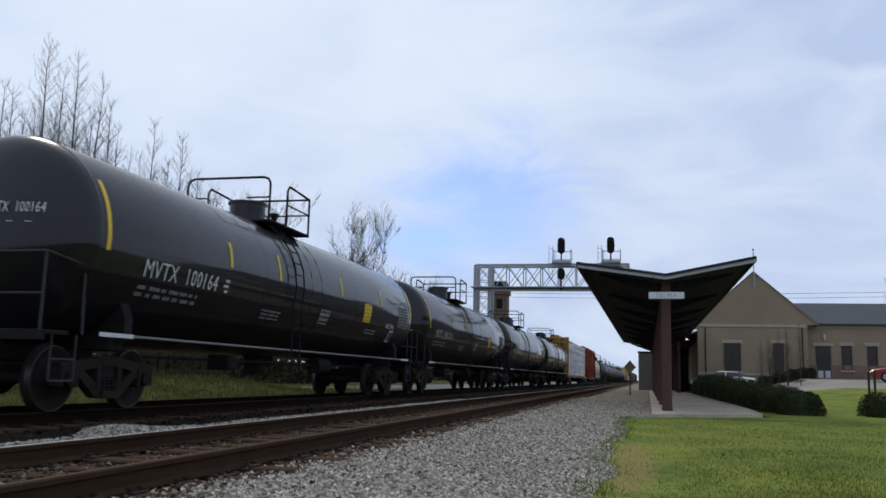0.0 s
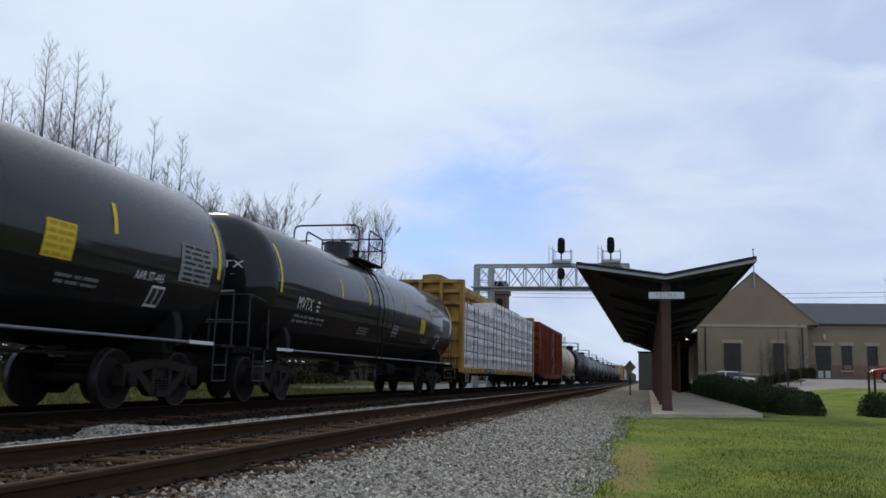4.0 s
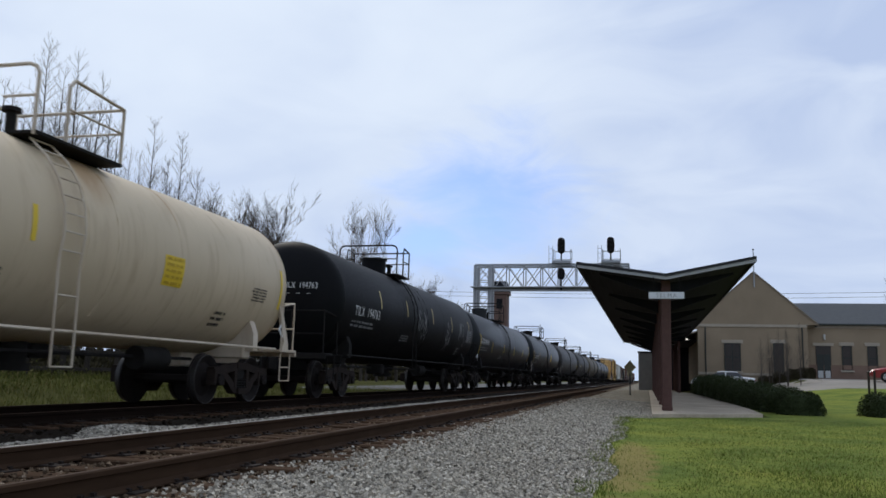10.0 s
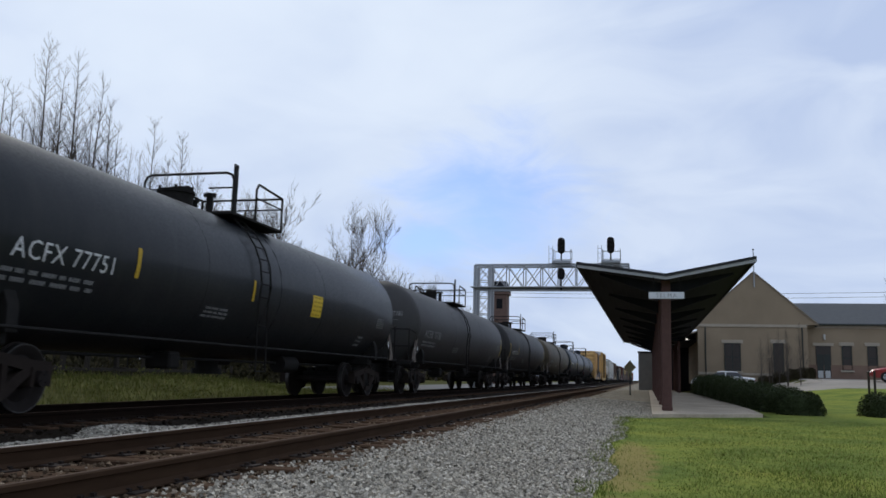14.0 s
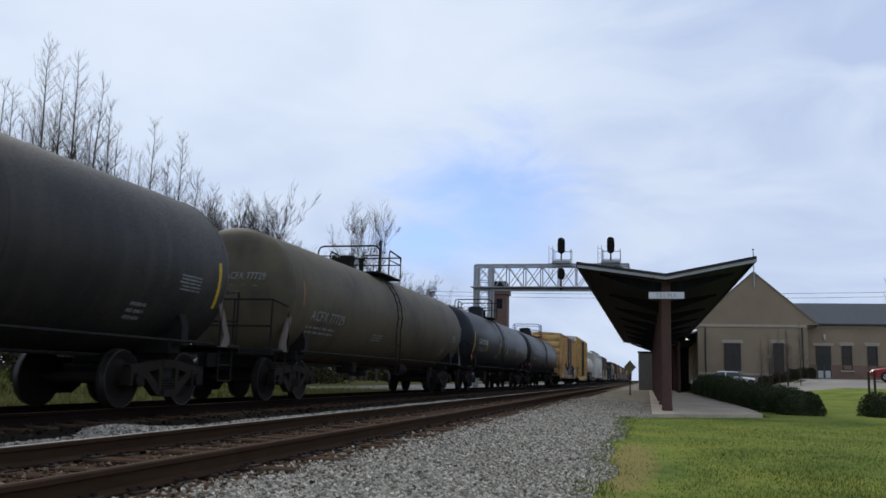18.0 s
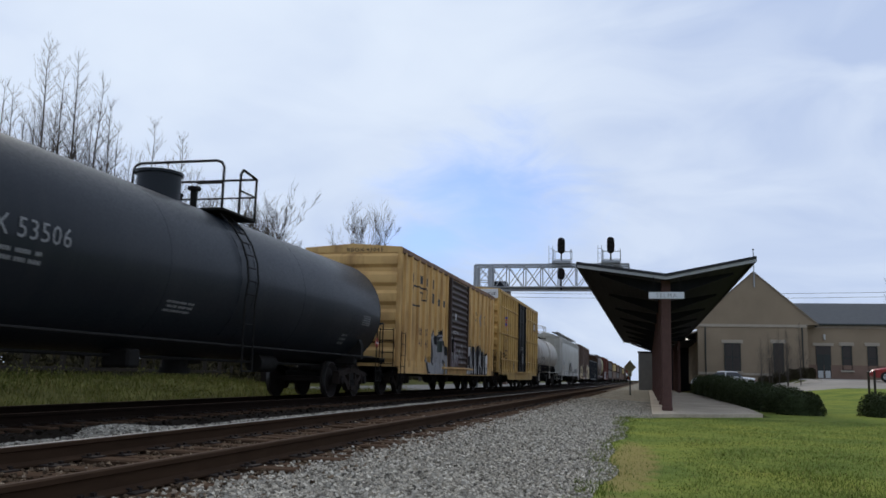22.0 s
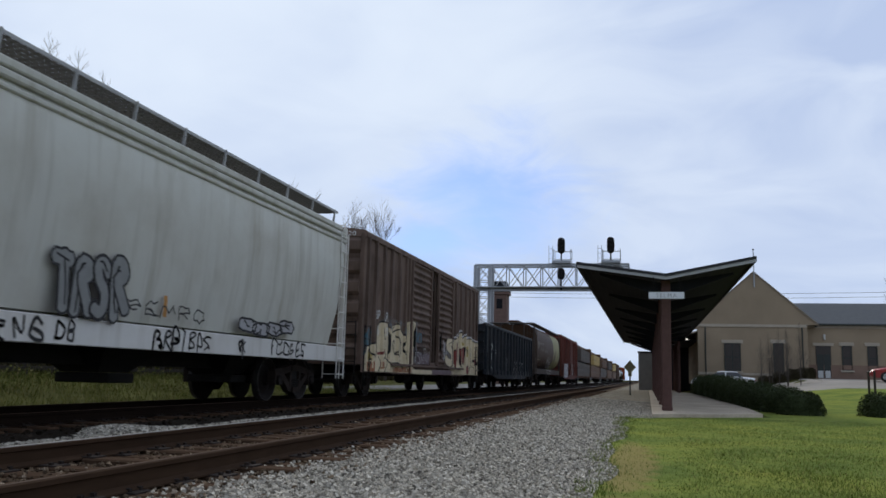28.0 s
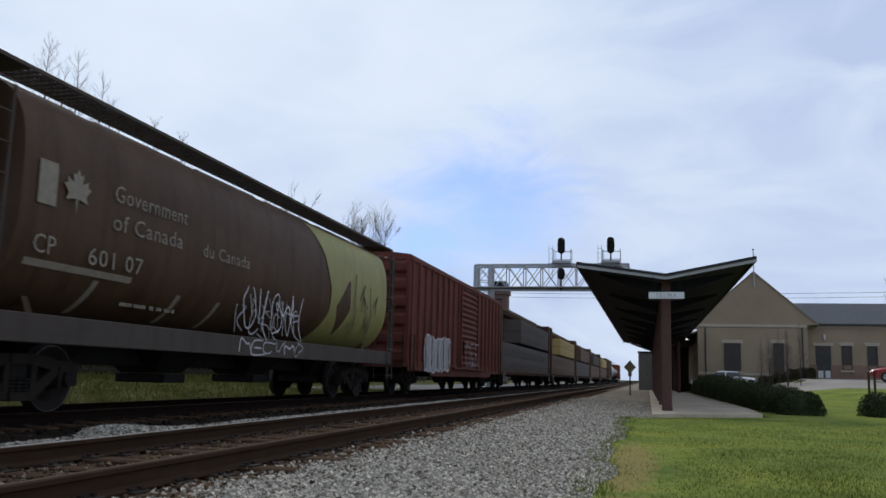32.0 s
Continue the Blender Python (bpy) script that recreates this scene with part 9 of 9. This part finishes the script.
for line in ([(6.1, 2.15), (6.2, 1.5), (6.34, 1.0), (6.9, 0.98)], [(6.12, 1.89), (6.05, 1.5), (5.9, 1.0)], [(6.84, 1.9), (7.4, 1.8), (7.45, 1.4), (6.55, 1.42), (7.1, 1.75)], [(5.25, 2.05), (5.2, 1.3), (5.3, 0.75)], [(5.9, 1.8), (5.95, 1.2), (5.8, 0.75)],
             [(4.55, 2.1), (4.52, 1.3), (4.56, 0.8)], [(3.9, 2.1), (3.85, 1.4), (3.95, 0.8)], [(3.45, 1.95), (3.5, 1.3), (3.46, 0.8)], [(3.0, 1.8), (2.96, 1.2), (3.0, 0.8)], [(7.45, 1.95), (7.5, 1.3), (7.2, 0.95), (7.55, 0.8)]):
    spray(car, sx + 0.0085, M_TAG_BLACK, soften(line), 0.03)
spray(car, sx + 0.0065, M_TAG_OCHRE, [(5.36, 1.82), (5.8, 1.86), (5.82, 1.42), (5.4, 1.4)])
hand_letters(car, sx + 0.009, "MM", 5.4, 5.78, 1.55, 1.75, M_TAG_BLACK, 0.05, 44, 0.02)
spray(car, sx + 0.0065, M_TAG_OCHRE, ragged(4.2, 5.0, 1.84, 1.98, 26, 0.05))
hand_letters(car, sx + 0.006, "UBS", 0.95, 1.5, 1.2, 1.85, M_TAG_WHITE, 0.04, 39)
end_lettering(car, "BPRR 16020", 0.12, -7.69, 0.1, 4.265, M_WHITE, 1.2)
gon = gondola(376.9, 393.0, M_GOND, "blue-black gondola car with ribbed sides", top=3.04)
GX = 1.517
lettering(gon, "OMNX", 0.3, GX, -6.62, 1.92, M_WHITE, 0.76, bold=0.012)
lettering(gon, "149", 0.28, GX, -6.58, 1.45, M_WHITE, 0.46, bold=0.012)
bars(gon, M_WHITE, -6.85, -5.9, 0.92, 1.12, GX, 2)
panel(gon, "data_panel", M_GOND, -5.35, -5.1, 1.72, 2.0, GX, lines=2, lines_mat=M_WHITE)
panel(gon, "reflective_stripe", M_YELLOWDARK, -7.64, -7.56, 1.35, 1.95, GX)
panel(gon, "reflective_stripe", M_YELLOWDARK, -7.68, -7.58, 1.0, 1.25, GX)
bars(gon, M_WHITE, -8.0, -7.3, 0.9, 1.05, GX, 1)
for word, y0, y1 in (("E", 0.02, 0.6), ("R", 0.96, 1.4), ("T", 1.84, 2.5), ("O", 3.0, 3.55)):
    hand_letters(gon, GX + 0.1, word, y0, y1, 0.6, 1.5, M_TAG_SILVER, 0.04, 1, 0.03)
for y in (-2.4,):
    tag_strokes(gon, GX + 0.1, y, y + 0.5, 0.95, 1.6, M_TAG_FAINT, int(y * 10), 1, 0.05)
bars(gon, M_WHITE, 5.2, 5.6, 0.95, 1.3, GX, 3)
end_lettering(gon, "OMNX 149", 0.12, -8.1, 0.3, 2.75, M_WHITE, 0.8)

M_SILLBROWN = paint("dusty_brown_sill_paint", (0.075, 0.058, 0.048), 0.65, (0.04, 0.03, 0.022), 0.5, 0.4, spec=0.15)
brown = hopper_car(394.6, 410.7, M_HOP_BROWN, "brown cylindrical hopper car with a yellow-green end", top=4.3, walk_rails=False, sill_mat=M_SILLBROWN)
M_WHEAT = paint("wheat_yellow_paint", (0.29, 0.265, 0.085), 0.55, (0.13, 0.1, 0.04), 0.4, 0.3)
M_FADED = plain("faded_cream_lettering", (0.25, 0.21, 0.16), 0.7, 0, 0.4, 10)


def on_side(z, zc=2.68, rz=1.53, rx=1.6):
    """How far out the hopper's side lies at a height."""
    p, q = (0.5, 0.6) if z > zc else (0.77, 0.77)
    u = min(0.97, abs(z - zc) / rz) ** (1 / q)
    return rx * math.sqrt(1 - u * u) ** p + 0.012


def side_text(words, cap, y, z, mat, span):
    lettering(brown, words, cap, on_side(z + cap / 2) + 0.012, y, z, mat, span)


def side_sheet(pts, mat, name, lift=0.0, n=8):
    """A painted patch that follows the side: pts are (height, from, to)."""
    m = Mesh()
    rows = []
    for (z0, a0, b0), (z1, a1, b1) in zip(pts, pts[1:]):
        for k in range(n + (1 if (z1, a1, b1) == pts[-1] else 0)):
            f = k / n
            rows.append((z0 + (z1 - z0) * f, a0 + (a1 - a0) * f, b0 + (b1 - b0) * f))
    m.add([(on_side(z) + lift, y, z) for z, a, b in rows for y in (a, b)], [(2 * k, 2 * k + 1, 2 * k + 3, 2 * k + 2) for k in range(len(rows) - 1)])
    return part(name, m, mat, brown)


side_sheet([(1.3, 2.5, 7.18), (2.0, 2.95, 7.18), (2.6, 2.95, 7.18), (3.3, 2.5, 7.18), (3.95, 1.8, 7.18)], M_WHEAT, "painted_end")
side_sheet([(1.55, 3.75, 3.85), (2.2, 3.35, 4.3), (2.9, 4.1, 4.2)], M_HOP_BROWN, "leaf_shape", 0.006)
for line in ([(4.4, 1.45), (4.5, 2.2), (4.55, 3.1)], [(4.5, 1.6), (5.0, 2.2), (5.25, 2.9), (4.9, 2.5), (4.5, 1.7)], [(5.7, 1.5), (5.75, 2.2), (5.7, 2.9)], [(5.75, 1.7), (6.1, 2.2), (6.3, 2.7), (6.0, 2.4), (5.75, 1.8)], [(5.7, 1.7), (5.35, 2.2), (5.2, 2.6), (5.5, 2.3), (5.7, 1.8)]):
    m = Mesh()
    for (y0, z0), (y1, z1) in zip(line, line[1:]):
        stroke_line(m, on_side((z0 + z1) / 2) + 0.03, [(y0, z0), (y1, z1)], 0.05)
    part("stalk_shape", m, M_HOP_BROWN, brown, smooth=0)
side_sheet([(2.6, -6.95, -6.62), (3.15, -6.95, -6.62)], M_FADED, "emblem_bar", 0.004)
leaf = [(0, -0.3), (0.02, -0.1), (0.22, -0.14), (0.17, -0.05), (0.27, 0.06), (0.2, 0.08), (0.2, 0.16), (0.09, 0.1), (0.1, 0.24), (0.05, 0.2), (0, 0.3)]
leaf += [(-a, b) for a, b in leaf[-2:0:-1]]
part("leaf_shape", Mesh().plate([(on_side(2.88 + b) + 0.02, -6.25 + a, 2.88 + b) for a, b in leaf]), M_FADED, brown, smooth=0)
side_text("Government", 0.24, -5.45, 2.92, M_FADED, 1.9)
side_text("of Canada", 0.24, -5.45, 2.52, M_FADED, 1.8)
side_text("CP", 0.24, -6.9, 2.0, M_FADED, 0.4)
side_text("601 07", 0.24, -5.85, 1.98, M_FADED, 1.25)
side_text("du Canada", 0.22, -3.0, 2.5, M_FADED, 1.7)
side_sheet([(1.84, -6.95, -4.75), (1.93, -6.95, -4.75)], M_FADED, "painted_line", 0.004)
bars(brown, M_FADED, -4.7, -3.2, 1.5, 1.62, on_side(1.56), 1)
for y in (-5.6, -3.5, -2.2):
    side_sheet([(1.35, y, y + 0.12), (1.8, y + 0.06, y + 0.18)], M_FADED, "reflective_stripe", 0.003)
hand_letters(brown, on_side(2.0) + 0.03, "OKBWK", -1.35, 1.45, 1.45, 2.25, M_TAG_WHITE, 0.035, 77)
hand_letters(brown, on_side(1.75) + 0.035, "RCSENE", -1.5, 1.6, 1.3, 1.8, M_TAG_SILVER, 0.04, 79)
hand_letters(brown, on_side(1.9) + 0.04, "WAKB", -1.1, 1.2, 1.55, 2.3, M_TAG_SILVER, 0.03, 85)
hand_letters(brown, 1.57, "MECUMO", -1.4, 1.5, 0.96, 1.22, M_TAG_WHITE, 0.035, 81)
car, sx = box_car(412.4, 429.2, M_BOX_DULLRED, "faded red box car with white sprayed tags", doors=((-1.2, 2.2),), eave=4.36, roof_mat=M_BOX_DULLRED,
                  posts=[-8.2 + 0.85 * k for k in range(9)] + [2.5 + 0.9 * k for k in range(7)])
scribbles(car, sx + 0.06, -6.6, -3.0, 0.8, 2.0, M_TAG_SILVER, M_TAG_WHITE, 91, 5, stroke=0.06)
tag_strokes(car, sx + 0.1, -0.9, 1.9, 1.0, 2.0, M_TAG_WHITE, 93, 3)
end_lettering(car, "- - - - -", 0.12, -8.438, -0.4, 4.265, M_WHITE, 1.2)

# ---- the far end of the train: more lumber cars, then mixed cars ----
M_BEAM_RUST = paint("rusted_brown_beam_paint", (0.1, 0.058, 0.035), 0.75, (0.045, 0.028, 0.02), 0.7, 0.6, spec=0.1)
M_TIMBER_GREY = plain("grey_stacked_boards", (0.085, 0.07, 0.058), 0.8, 0, 0.5, 9, 0.02, (1, 0.1, 6))
M_TIMBER_YELLOW = plain("yellow_stacked_boards", (0.42, 0.3, 0.11), 0.8, 0, 0.35, 9, 0.02, (1, 0.1, 6))
M_TIMBER_BROWN = plain("brown_stacked_boards", (0.13, 0.075, 0.045), 0.8, 0, 0.4, 9, 0.02, (1, 0.1, 6))
for k, (top_mat, low_mat) in enumerate(((M_TIMBER_GREY, M_TIMBER_GREY), (M_TIMBER_YELLOW, M_TIMBER_BROWN), (M_TIMBER_BROWN, M_TIMBER_GREY), (M_TIMBER_GREY, M_TIMBER_BROWN), (M_TIMBER_YELLOW, M_TIMBER_BROWN))):
    c, h = centre_beam(430.6 + 24.0 * k, 453.0 + 24.0 * k, "rust-brown centre-beam flat car loaded with bare lumber stacks", mat=M_BEAM_RUST)
    lumber(c, h, 2, 6, 0.75, -h + 0.4, h - 0.4, low_mat, marks=False, seed=30 + k)
    lumber(c, h, 2, 4, 0.72, -h * 0.35, h - 0.4, top_mat, marks=False, z0=2.7, seed=60 + k)
box_car(551.0, 567.0, M_BOX_BROWN, "brown box car near the end of the train")
tank_car(570.5, 585.0, M_TANK_WHITE, "dusty white tank car near the end of the train")
tank_car(589.0, 605.0, M_TANK_BLACK, "black tank car near the end of the train")
box_car(608.0, 624.0, M_BOX_RED, "red oxide box car near the end of the train")


def motions():
    for car, mid in TRAIN:
        walk(car, [(t, pose(TRACK_X, mid - SPEED * t, 0)) for t in (0.0, 8.0, 16.0, 24.0, SECONDS)])
    turn = SPEED / WHEEL_R / FPS
    for w, mid, y in WHEELS:
        x0, y0, z0 = w.location
        near, gone = (mid + y - 60.0) / SPEED, (mid + y + 2.0) / SPEED
        a, b = max(0, math.ceil(near * FPS)), min(int(SECONDS * FPS), math.floor(gone * FPS))
        rows = []
        if b > a:
            if a > 0:
                rows.append((0.0, pose(x0, y0, z0)))
            rows += [(k / FPS, pose(x0, y0, z0, math.degrees(turn * (k - a)))) for k in range(a, b + 1)]
            if b < SECONDS * FPS:
                rows.append((SECONDS, pose(x0, y0, z0, math.degrees(turn * (b - a)))))
            walk(w, rows)


motions()
